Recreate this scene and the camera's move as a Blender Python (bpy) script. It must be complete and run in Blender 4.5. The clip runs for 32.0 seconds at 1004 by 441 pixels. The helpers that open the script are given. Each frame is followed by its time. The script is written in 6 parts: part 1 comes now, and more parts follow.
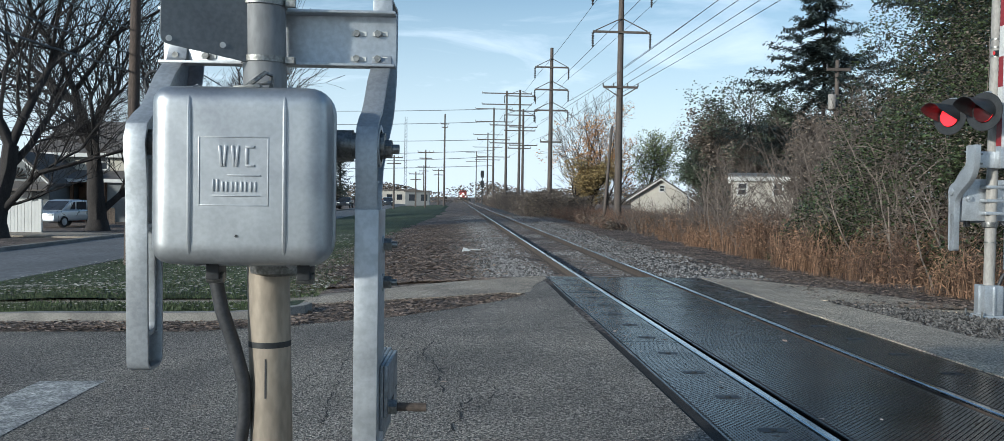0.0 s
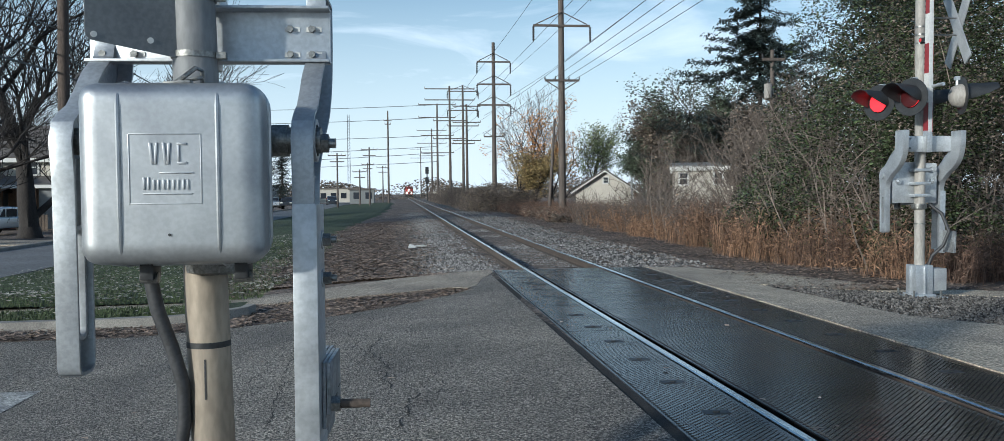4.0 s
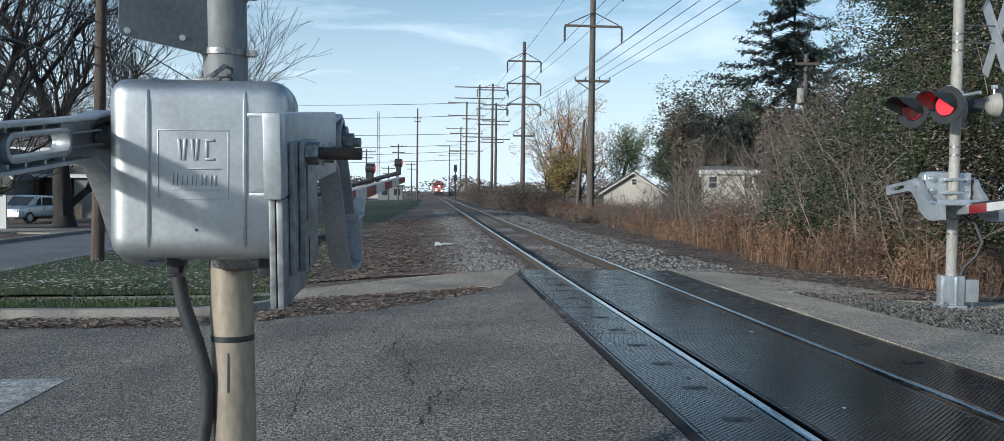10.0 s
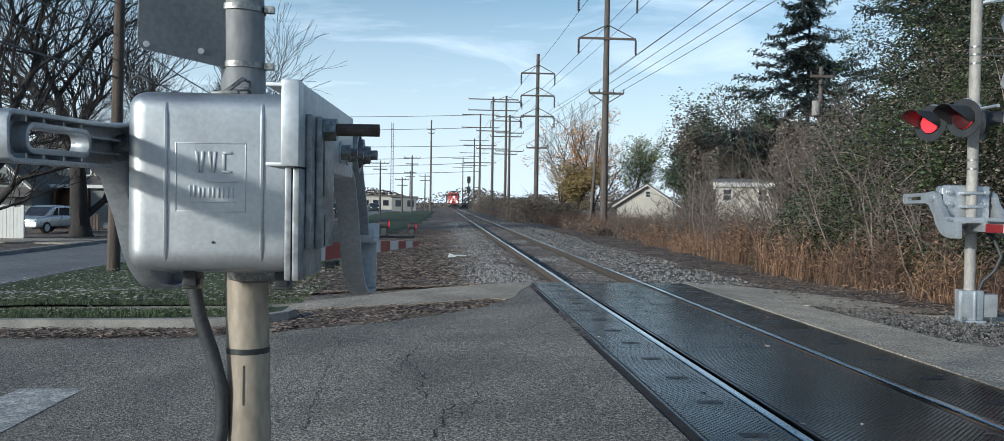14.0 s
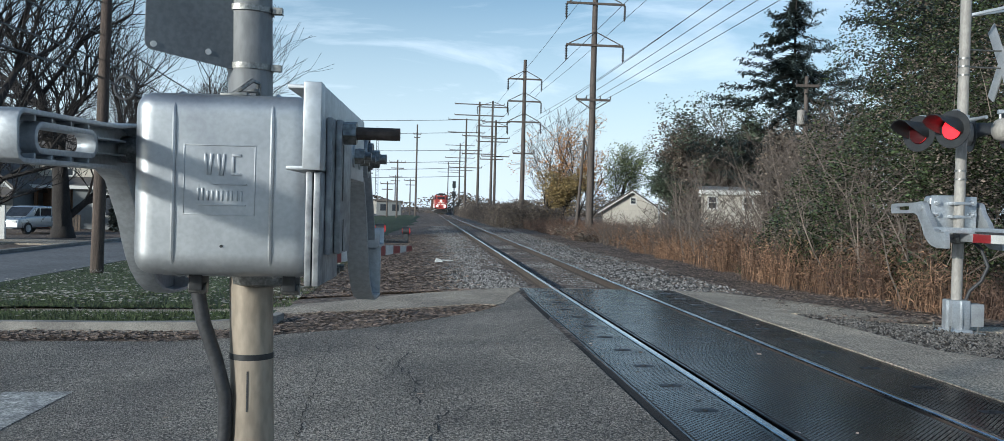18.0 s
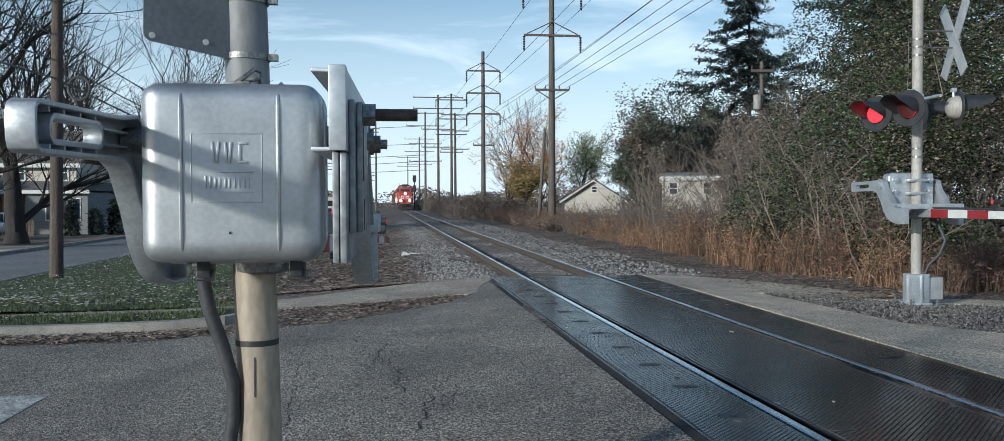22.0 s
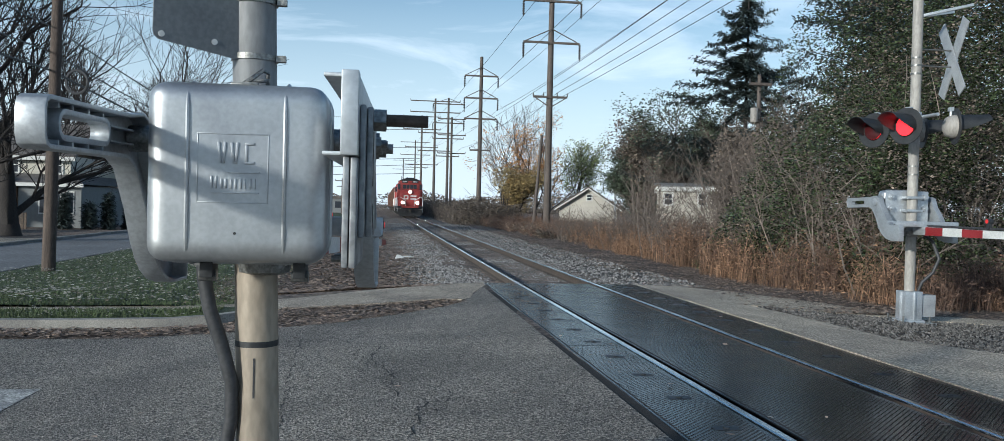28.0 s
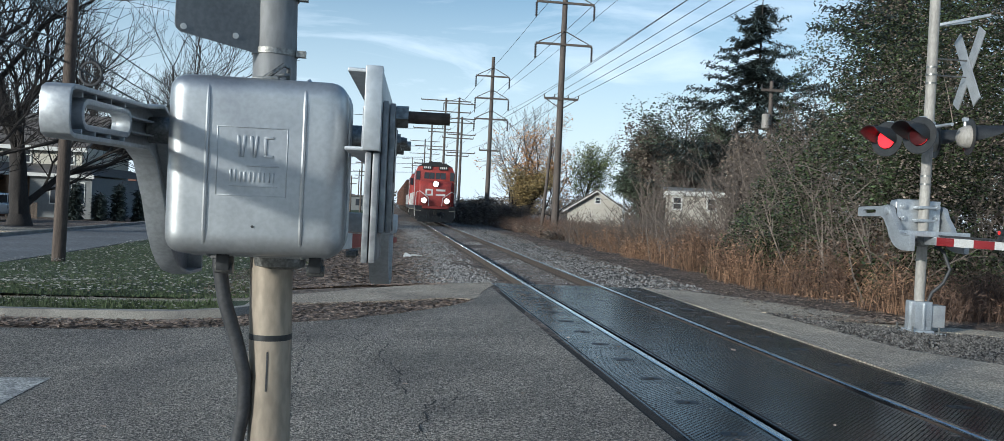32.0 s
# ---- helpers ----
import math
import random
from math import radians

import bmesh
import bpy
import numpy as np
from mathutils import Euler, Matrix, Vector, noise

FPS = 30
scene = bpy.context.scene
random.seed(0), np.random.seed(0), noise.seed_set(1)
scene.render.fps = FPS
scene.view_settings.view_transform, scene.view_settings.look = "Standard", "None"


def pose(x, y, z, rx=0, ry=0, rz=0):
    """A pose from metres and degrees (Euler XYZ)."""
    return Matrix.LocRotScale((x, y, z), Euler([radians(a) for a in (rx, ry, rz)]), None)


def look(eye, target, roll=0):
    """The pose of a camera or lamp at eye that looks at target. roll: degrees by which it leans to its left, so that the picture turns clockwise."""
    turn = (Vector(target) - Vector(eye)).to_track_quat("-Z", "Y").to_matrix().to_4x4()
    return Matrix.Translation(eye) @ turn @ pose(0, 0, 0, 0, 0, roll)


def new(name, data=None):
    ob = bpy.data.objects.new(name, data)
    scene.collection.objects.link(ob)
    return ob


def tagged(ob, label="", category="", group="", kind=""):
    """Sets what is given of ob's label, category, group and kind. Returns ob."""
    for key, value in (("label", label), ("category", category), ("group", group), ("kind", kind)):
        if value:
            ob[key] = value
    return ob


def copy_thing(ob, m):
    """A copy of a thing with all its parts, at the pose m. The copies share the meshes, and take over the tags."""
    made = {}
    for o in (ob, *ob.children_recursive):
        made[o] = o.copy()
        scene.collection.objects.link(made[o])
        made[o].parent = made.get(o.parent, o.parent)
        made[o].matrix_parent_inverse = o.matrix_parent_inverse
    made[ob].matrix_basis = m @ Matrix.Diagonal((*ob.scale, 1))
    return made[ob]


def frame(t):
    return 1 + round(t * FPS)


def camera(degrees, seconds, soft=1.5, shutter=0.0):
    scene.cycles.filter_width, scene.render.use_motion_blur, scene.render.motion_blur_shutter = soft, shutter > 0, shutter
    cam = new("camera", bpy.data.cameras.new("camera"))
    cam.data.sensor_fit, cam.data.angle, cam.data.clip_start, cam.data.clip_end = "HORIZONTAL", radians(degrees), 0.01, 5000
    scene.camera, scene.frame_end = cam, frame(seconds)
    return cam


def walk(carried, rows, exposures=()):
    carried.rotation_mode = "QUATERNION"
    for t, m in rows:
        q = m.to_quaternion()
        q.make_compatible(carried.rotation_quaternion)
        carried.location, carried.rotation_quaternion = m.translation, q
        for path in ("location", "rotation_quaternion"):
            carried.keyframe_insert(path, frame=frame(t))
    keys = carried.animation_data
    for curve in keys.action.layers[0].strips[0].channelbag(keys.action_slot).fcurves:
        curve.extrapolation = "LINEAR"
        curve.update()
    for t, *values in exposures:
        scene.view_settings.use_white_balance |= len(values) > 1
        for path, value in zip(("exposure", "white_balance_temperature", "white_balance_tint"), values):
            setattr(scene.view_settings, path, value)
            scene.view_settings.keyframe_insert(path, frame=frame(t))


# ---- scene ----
cam = camera(61.0, 32.0, soft=0.65)
PATH = [
    (0, (-0.314, -0.3, 1.475), (-0.205, 1.696, 1.421), 0.9),
    (0.5, (-0.308, -0.294, 1.472), (-0.194, 1.702, 1.417), 0.6),
    (1, (-0.305, -0.3, 1.478), (-0.179, 1.695, 1.424), 0.5),
    (1.5, (-0.297, -0.318, 1.478), (-0.16, 1.677, 1.428), 0.5),
    (2, (-0.297, -0.311, 1.467), (-0.132, 1.682, 1.412), 0.6),
    (2.5, (-0.281, -0.312, 1.466), (-0.074, 1.677, 1.404), 0.3),
    (3, (-0.28, -0.323, 1.468), (-0.046, 1.662, 1.403), -0.1),
    (3.5, (-0.285, -0.317, 1.459), (-0.05, 1.668, 1.394), -0.6),
    (5.5, (-0.31, -0.302, 1.463), (-0.08, 1.684, 1.399), -0.1),
    (6, (-0.318, -0.318, 1.467), (-0.089, 1.668, 1.408), 0.3),
    (6.5, (-0.319, -0.32, 1.465), (-0.093, 1.666, 1.413), 0.6),
    (7, (-0.316, -0.312, 1.464), (-0.092, 1.675, 1.416), 0.6),
    (7.5, (-0.315, -0.307, 1.466), (-0.093, 1.68, 1.417), 0.6),
    (8, (-0.306, -0.307, 1.464), (-0.086, 1.68, 1.414), 0.6),
    (8.5, (-0.303, -0.306, 1.467), (-0.087, 1.682, 1.415), 0.7),
    (9, (-0.294, -0.301, 1.461), (-0.086, 1.687, 1.399), 0.6),
    (9.5, (-0.274, -0.317, 1.467), (-0.085, 1.673, 1.399), 0.6),
    (10, (-0.275, -0.319, 1.471), (-0.104, 1.672, 1.404), 0.7),
    (10.5, (-0.27, -0.327, 1.473), (-0.109, 1.666, 1.41), 0.8),
    (11, (-0.278, -0.311, 1.476), (-0.125, 1.682, 1.417), 0.9),
    (11.5, (-0.268, -0.32, 1.475), (-0.119, 1.674, 1.429), 1.1),
    (12, (-0.269, -0.323, 1.476), (-0.12, 1.671, 1.435), 1.1),
    (12.5, (-0.273, -0.325, 1.479), (-0.127, 1.669, 1.443), 1.1),
    (13, (-0.272, -0.313, 1.478), (-0.129, 1.682, 1.441), 1.0),
    (13.5, (-0.279, -0.308, 1.475), (-0.137, 1.686, 1.437), 0.9),
    (14, (-0.285, -0.309, 1.477), (-0.145, 1.686, 1.437), 0.9),
    (14.5, (-0.287, -0.315, 1.477), (-0.149, 1.68, 1.436), 1.0),
    (16.5, (-0.311, -0.321, 1.48), (-0.181, 1.675, 1.44), 1.1),
    (17, (-0.322, -0.301, 1.478), (-0.188, 1.694, 1.437), 1.1),
    (17.5, (-0.35, -0.293, 1.477), (-0.191, 1.7, 1.443), 1.3),
    (18, (-0.375, -0.275, 1.478), (-0.199, 1.717, 1.451), 1.5),
    (18.5, (-0.393, -0.283, 1.47), (-0.213, 1.708, 1.447), 1.4),
    (19, (-0.487, -0.292, 1.446), (-0.294, 1.699, 1.425), 0.3),
    (19.5, (-0.519, -0.294, 1.434), (-0.289, 1.693, 1.397), -1.2),
    (20, (-0.52, -0.323, 1.431), (-0.283, 1.662, 1.378), -1.7),
    (20.5, (-0.527, -0.322, 1.434), (-0.288, 1.662, 1.377), -1.6),
    (21, (-0.527, -0.335, 1.434), (-0.289, 1.65, 1.38), -1.4),
    (21.5, (-0.531, -0.334, 1.434), (-0.283, 1.65, 1.384), -0.7),
    (22, (-0.526, -0.341, 1.433), (-0.259, 1.641, 1.389), -0.2),
    (22.5, (-0.532, -0.343, 1.435), (-0.253, 1.638, 1.403), 0.1),
    (23, (-0.538, -0.342, 1.435), (-0.256, 1.638, 1.408), 0.4),
    (23.5, (-0.525, -0.35, 1.436), (-0.238, 1.629, 1.41), 0.5),
    (24, (-0.527, -0.347, 1.437), (-0.232, 1.631, 1.415), 1.0),
    (24.5, (-0.533, -0.35, 1.438), (-0.239, 1.628, 1.415), 1.4),
    (25, (-0.533, -0.346, 1.438), (-0.24, 1.632, 1.414), 1.5),
    (25.5, (-0.541, -0.349, 1.436), (-0.251, 1.63, 1.41), 1.5),
    (27.5, (-0.56, -0.343, 1.44), (-0.276, 1.637, 1.409), 1.7),
    (28, (-0.562, -0.342, 1.441), (-0.281, 1.638, 1.41), 1.4),
    (28.5, (-0.563, -0.353, 1.441), (-0.282, 1.627, 1.412), 1.4),
    (29, (-0.569, -0.351, 1.44), (-0.291, 1.629, 1.414), 1.4),
    (29.5, (-0.568, -0.351, 1.44), (-0.292, 1.629, 1.416), 1.5),
    (30, (-0.568, -0.337, 1.44), (-0.293, 1.643, 1.414), 1.8),
    (30.5, (-0.568, -0.338, 1.437), (-0.295, 1.643, 1.41), 2.1),
    (31, (-0.579, -0.338, 1.433), (-0.308, 1.643, 1.405), 2.2),
    (31.5, (-0.584, -0.333, 1.436), (-0.315, 1.649, 1.404), 2.5),
    (32, (-0.592, -0.341, 1.435), (-0.329, 1.641, 1.405), 2.7),
]
walk(cam, [(t, look(eye, target, roll)) for t, eye, target, roll in PATH], [(0, 0.38, 5700, 2), (32, 0.38, 5700, 2)])

# ---- light ----
SUN_EL, SUN_AZ = 15.0, 232.0          # degrees; azimuth clockwise from +y
world = bpy.data.worlds.new("sky")
scene.world = world
world.use_nodes = True
wt = world.node_tree
wt.nodes.clear()


def wnode(kind, **kw):
    n = wt.nodes.new(kind)
    for k, v in kw.items():
        n.inputs[k].default_value = v
    return n


w_out = wnode("ShaderNodeOutputWorld")
w_bg = wnode("ShaderNodeBackground", Strength=0.10)
w_sky = wt.nodes.new("ShaderNodeTexSky")
w_sky.sky_type = "NISHITA"
w_sky.sun_disc = False
w_sky.sun_elevation = radians(SUN_EL)
w_sky.sun_rotation = radians(SUN_AZ)
w_sky.dust_density = 0.9
w_sky.air_density = 1.15
w_sky.ozone_density = 2.5
w_co = wt.nodes.new("ShaderNodeTexCoord")
w_map = wt.nodes.new("ShaderNodeMapping")
w_map.inputs["Scale"].default_value = (1.6, 1.6, 9.0)
w_map.inputs["Rotation"].default_value = (0.10, 0.12, 0.4)
w_noise = wnode("ShaderNodeTexNoise", Scale=2.0, Detail=9.0, Roughness=0.60, Distortion=0.7)
w_ramp = wt.nodes.new("ShaderNodeValToRGB")
w_ramp.color_ramp.elements[0].position, w_ramp.color_ramp.elements[1].position = 0.35, 0.70
w_sep = wt.nodes.new("ShaderNodeSeparateXYZ")
w_band = wt.nodes.new("ShaderNodeValToRGB")     # cirrus lies low over the horizon and thins upwards
els = w_band.color_ramp.elements
els[0].position, els[0].color = 0.0, (0.75, 0.75, 0.75, 1)
els[1].position, els[1].color = 0.42, (0, 0, 0, 1)
e_mid = els.new(0.15)
e_mid.color = (1, 1, 1, 1)
w_haze = wt.nodes.new("ShaderNodeValToRGB")
els = w_haze.color_ramp.elements
els[0].position, els[0].color = 0.0, (0.92, 0.92, 0.92, 1)
els[1].position, els[1].color = 0.27, (0, 0, 0, 1)
w_mul = wt.nodes.new("ShaderNodeMath")
w_mul.operation = "MULTIPLY"
w_max = wt.nodes.new("ShaderNodeMath")
w_max.operation = "MAXIMUM"
w_mix = wt.nodes.new("ShaderNodeMixRGB")
w_mix.inputs["Color2"].default_value = (7.6, 8.1, 8.8, 1)
wl = wt.links.new
wl(w_co.outputs["Generated"], w_map.inputs["Vector"])
wl(w_map.outputs["Vector"], w_noise.inputs["Vector"])
wl(w_noise.outputs["Fac"], w_ramp.inputs["Fac"])
wl(w_co.outputs["Generated"], w_sep.inputs["Vector"])
wl(w_sep.outputs["Z"], w_band.inputs["Fac"])
wl(w_sep.outputs["Z"], w_haze.inputs["Fac"])
wl(w_ramp.outputs["Color"], w_mul.inputs[0])
wl(w_band.outputs["Color"], w_mul.inputs[1])
wl(w_mul.outputs[0], w_max.inputs[0])
wl(w_haze.outputs["Color"], w_max.inputs[1])
wl(w_max.outputs[0], w_mix.inputs["Fac"])
wl(w_sky.outputs["Color"], w_mix.inputs["Color1"])
wl(w_mix.outputs["Color"], w_bg.inputs["Color"])
wl(w_bg.outputs["Background"], w_out.inputs["Surface"])

sun = new("sun", bpy.data.lights.new("sun", "SUN"))
sun.data.energy, sun.data.angle, sun.data.color = 3.3, radians(3.0), (1.0, 0.90, 0.78)
sd = Vector((math.sin(radians(SUN_AZ)) * math.cos(radians(SUN_EL)), math.cos(radians(SUN_AZ)) * math.cos(radians(SUN_EL)), math.sin(radians(SUN_EL))))
sun.matrix_world = look(sd * 50, (0, 0, 0))


# ---- materials ----
def material(name, base, rough=0.7, metal=0.0, vary=0.25, scale=3.0, fine=60.0, bump=0.2, bump_scale=None, dark=None, obj_rand=0.0, island=0.0,
             stretch=(1, 1, 1), emit=None, emit_strength=0.0, dist=0.01, stain=0.0, coat=0.0, spec=0.5, grain=None, cells=None):
    """A surface with variation at two scales, optional stains, per-piece change of tone, and fine relief."""
    m = bpy.data.materials.new(name)
    m.use_nodes = True
    nt = m.node_tree
    b = nt.nodes["Principled BSDF"]
    co = nt.nodes.new("ShaderNodeTexCoord")
    mp = nt.nodes.new("ShaderNodeMapping")
    mp.inputs["Scale"].default_value = stretch
    nt.links.new(co.outputs["Object"], mp.inputs["Vector"])

    def noise_tex(s, detail, distort=0.0):
        n = nt.nodes.new("ShaderNodeTexNoise")
        n.inputs["Scale"].default_value, n.inputs["Detail"].default_value, n.inputs["Distortion"].default_value = s, detail, distort
        nt.links.new(mp.outputs["Vector"], n.inputs["Vector"])
        return n
    n1, n2 = noise_tex(scale, 5.0, 0.3), noise_tex(fine, 3.0)
    ramp = nt.nodes.new("ShaderNodeValToRGB")
    dk = dark if dark else tuple(c * (1 - vary) for c in base)
    lt = tuple(min(1.0, c * (1 + vary * 0.7)) for c in base)
    e = ramp.color_ramp.elements
    e[0].position, e[0].color = 0.32, (*dk, 1)
    e[1].position, e[1].color = 0.70, (*lt, 1)
    nt.links.new(n1.outputs["Fac"], ramp.inputs["Fac"])
    mul = nt.nodes.new("ShaderNodeMixRGB")
    mul.blend_type = "MULTIPLY"
    mul.inputs["Fac"].default_value = grain if grain else min(1.0, vary * 1.6)
    r2 = nt.nodes.new("ShaderNodeValToRGB")
    lo, hi = (0.26, 1.5) if grain else (0.48, 1.32)
    r2.color_ramp.elements[0].position, r2.color_ramp.elements[0].color = 0.38, (lo, lo, lo, 1)
    r2.color_ramp.elements[1].position, r2.color_ramp.elements[1].color = 0.62, (hi, hi, hi, 1)
    nt.links.new(n2.outputs["Fac"], r2.inputs["Fac"])
    nt.links.new(ramp.outputs["Color"], mul.inputs["Color1"])
    nt.links.new(r2.outputs["Color"], mul.inputs["Color2"])
    last = mul.outputs["Color"]
    if cells:
        # grains or small pieces, each of its own tone
        vo = nt.nodes.new("ShaderNodeTexVoronoi")
        vo.inputs["Scale"].default_value = cells[0]
        nt.links.new(mp.outputs["Vector"], vo.inputs["Vector"])
        sx = nt.nodes.new("ShaderNodeSeparateXYZ")
        nt.links.new(vo.outputs["Color"], sx.inputs["Vector"])
        rc = nt.nodes.new("ShaderNodeMapRange")
        rc.inputs["To Min"].default_value, rc.inputs["To Max"].default_value = 1 - cells[1], 1 + cells[1] * 0.8
        nt.links.new(sx.outputs["X"], rc.inputs["Value"])
        hc = nt.nodes.new("ShaderNodeHueSaturation")
        nt.links.new(rc.outputs["Result"], hc.inputs["Value"])
        nt.links.new(last, hc.inputs["Color"])
        last = hc.outputs["Color"]
    if stain:
        n3 = noise_tex(scale * 0.37, 6.0, 1.2)
        r3 = nt.nodes.new("ShaderNodeValToRGB")
        r3.color_ramp.elements[0].position, r3.color_ramp.elements[0].color = 0.40, (1 - stain, 1 - stain, 1 - stain * 0.9, 1)
        r3.color_ramp.elements[1].position, r3.color_ramp.elements[1].color = 0.56, (1, 1, 1, 1)
        nt.links.new(n3.outputs["Fac"], r3.inputs["Fac"])
        ms = nt.nodes.new("ShaderNodeMixRGB")
        ms.blend_type = "MULTIPLY"
        ms.inputs["Fac"].default_value = 1.0
        nt.links.new(last, ms.inputs["Color1"])
        nt.links.new(r3.outputs["Color"], ms.inputs["Color2"])
        last = ms.outputs["Color"]
    for amount, kind, sock in ((obj_rand, "ShaderNodeObjectInfo", "Random"), (island, "ShaderNodeNewGeometry", "Random Per Island")):
        if amount:
            info = nt.nodes.new(kind)
            mr = nt.nodes.new("ShaderNodeMapRange")
            mr.inputs["To Min"].default_value, mr.inputs["To Max"].default_value = 1 - amount, 1 + amount
            nt.links.new(info.outputs[sock], mr.inputs["Value"])
            hv = nt.nodes.new("ShaderNodeHueSaturation")
            nt.links.new(mr.outputs["Result"], hv.inputs["Value"])
            nt.links.new(last, hv.inputs["Color"])
            last = hv.outputs["Color"]
    nt.links.new(last, b.inputs["Base Color"])
    b.inputs["Metallic"].default_value = metal
    b.inputs["Specular IOR Level"].default_value = spec
    rr = nt.nodes.new("ShaderNodeMapRange")
    rr.inputs["To Min"].default_value, rr.inputs["To Max"].default_value = max(0.03, rough - 0.12), min(1.0, rough + 0.12)
    nt.links.new(n1.outputs["Fac"], rr.inputs["Value"])
    nt.links.new(rr.outputs["Result"], b.inputs["Roughness"])
    if coat:
        b.inputs["Coat Weight"].default_value = coat
        b.inputs["Coat Roughness"].default_value = 0.1
    if bump:
        nb = noise_tex(bump_scale or fine, 4.0)
        bp = nt.nodes.new("ShaderNodeBump")
        bp.inputs["Strength"].default_value, bp.inputs["Distance"].default_value = bump, dist
        nt.links.new(nb.outputs["Fac"], bp.inputs["Height"])
        nt.links.new(bp.outputs["Normal"], b.inputs["Normal"])
    if emit:
        b.inputs["Emission Color"].default_value = (*emit, 1)
        b.inputs["Emission Strength"].default_value = emit_strength
    return m


ASPHALT = material("worn asphalt", (0.262, 0.236, 0.20), 0.88, vary=0.28, scale=0.7, fine=48.0, bump=1.0, bump_scale=60.0, stain=0.22, dist=0.018, grain=0.95, cells=(105.0, 0.75))
CONCRETE = material("weathered concrete", (0.41, 0.35, 0.275), 0.9, vary=0.24, scale=1.2, fine=50.0, bump=0.8, stain=0.22, grain=0.85, cells=(60.0, 0.35))
# CONCRETE again, lighter and warmer: far-side sunlight put into the base colour
CONCRETE_WARM = material("sunlit warm concrete", (0.53, 0.45, 0.345), 0.9, vary=0.22, scale=1.2, fine=50.0, bump=0.8, stain=0.2, grain=0.8, cells=(70.0, 0.4))
KERB = material("kerb concrete", (0.29, 0.275, 0.25), 0.9, vary=0.25, scale=2.5, fine=60.0, bump=0.4, stain=0.2)
STREET = material("street asphalt", (0.165, 0.168, 0.175), 0.85, vary=0.2, scale=0.4, fine=50.0, bump=0.3, cells=(12.0, 0.25))
SOIL = material("leafy soil", (0.20, 0.152, 0.12), 0.95, vary=0.45, scale=1.1, fine=22.0, bump=0.8, bump_scale=26.0, dist=0.03, stain=0.3, cells=(15.0, 0.75))
GRAVEL = material("ballast bed", (0.12, 0.115, 0.11), 0.95, vary=0.5, scale=6.0, fine=26.0, bump=1.0, bump_scale=22.0, dist=0.05, cells=(17.0, 0.85))
STONE = material("ballast stone", (0.205, 0.197, 0.19), 0.9, vary=0.25, scale=8.0, fine=60.0, bump=0.3, island=0.9)
STONE_DARK = material("dull gravel stone", (0.12, 0.112, 0.104), 0.9, vary=0.25, scale=8.0, fine=60.0, bump=0.3, island=0.9)
LAWN = material("lawn soil", (0.052, 0.076, 0.03), 0.95, vary=0.4, scale=1.3, fine=30.0, bump=0.8, dist=0.03, cells=(26.0, 0.6))
GRASS = material("grass blade", (0.066, 0.092, 0.035), 0.7, vary=0.3, scale=0.8, fine=9.0, bump=0.0, island=0.5)
LEAF_PALE = material("pale dry leaf", (0.42, 0.39, 0.33), 0.8, vary=0.3, scale=2.0, fine=40.0, bump=0.0, island=0.4)
LEAF_DRY = material("fallen leaf", (0.25, 0.185, 0.14), 0.8, vary=0.35, scale=2.0, fine=40.0, bump=0.0, island=0.85)
RAIL_TOP = material("polished rail head", (0.80, 0.79, 0.77), 0.20, 1.0, vary=0.12, scale=4.0, fine=40.0, bump=0.03)
RAIL_RUST = material("rusted rail web", (0.075, 0.058, 0.048), 0.85, vary=0.3, scale=6.0, fine=50.0, bump=0.4)
TIE = material("creosoted tie", (0.034, 0.029, 0.026), 0.9, vary=0.4, scale=5.0, fine=35.0, bump=0.6, stretch=(1, 6, 1), obj_rand=0.3)
PAINT_WHITE = material("worn road paint", (0.46, 0.45, 0.42), 0.8, vary=0.35, scale=9.0, fine=45.0, bump=0.3, stain=0.3, grain=0.6, cells=(30.0, 0.3))
BLADE_EDGE = material("pale blade edge", (0.56, 0.57, 0.58), 0.5, vary=0.1, scale=6.0, fine=40.0, bump=0.02)
GALV = material("galvanised steel", (0.50, 0.525, 0.55), 0.42, 0.6, vary=0.12, scale=7.0, fine=45.0, bump=0.05, stain=0.12)
CAST_ALU = material("cast aluminium", (0.44, 0.465, 0.49), 0.46, 0.55, vary=0.13, scale=5.0, fine=60.0, bump=0.08, stain=0.12)
BOX_ALU = material("weathered aluminium cover", (0.45, 0.468, 0.485), 0.40, 0.75, vary=0.08, scale=3.4, fine=55.0, bump=0.035, stain=0.22)
MAST_PAINT = material("painted mast", (0.36, 0.305, 0.24), 0.55, 0.25, vary=0.16, scale=5.0, fine=40.0, bump=0.08, stretch=(1, 1, 0.35), stain=0.18)
MAST_PALE = material("pale grey mast paint", (0.36, 0.34, 0.31), 0.6, 0.0, vary=0.16, scale=5.0, fine=40.0, bump=0.08, stretch=(1, 1, 0.35), stain=0.18)
STEEL_BOLT = material("zinc bolt", (0.27, 0.27, 0.26), 0.45, 0.9, vary=0.3, scale=30.0, fine=90.0, bump=0.1)
BLACK_RUBBER = material("black rubber hose", (0.045, 0.046, 0.05), 0.55, vary=0.25, scale=10.0, fine=60.0, bump=0.1)
BLACK_PAINT = material("black signal paint", (0.025, 0.027, 0.03), 0.5, vary=0.3, scale=8.0, fine=60.0, bump=0.06)
GREY_PLATE = material("grey sheet back", (0.19, 0.20, 0.205), 0.55, 0.3, vary=0.14, scale=4.0, fine=50.0, bump=0.04, stain=0.15)
SIGN_BACK = material("pale aluminium sign back", (0.40, 0.415, 0.43), 0.5, 0.3, vary=0.12, scale=5.0, fine=50.0, bump=0.03, stain=0.15)
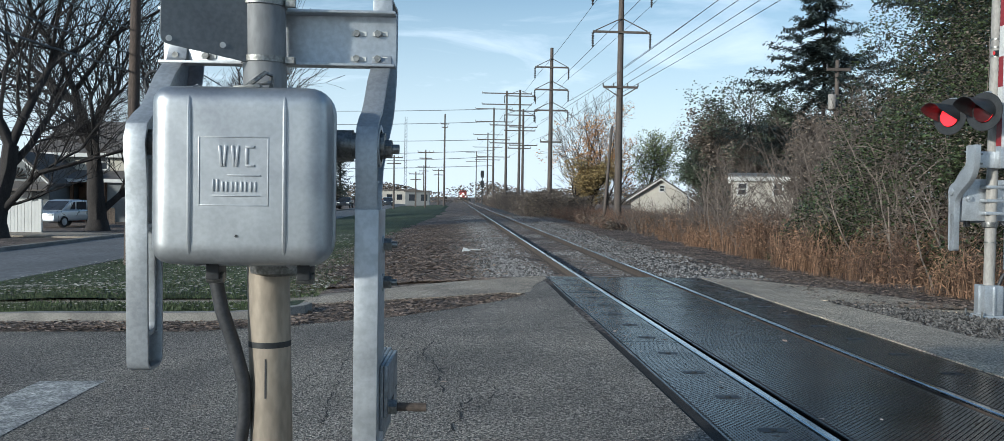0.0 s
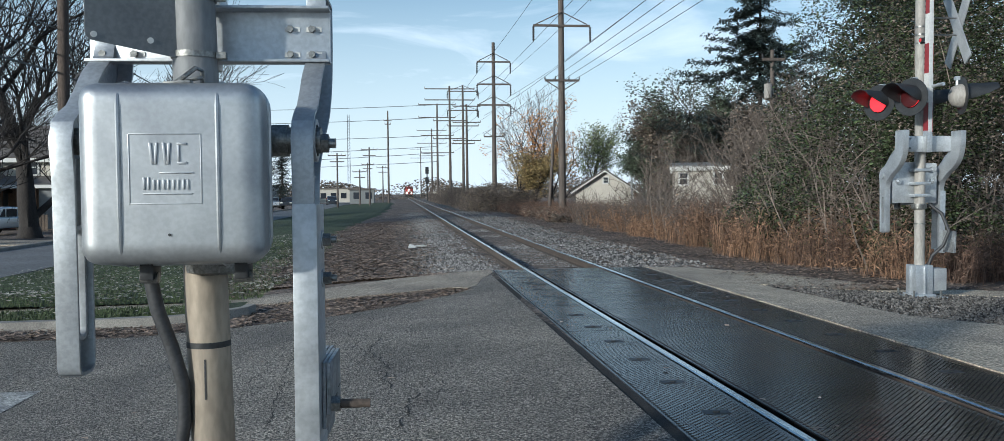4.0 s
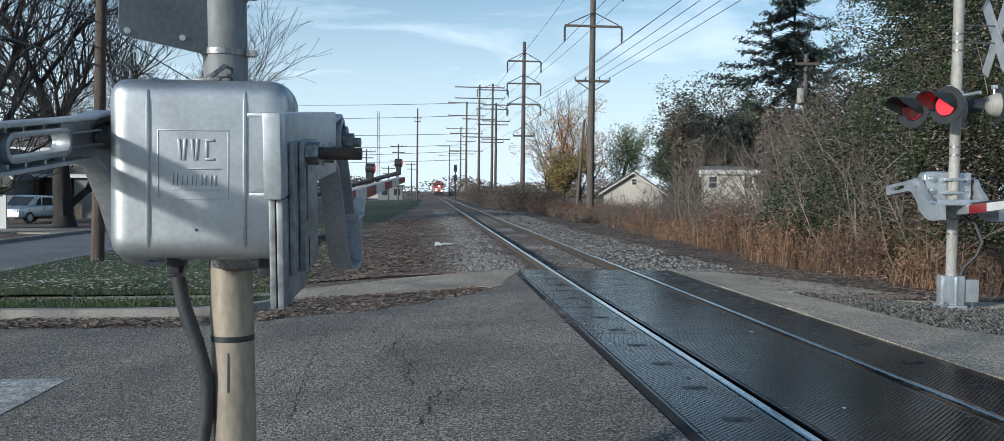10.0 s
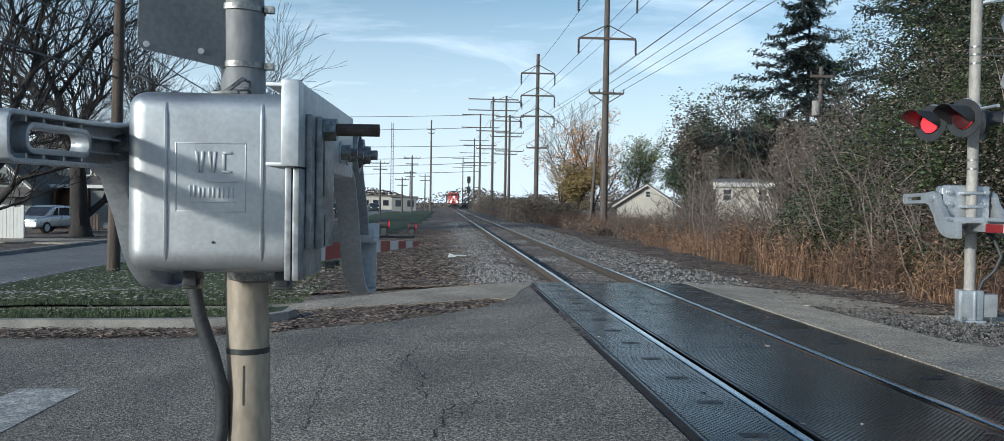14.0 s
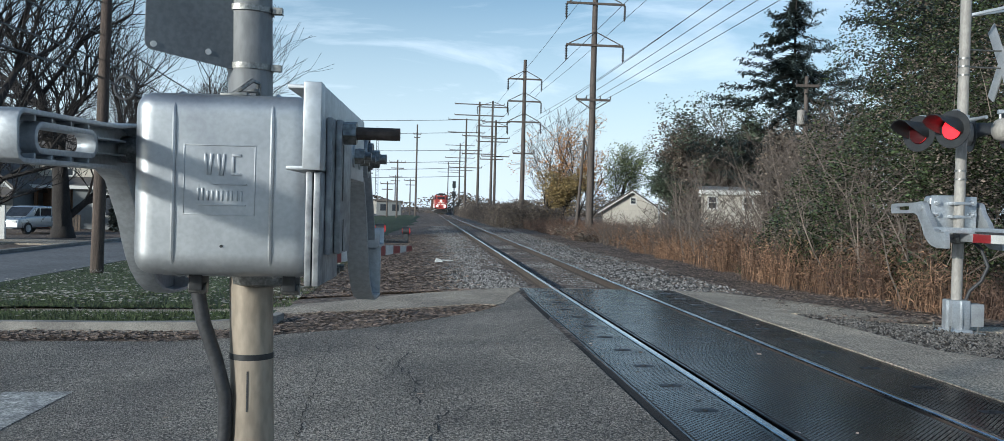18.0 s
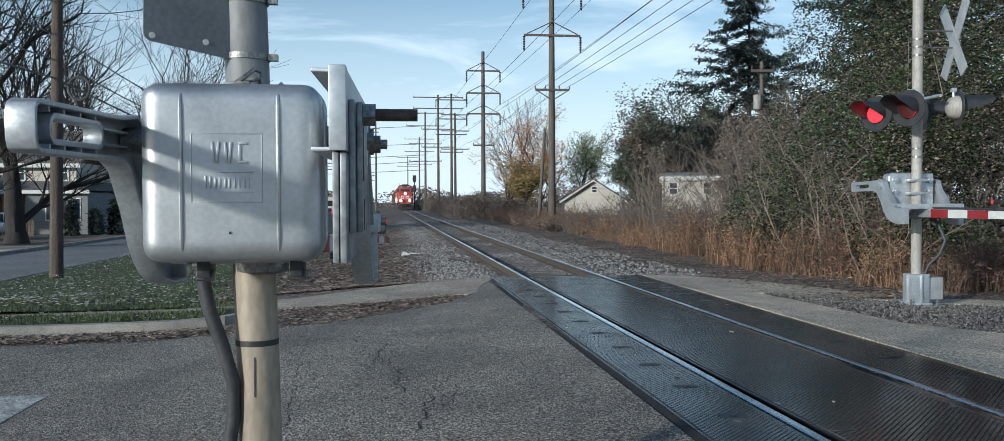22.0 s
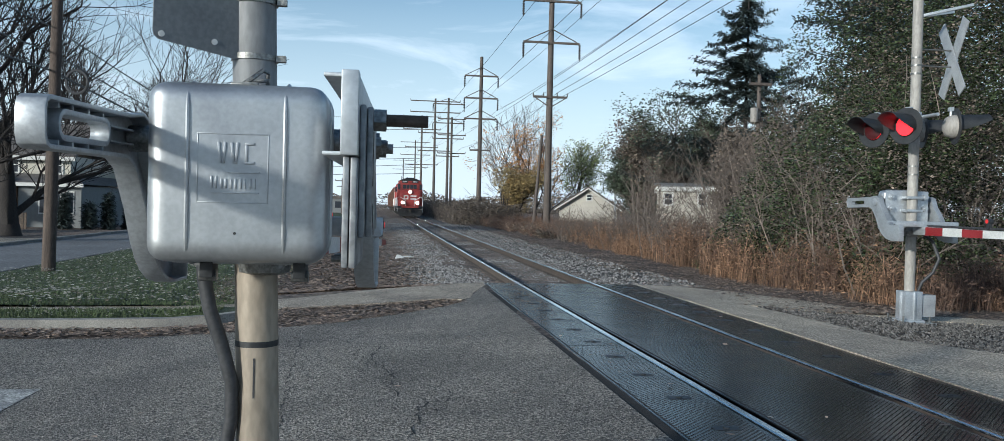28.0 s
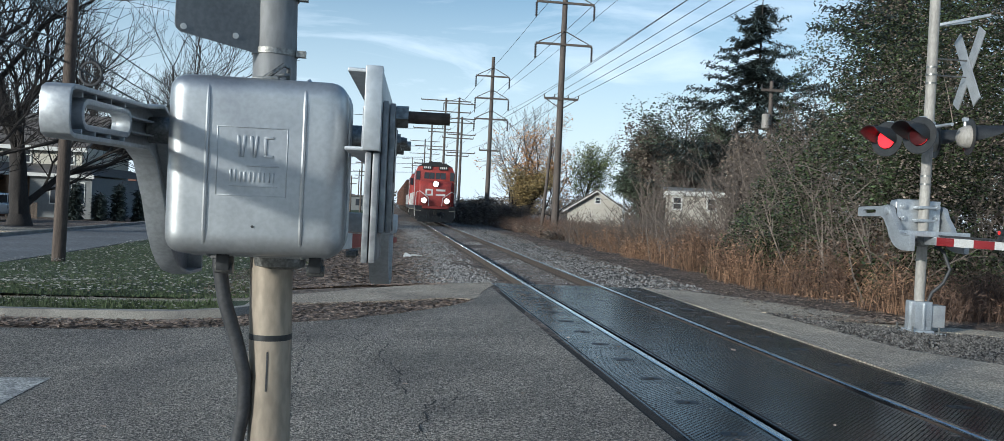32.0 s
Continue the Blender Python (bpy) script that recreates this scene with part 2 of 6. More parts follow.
MAST_GREY = material("grey galvanised mast", (0.27, 0.275, 0.275), 0.6, 0.15, vary=0.16, scale=5.0, fine=40.0, bump=0.06, stretch=(1, 1, 0.35), stain=0.2)
WHITE_SHEET = material("white reflective sheet", (0.62, 0.62, 0.60), 0.45, vary=0.12, scale=6.0, fine=50.0, bump=0.03)
RED_SHEET = material("red reflective sheet", (0.25, 0.022, 0.026), 0.4, vary=0.15, scale=6.0, fine=50.0, bump=0.03)
WOOD_POLE = material("weathered pole wood", (0.105, 0.08, 0.065), 0.9, vary=0.35, scale=4.0, fine=30.0, bump=0.5, stretch=(3, 3, 0.25), stain=0.2)
WOOD_GREY = material("grey pole wood", (0.12, 0.10, 0.088), 0.9, vary=0.3, scale=4.0, fine=30.0, bump=0.4, stretch=(3, 3, 0.25))
WIRE = material("wire", (0.05, 0.05, 0.055), 0.6, vary=0.1, bump=0.0)
INSULATOR = material("dark insulator", (0.06, 0.055, 0.055), 0.3, vary=0.2, bump=0.0)
GLASS_DARK = material("dark window glass", (0.03, 0.035, 0.045), 0.08, vary=0.2, bump=0.0)
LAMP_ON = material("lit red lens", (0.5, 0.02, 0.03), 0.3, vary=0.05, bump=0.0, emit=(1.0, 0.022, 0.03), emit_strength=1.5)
LAMP_DIM = material("dim red lens", (0.30, 0.02, 0.02), 0.3, vary=0.05, bump=0.0, emit=(1.0, 0.03, 0.03), emit_strength=0.35)
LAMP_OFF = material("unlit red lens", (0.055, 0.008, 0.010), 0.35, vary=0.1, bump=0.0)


# ---- building helpers ----
class Shape:
    """Collects faces of one mesh."""

    def __init__(self):
        self.v, self.f = [], []

    def add(self, verts, faces):
        o = len(self.v)
        self.v += [tuple(p) for p in verts]
        self.f += [tuple(i + o for i in f) for f in faces]
        return self

    def box(self, lo, hi, m=None):
        x0, y0, z0 = lo
        x1, y1, z1 = hi
        vs = [Vector(p) for p in ((x0, y0, z0), (x1, y0, z0), (x1, y1, z0), (x0, y1, z0), (x0, y0, z1), (x1, y0, z1), (x1, y1, z1), (x0, y1, z1))]
        if m:
            vs = [m @ p for p in vs]
        return self.add(vs, [(0, 3, 2, 1), (4, 5, 6, 7), (0, 1, 5, 4), (1, 2, 6, 5), (2, 3, 7, 6), (3, 0, 4, 7)])

    def cyl(self, a, b, r0, r1=None, n=12, caps=True):
        a, b = Vector(a), Vector(b)
        r1 = r0 if r1 is None else r1
        d = (b - a).normalized()
        u = d.orthogonal().normalized()
        w = d.cross(u)
        vs = []
        for p, r in ((a, r0), (b, r1)):
            for i in range(n):
                t = 2 * math.pi * i / n
                vs.append(p + (u * math.cos(t) + w * math.sin(t)) * r)
        fs = [(i, (i + 1) % n, n + (i + 1) % n, n + i) for i in range(n)]
        if caps:
            fs += [tuple(range(n))[::-1], tuple(range(n, 2 * n))]
        return self.add(vs, fs)

    def tube(self, pts, r, n=8, caps=True):
        pts = [Vector(p) for p in pts]
        rs = r if isinstance(r, (list, tuple)) else [r] * len(pts)
        u = None
        vs, fs = [], []
        for k, p in enumerate(pts):
            d = (pts[min(k + 1, len(pts) - 1)] - pts[max(k - 1, 0)]).normalized()
            u = d.orthogonal().normalized() if u is None else (u - d * u.dot(d)).normalized()
            w = d.cross(u)
            for i in range(n):
                t = 2 * math.pi * i / n
                vs.append(p + (u * math.cos(t) + w * math.sin(t)) * rs[k])
        for k in range(len(pts) - 1):
            for i in range(n):
                fs.append((k * n + i, k * n + (i + 1) % n, (k + 1) * n + (i + 1) % n, (k + 1) * n + i))
        if caps:
            fs += [tuple(range(n))[::-1], tuple(range((len(pts) - 1) * n, len(pts) * n))]
        return self.add(vs, fs)

    def prism(self, poly, h0, h1, axis="z", m=None):
        """A flat outline pushed from h0 to h1 along an axis. The outline's two numbers are the other two axes in order."""
        def place(p, h):
            q = {"z": (p[0], p[1], h), "y": (p[0], h, p[1]), "x": (h, p[0], p[1])}[axis]
            return m @ Vector(q) if m else Vector(q)
        n = len(poly)
        vs = [place(p, h0) for p in poly] + [place(p, h1) for p in poly]
        fs = [tuple(range(n))[::-1], tuple(range(n, 2 * n))] + [(i, (i + 1) % n, n + (i + 1) % n, n + i) for i in range(n)]
        return self.add(vs, fs)

    def lathe(self, prof, n=20, m=None):
        """Rings (radius, z) turned about z."""
        vs, fs = [], []
        for r, z in prof:
            for i in range(n):
                t = 2 * math.pi * i / n
                p = Vector((r * math.cos(t), r * math.sin(t), z))
                vs.append(m @ p if m else p)
        for k in range(len(prof) - 1):
            for i in range(n):
                fs.append((k * n + i, k * n + (i + 1) % n, (k + 1) * n + (i + 1) % n, (k + 1) * n + i))
        return self.add(vs, fs)

    def mesh(self, name, mat, smooth=False, bevel=0.0, seg=2, fix=True):
        me = bpy.data.meshes.new(name)
        me.from_pydata(self.v, [], self.f)
        if fix or bevel:
            bm = bmesh.new()
            bm.from_mesh(me)
            bmesh.ops.recalc_face_normals(bm, faces=bm.faces)
            if bevel:
                edges = [e for e in bm.edges if len(e.link_faces) == 2 and e.calc_face_angle(0) > 0.6]
                bmesh.ops.bevel(bm, geom=edges, offset=bevel, segments=seg, affect="EDGES", profile=0.6, clamp_overlap=True)
            bm.to_mesh(me)
            bm.free()
        me.materials.append(mat)
        if smooth:
            for p in me.polygons:
                p.use_smooth = True
            me.set_sharp_from_angle(angle=radians(40))
        return me


def part(name, shape, mat, parent=None, label="", smooth=True, bevel=0.0, seg=2, m=None, fix=True):
    me = shape if isinstance(shape, bpy.types.Mesh) else shape.mesh(name, mat, smooth, bevel, seg, fix)
    ob = new(name, me)
    if parent:
        ob.parent = parent
    if m is not None:
        ob.matrix_basis = m
    if label:
        ob["label"] = label
    return ob


def thing(name, m, label, category, group="", kind=""):
    ob = new(name)
    ob.empty_display_size = 0.2
    ob.matrix_basis = m
    return tagged(ob, label, category, group, kind)


def structure(name, shape, mat, label, smooth=False, kind="structure", fix=True):
    return tagged(part(name, shape, mat, None, "", smooth, fix=fix), label, "", "", kind)


def lerp_table(table, x):
    if x <= table[0][0]:
        return table[0][1]
    for (a, va), (b, vb) in zip(table, table[1:]):
        if x <= b:
            return va + (vb - va) * (x - a) / (b - a)
    return table[-1][1]


rnd = random.Random(7)

# ---- ground ----
XL, XR = 2.07, 3.575            # rail centres; rail top is z = 0
CROSS_END = 15.8                # far end of the crossing surface
PROFILE = [(-400, -0.60), (-14, -0.60), (-6.5, -0.32), (-3.6, -0.30), (-2.0, -0.205), (1.38, -0.004), (2.0, -0.004), (3.6, -0.004), (4.4, -0.004), (7.0, -0.07), (10.0, -0.14), (400, -0.16)]


def road_z(x):
    return lerp_table(PROFILE, x)


def ground_z(x, y):
    """Soil level: a low track bed, flat land beyond it."""
    bed = lerp_table([(-9.5, -0.66), (-8, -0.58), (-4.5, -0.36), (-2.2, -0.34), (0.9, -0.20), (1.5, -0.17), (4.2, -0.17), (5.0, -0.20), (7.0, -0.20), (9, -0.24), (14, -0.3)], x)
    if y < 17.5:
        near = min(road_z(x) - 0.018, bed + 0.2)
        k = max(0.0, min(1.0, (17.5 - y) / 2.0))
        bed = bed * (1 - k) + near * k
    if 1.9 < x < 3.9 and y < 15.7:
        return -0.24            # hollow under the crossing panels
    return bed + 0.03 * noise.noise(Vector((x * 0.5, y * 0.5, 0.0)))


def grid_sheet(xs, ys, zf):
    s = Shape()
    s.v = [(x, y, zf(x, y)) for y in ys for x in xs]
    n = len(xs)
    s.f = [(j * n + i, j * n + i + 1, (j + 1) * n + i + 1, (j + 1) * n + i) for j in range(len(ys) - 1) for i in range(n - 1)]
    return s


gx = [-3000, -1200, -500, -200, -90, -60, -45, -35, -28, -23, -19, -16, -14] + [-13 + 0.6 * i for i in range(55)] + [21, 23, 26, 30, 36, 45, 60, 90, 200, 500, 1200, 3000]
gy = [-400, -100, -40, -15, -5, 0, 2, 4, 6, 8] + [9 + 0.5 * i for i in range(60)] + [39.5 + 1.5 * i for i in range(30)] + [86, 92, 100, 115, 140, 180, 240, 350, 600, 1200, 3500]
structure("ground", grid_sheet(gx, gy, ground_z), SOIL, "brown leaf-strewn soil on both sides of the railway", True)


def strip(name, edge_a, edge_b, zf, mat, label, lift=0.0, thick=0.12):
    """A paved strip between two edges given as equal lists of (x, y)."""
    s = Shape()
    n = len(edge_a)
    for e in (edge_a, edge_b):
        s.v += [(x, y, zf(x) + lift) for x, y in e]
    for e in (edge_a, edge_b):
        s.v += [(x, y, zf(x) + lift - thick) for x, y in e]
    for i in range(n - 1):
        s.f += [(i, i + 1, n + i + 1, n + i), (2 * n + i, 3 * n + i, 3 * n + i + 1, 2 * n + i + 1),
                (i, 2 * n + i, 2 * n + i + 1, i + 1), (n + i, n + i + 1, 3 * n + i + 1, 3 * n + i)]
    s.f += [(0, n, 3 * n, 2 * n), (n - 1, 3 * n - 1, 4 * n - 1, 2 * n - 1)]
    return structure(name, s, mat, label)


FAR_L = [(-60, 10.75), (-5.2, 10.75), (-3.7, 10.75), (-2.6, 10.85), (-1.9, 11.0), (-1.1, 11.2), (-0.12, 11.9), (0.5, 12.5), (0.85, 13.0), (1.05, 14.2), (1.38, 15.3)]
xs_road = [-60, -30, -14, -10, -8] + [-7 + 0.35 * i for i in range(23)] + [1.1, 1.30]
strip("road", [(x, -6.0) for x in xs_road], [(x, lerp_table(FAR_L, x)) for x in xs_road], road_z, ASPHALT, "cracked grey asphalt road rising to the railway crossing")
FAR_R = [(4.42, 13.5), (4.9, 12.9), (5.3, 12.6), (5.45, 11.4), (5.6, 9.1), (6.3, 8.25), (7.6, 7.8), (9, 7.6), (60, 7.6)]
PATH_R = [(4.42, 13.5), (4.9, 12.9), (5.35, 12.6), (6.4, 11.9), (7.6, 11.2), (9.5, 10.6), (30, 9.9)]
xs_road = [4.42, 4.6, 4.75, 4.9, 5.1, 5.3, 5.37, 5.45, 5.52, 5.6, 5.9, 6.3, 6.6, 7.1, 7.6, 8.3, 9, 12, 20, 60]
strip("road_far_side", [(x, -6.0) for x in xs_road], [(x, lerp_table(FAR_R, x)) for x in xs_road], road_z, CONCRETE_WARM, "pale worn concrete road on the far side of the track")
PATH_TOP = [(-60, 14.0), (-6.2, 13.95), (-4.5, 14.1), (-2, 14.6), (-0.47, 15.5), (0.74, 15.8), (1.38, 15.78)]
PATH_LOW = [(-60, 13.25), (-6.0, 13.25), (-3.4, 13.15), (-2.1, 13.1), (-0.67, 13.2), (0.45, 13.4), (0.85, 13.05), (1.05, 14.2), (1.38, 15.3)]
xs_p = [-60, -30, -12, -8, -6.2, -5.3, -4.5, -3.7, -2.9, -2, -1.2, -0.47, 0.1, 0.45, 0.74, 0.9, 1.05, 1.2, 1.38]
strip("footpath", [(x, lerp_table(PATH_LOW, x) + (0.01 if x > 0.8 else 0)) for x in xs_p], [(x, lerp_table(PATH_TOP, x)) for x in xs_p], road_z, CONCRETE, "narrow grey concrete footpath beside the lawn", 0.004)
strip("footpath_far_side", PATH_R, [(4.42, 15.8), (5.3, 15.75), (6.0, 15.0), (6.77, 13.85), (7.6, 12.1), (9.7, 11.3), (30, 10.6)],
      lambda x: road_z(x) - 0.004, CONCRETE_WARM, "grey concrete footpath leading away from the crossing")
strip("street", [(-10.7, 10.9), (-10.7, 16), (-10.7, 29), (-10.8, 70), (-11.0, 400)], [(-15.7, 10.9), (-15.7, 16), (-15.7, 29), (-15.8, 70), (-16.0, 400)], lambda x: -0.62, STREET, "grey residential street beside the lawn")
strip("driveway", [(-34, 41.0), (-15.7, 39.2)], [(-34, 44.6), (-15.7, 43.3)], lambda x: -0.60, CONCRETE, "pale concrete driveway off the street")

kp = [(-8.4, 11.65), (-6, 11.62), (-4.5, 11.6), (-3.4, 11.62), (-2.75, 11.75), (-2.45, 12.0), (-2.4, 12.3)]
kerb_o = [(-60, 11.6)] + kp
off = [(x, y + 0.16) if x < -3 else (x - 0.13, y + 0.10) for x, y in kerb_o]
strip("kerb", kerb_o, off, lambda x: road_z(x) + 0.12, KERB, "low pale concrete kerb with a rounded end", 0.0, 0.22)
strip("street_kerb", [(-15.75, 12), (-15.85, 70), (-16.05, 400)], [(-16.0, 12), (-16.1, 70), (-16.3, 400)], lambda x: -0.50, KERB, "low concrete kerb along the street", 0.0, 0.2)
stop = Shape()
for i in range(14):
    y0 = 3.6 + i * 0.3
    for x0, x1 in ((-4.15, -3.55),):
        stop.add([(x0, y0, road_z(x0) + 0.006), (x1, y0, road_z(x1) + 0.006), (x1, y0 + 0.3, road_z(x1) + 0.006), (x0, y0 + 0.3, road_z(x0) + 0.006)], [(0, 1, 2, 3)])
structure("stop_line", stop, PAINT_WHITE, "worn white stop line painted on the road")
lawn = Shape()
rows_l = [14.05 + 0.5 * i for i in range(110)] + [70 + 4 * i for i in range(24)]
for y in rows_l:
    edge = -3.7 + 2.0 * min(1.0, max(0.0, (y - 30) / 50)) + 0.7 * noise.noise(Vector((0.3, y * 0.45, 2.0))) + 0.25 * noise.noise(Vector((7.3, y * 1.7, 2.0)))
    for i in range(21):
        x = -10.6 + (edge + 10.6) * i / 20
        lawn.v.append((x, y, ground_z(x, y) + (0.045 + 0.0016 * max(0.0, y - 60) if i < 20 else -0.03)))
lawn.f = [(j * 21 + i, j * 21 + i + 1, (j + 1) * 21 + i + 1, (j + 1) * 21 + i) for j in range(len(rows_l) - 1) for i in range(20)]
structure("lawn", lawn, LAWN, "green lawn scattered with fallen leaves", True)
verge = grid_sheet([-60, -30, -14, -10, -8.2, -7, -6, -4.6, -3.6, -3.0, -2.65], [11.79, 12.05, 12.6, 13.22], lambda x, y: road_z(x) + 0.06)
structure("verge", verge, LAWN, "narrow strip of grass between kerb and footpath", True)

# ---- railway track ----
track = thing("railway_track", pose(0, 0, 0), "single railway track with worn shiny rails on dark timber ties", "railway track", kind="structure")
for X in (XL, XR):
    web = Shape().prism([(X - 0.036, -0.042), (X - 0.036, -0.022), (X + 0.036, -0.022), (X + 0.036, -0.042), (X + 0.010, -0.06), (X + 0.010, -0.145), (X + 0.07, -0.165), (X + 0.07, -0.178), (X - 0.07, -0.178), (X - 0.07, -0.165), (X - 0.010, -0.145), (X - 0.010, -0.06)], -20, 900, "y")
    r = part("rail", web, RAIL_RUST, track, "rusty rail web", smooth=False)
    part("rail_head", Shape().prism([(X - 0.036, -0.022), (X - 0.034, -0.006), (X - 0.022, 0.0), (X + 0.022, 0.0), (X + 0.034, -0.006), (X + 0.036, -0.022)], -20, 900, "y"), RAIL_TOP, r, "polished steel running surface", smooth=False)
tie_me = Shape().box((-1.3, -0.11, -0.18), (1.3, 0.11, 0)).mesh("tie", TIE, bevel=0.012, seg=1)
plate_me = Shape().box((-0.11, -0.09, 0), (0.11, 0.09, 0.012)).box((0.075, -0.02, 0.01), (0.10, 0.02, 0.035)).box((-0.10, -0.02, 0.01), (-0.075, 0.02, 0.035)).mesh("tie_plate", RAIL_RUST)
XC = (XL + XR) / 2
for i in range(250):
    y = 16.15 + i * 0.535
    t = part("tie", tie_me, TIE, track, m=pose(XC + rnd.uniform(-0.05, 0.05), y + rnd.uniform(-0.03, 0.03), -0.183 + rnd.uniform(-0.008, 0.0), 0, 0, rnd.uniform(-0.6, 0.6)))
    if i < 60:
        for X in (XL, XR):
            part("tie_plate", plate_me, RAIL_RUST, t, m=pose(X - XC, 0, 0.0))
bed = grid_sheet([-1.5, -0.9, -0.3, 0.2, 0.7, 1.2, 1.45, 1.7, 2.0, 2.4, 2.8, 3.2, 3.65, 3.9, 4.2, 4.5, 5.0, 5.5, 6.0, 6.6, 7.2, 7.5], [CROSS_END - 0.3 + 0.3 * i for i in range(80)] + [40, 45, 55, 80, 140, 260, 500, 900],
                 lambda x, y: lerp_table([(-1.5, -0.42), (-0.6, -0.31), (0.9, -0.20), (1.6, -0.195), (2.0, -0.215), (2.8, -0.22), (3.65, -0.215), (4.1, -0.195), (4.8, -0.19), (6.0, -0.20), (7.1, -0.22), (7.5, -0.4)], x) + 0.03 * noise.noise(Vector((x * 3, y * 3, 1))))
structure("ballast_bed", bed, GRAVEL, "grey crushed-stone ballast under the track", True)


def scatter_stones(name, spots, label, mat, lo, hi, seed):
    """Loose angular stones, one joined mesh."""
    g = random.Random(seed)
    base = [(1, 0, 0), (0, 1, 0), (-1, 0, 0), (0, -1, 0), (0.3, 0.2, 0.8), (-0.2, 0.1, -0.7)]
    faces = [(0, 1, 4), (1, 2, 4), (2, 3, 4), (3, 0, 4), (1, 0, 5), (2, 1, 5), (3, 2, 5), (0, 3, 5)]
    s = Shape()
    for x, y, z in spots:
        r = g.uniform(lo, hi)
        a = g.uniform(0, 6.28)
        ca, sa = math.cos(a), math.sin(a)
        k = [g.uniform(0.6, 1.2) * r for _ in range(6)]
        o = len(s.v)
        for (px, py, pz), q in zip(base, k):
            s.v.append((x + (px * ca - py * sa) * q, y + (px * sa + py * ca) * q, z + pz * q))
        s.f += [(a1 + o, b1 + o, c1 + o) for a1, b1, c1 in faces]
    return structure(name, s, mat, label, False, "stuff", fix=False)


def bed_z(x):
    return lerp_table([(-1.5, -0.42), (-0.6, -0.31), (0.9, -0.20), (1.6, -0.195), (2.0, -0.215), (2.8, -0.22), (3.65, -0.215), (4.1, -0.195), (4.8, -0.19), (6.0, -0.20), (7.1, -0.22), (7.5, -0.4)], x)


spots = []
while len(spots) < 48000:
    y = CROSS_END + 0.1 + 60 * rnd.random() ** 1.9
    x = rnd.choice((rnd.uniform(-1.2, 1.9), rnd.uniform(-0.6, 1.6), rnd.uniform(2.15, 3.5), rnd.uniform(2.15, 3.5), 3.7 + 2.9 * rnd.random() ** 1.6))
    if 1.55 < x < 4.1 and abs((y - 16.15 + 0.2675) % 0.535 - 0.2675) < 0.135 and rnd.random() < 0.9:
        continue
    spots.append((x, y, bed_z(x) + (0.028 if 1.55 < x < 4.1 else 0.01)))
scatter_stones("ballast_stones", spots, "grey and brown crushed ballast stones beside the rails", STONE, 0.022, 0.052, 3)

# ---- crossing surface ----
RUBBER = material("black rubber panel", (0.010, 0.0105, 0.012), 0.22, spec=0.4, vary=0.45, scale=1.7, fine=30.0, bump=0.0, stain=0.25, obj_rand=0.12)
RUBBER_TOP = material("worn rubber stud", (0.011, 0.0115, 0.013), 0.18, spec=0.62, vary=0.4, scale=1.3, fine=26.0, bump=0.0, stain=0.25)
crossing = thing("crossing_surface", pose(0, 0, 0), "black studded rubber crossing panels laid between and beside the rails", "level crossing", kind="structure")
PANEL = 0.9144
kinds = (("gauge_panel", XL + 0.105, XR - 0.105), ("field_panel", 1.40, XL - 0.045), ("field_panel", XR + 0.045, 4.40))
for name, x0, x1 in kinds:
    w = (x1 - x0) / 2
    me = Shape().box((-w, -PANEL / 2 + 0.002, -0.12), (w, PANEL / 2 - 0.002, 0)).mesh(name, RUBBER, bevel=0.004, seg=1)
    studs = Shape()
    pitch = PANEL / 20
    for r in range(40):
        sy = -PANEL / 2 + (r + 0.5) * pitch * 0.5
        for c in range(int((2 * w - 0.06) / pitch)):
            cx = -w + 0.04 + (c + 0.5 * (r % 2)) * pitch
            b, t, h = 0.0205, 0.0165, 0.0065
            studs.add([(cx - b, sy, -0.0005), (cx, sy - b, -0.0005), (cx + b, sy, -0.0005), (cx, sy + b, -0.0005), (cx - t, sy, h), (cx, sy - t, h), (cx + t, sy, h), (cx, sy + t, h)],
                      [(4, 5, 6, 7), (0, 1, 5, 4), (1, 2, 6, 5), (2, 3, 7, 6), (3, 0, 4, 7)])
    stud_me = studs.mesh("stud_field", RUBBER_TOP, fix=False)
    lag = Shape().box((-0.09, -0.05, 0.0), (0.09, 0.05, 0.009)).cyl((0, 0, 0.007), (0, 0, 0.018), 0.025, n=8).mesh("lag_plate", BLACK_PAINT)
    for i in range(17):
        y = CROSS_END - PANEL * (i + 0.5)
        p = part(name, me, RUBBER, crossing, m=pose((x0 + x1) / 2, y, -0.014 + rnd.uniform(-0.002, 0.001), rnd.uniform(-0.12, 0.12), rnd.uniform(-0.1, 0.1), 0))
        part("stud_field", stud_me, RUBBER_TOP, p)["kind"] = "stuff"
        if name == "field_panel":
            part("lag_plate", lag, BLACK_PAINT, p, m=pose(0.05, -0.2, 0.0))
part("header_board", Shape().box((1.30, 0.3, -0.14), (1.395, CROSS_END, -0.018)), TIE, crossing, "dark seal strip along the panels", smooth=False)
part("header_board", Shape().box((4.405, 0.3, -0.14), (4.42, CROSS_END, -0.016)), BLACK_RUBBER, crossing, "dark seal strip along the panels", smooth=False)

# ---- crossing gates and signals ----
WEIGHT = material("weathered weight plate", (0.36, 0.37, 0.38), 0.5, 0.6, vary=0.28, scale=9.0, fine=40.0, bump=0.08, stain=0.3)
SHAFT = (0.0, -0.18, 1.755)


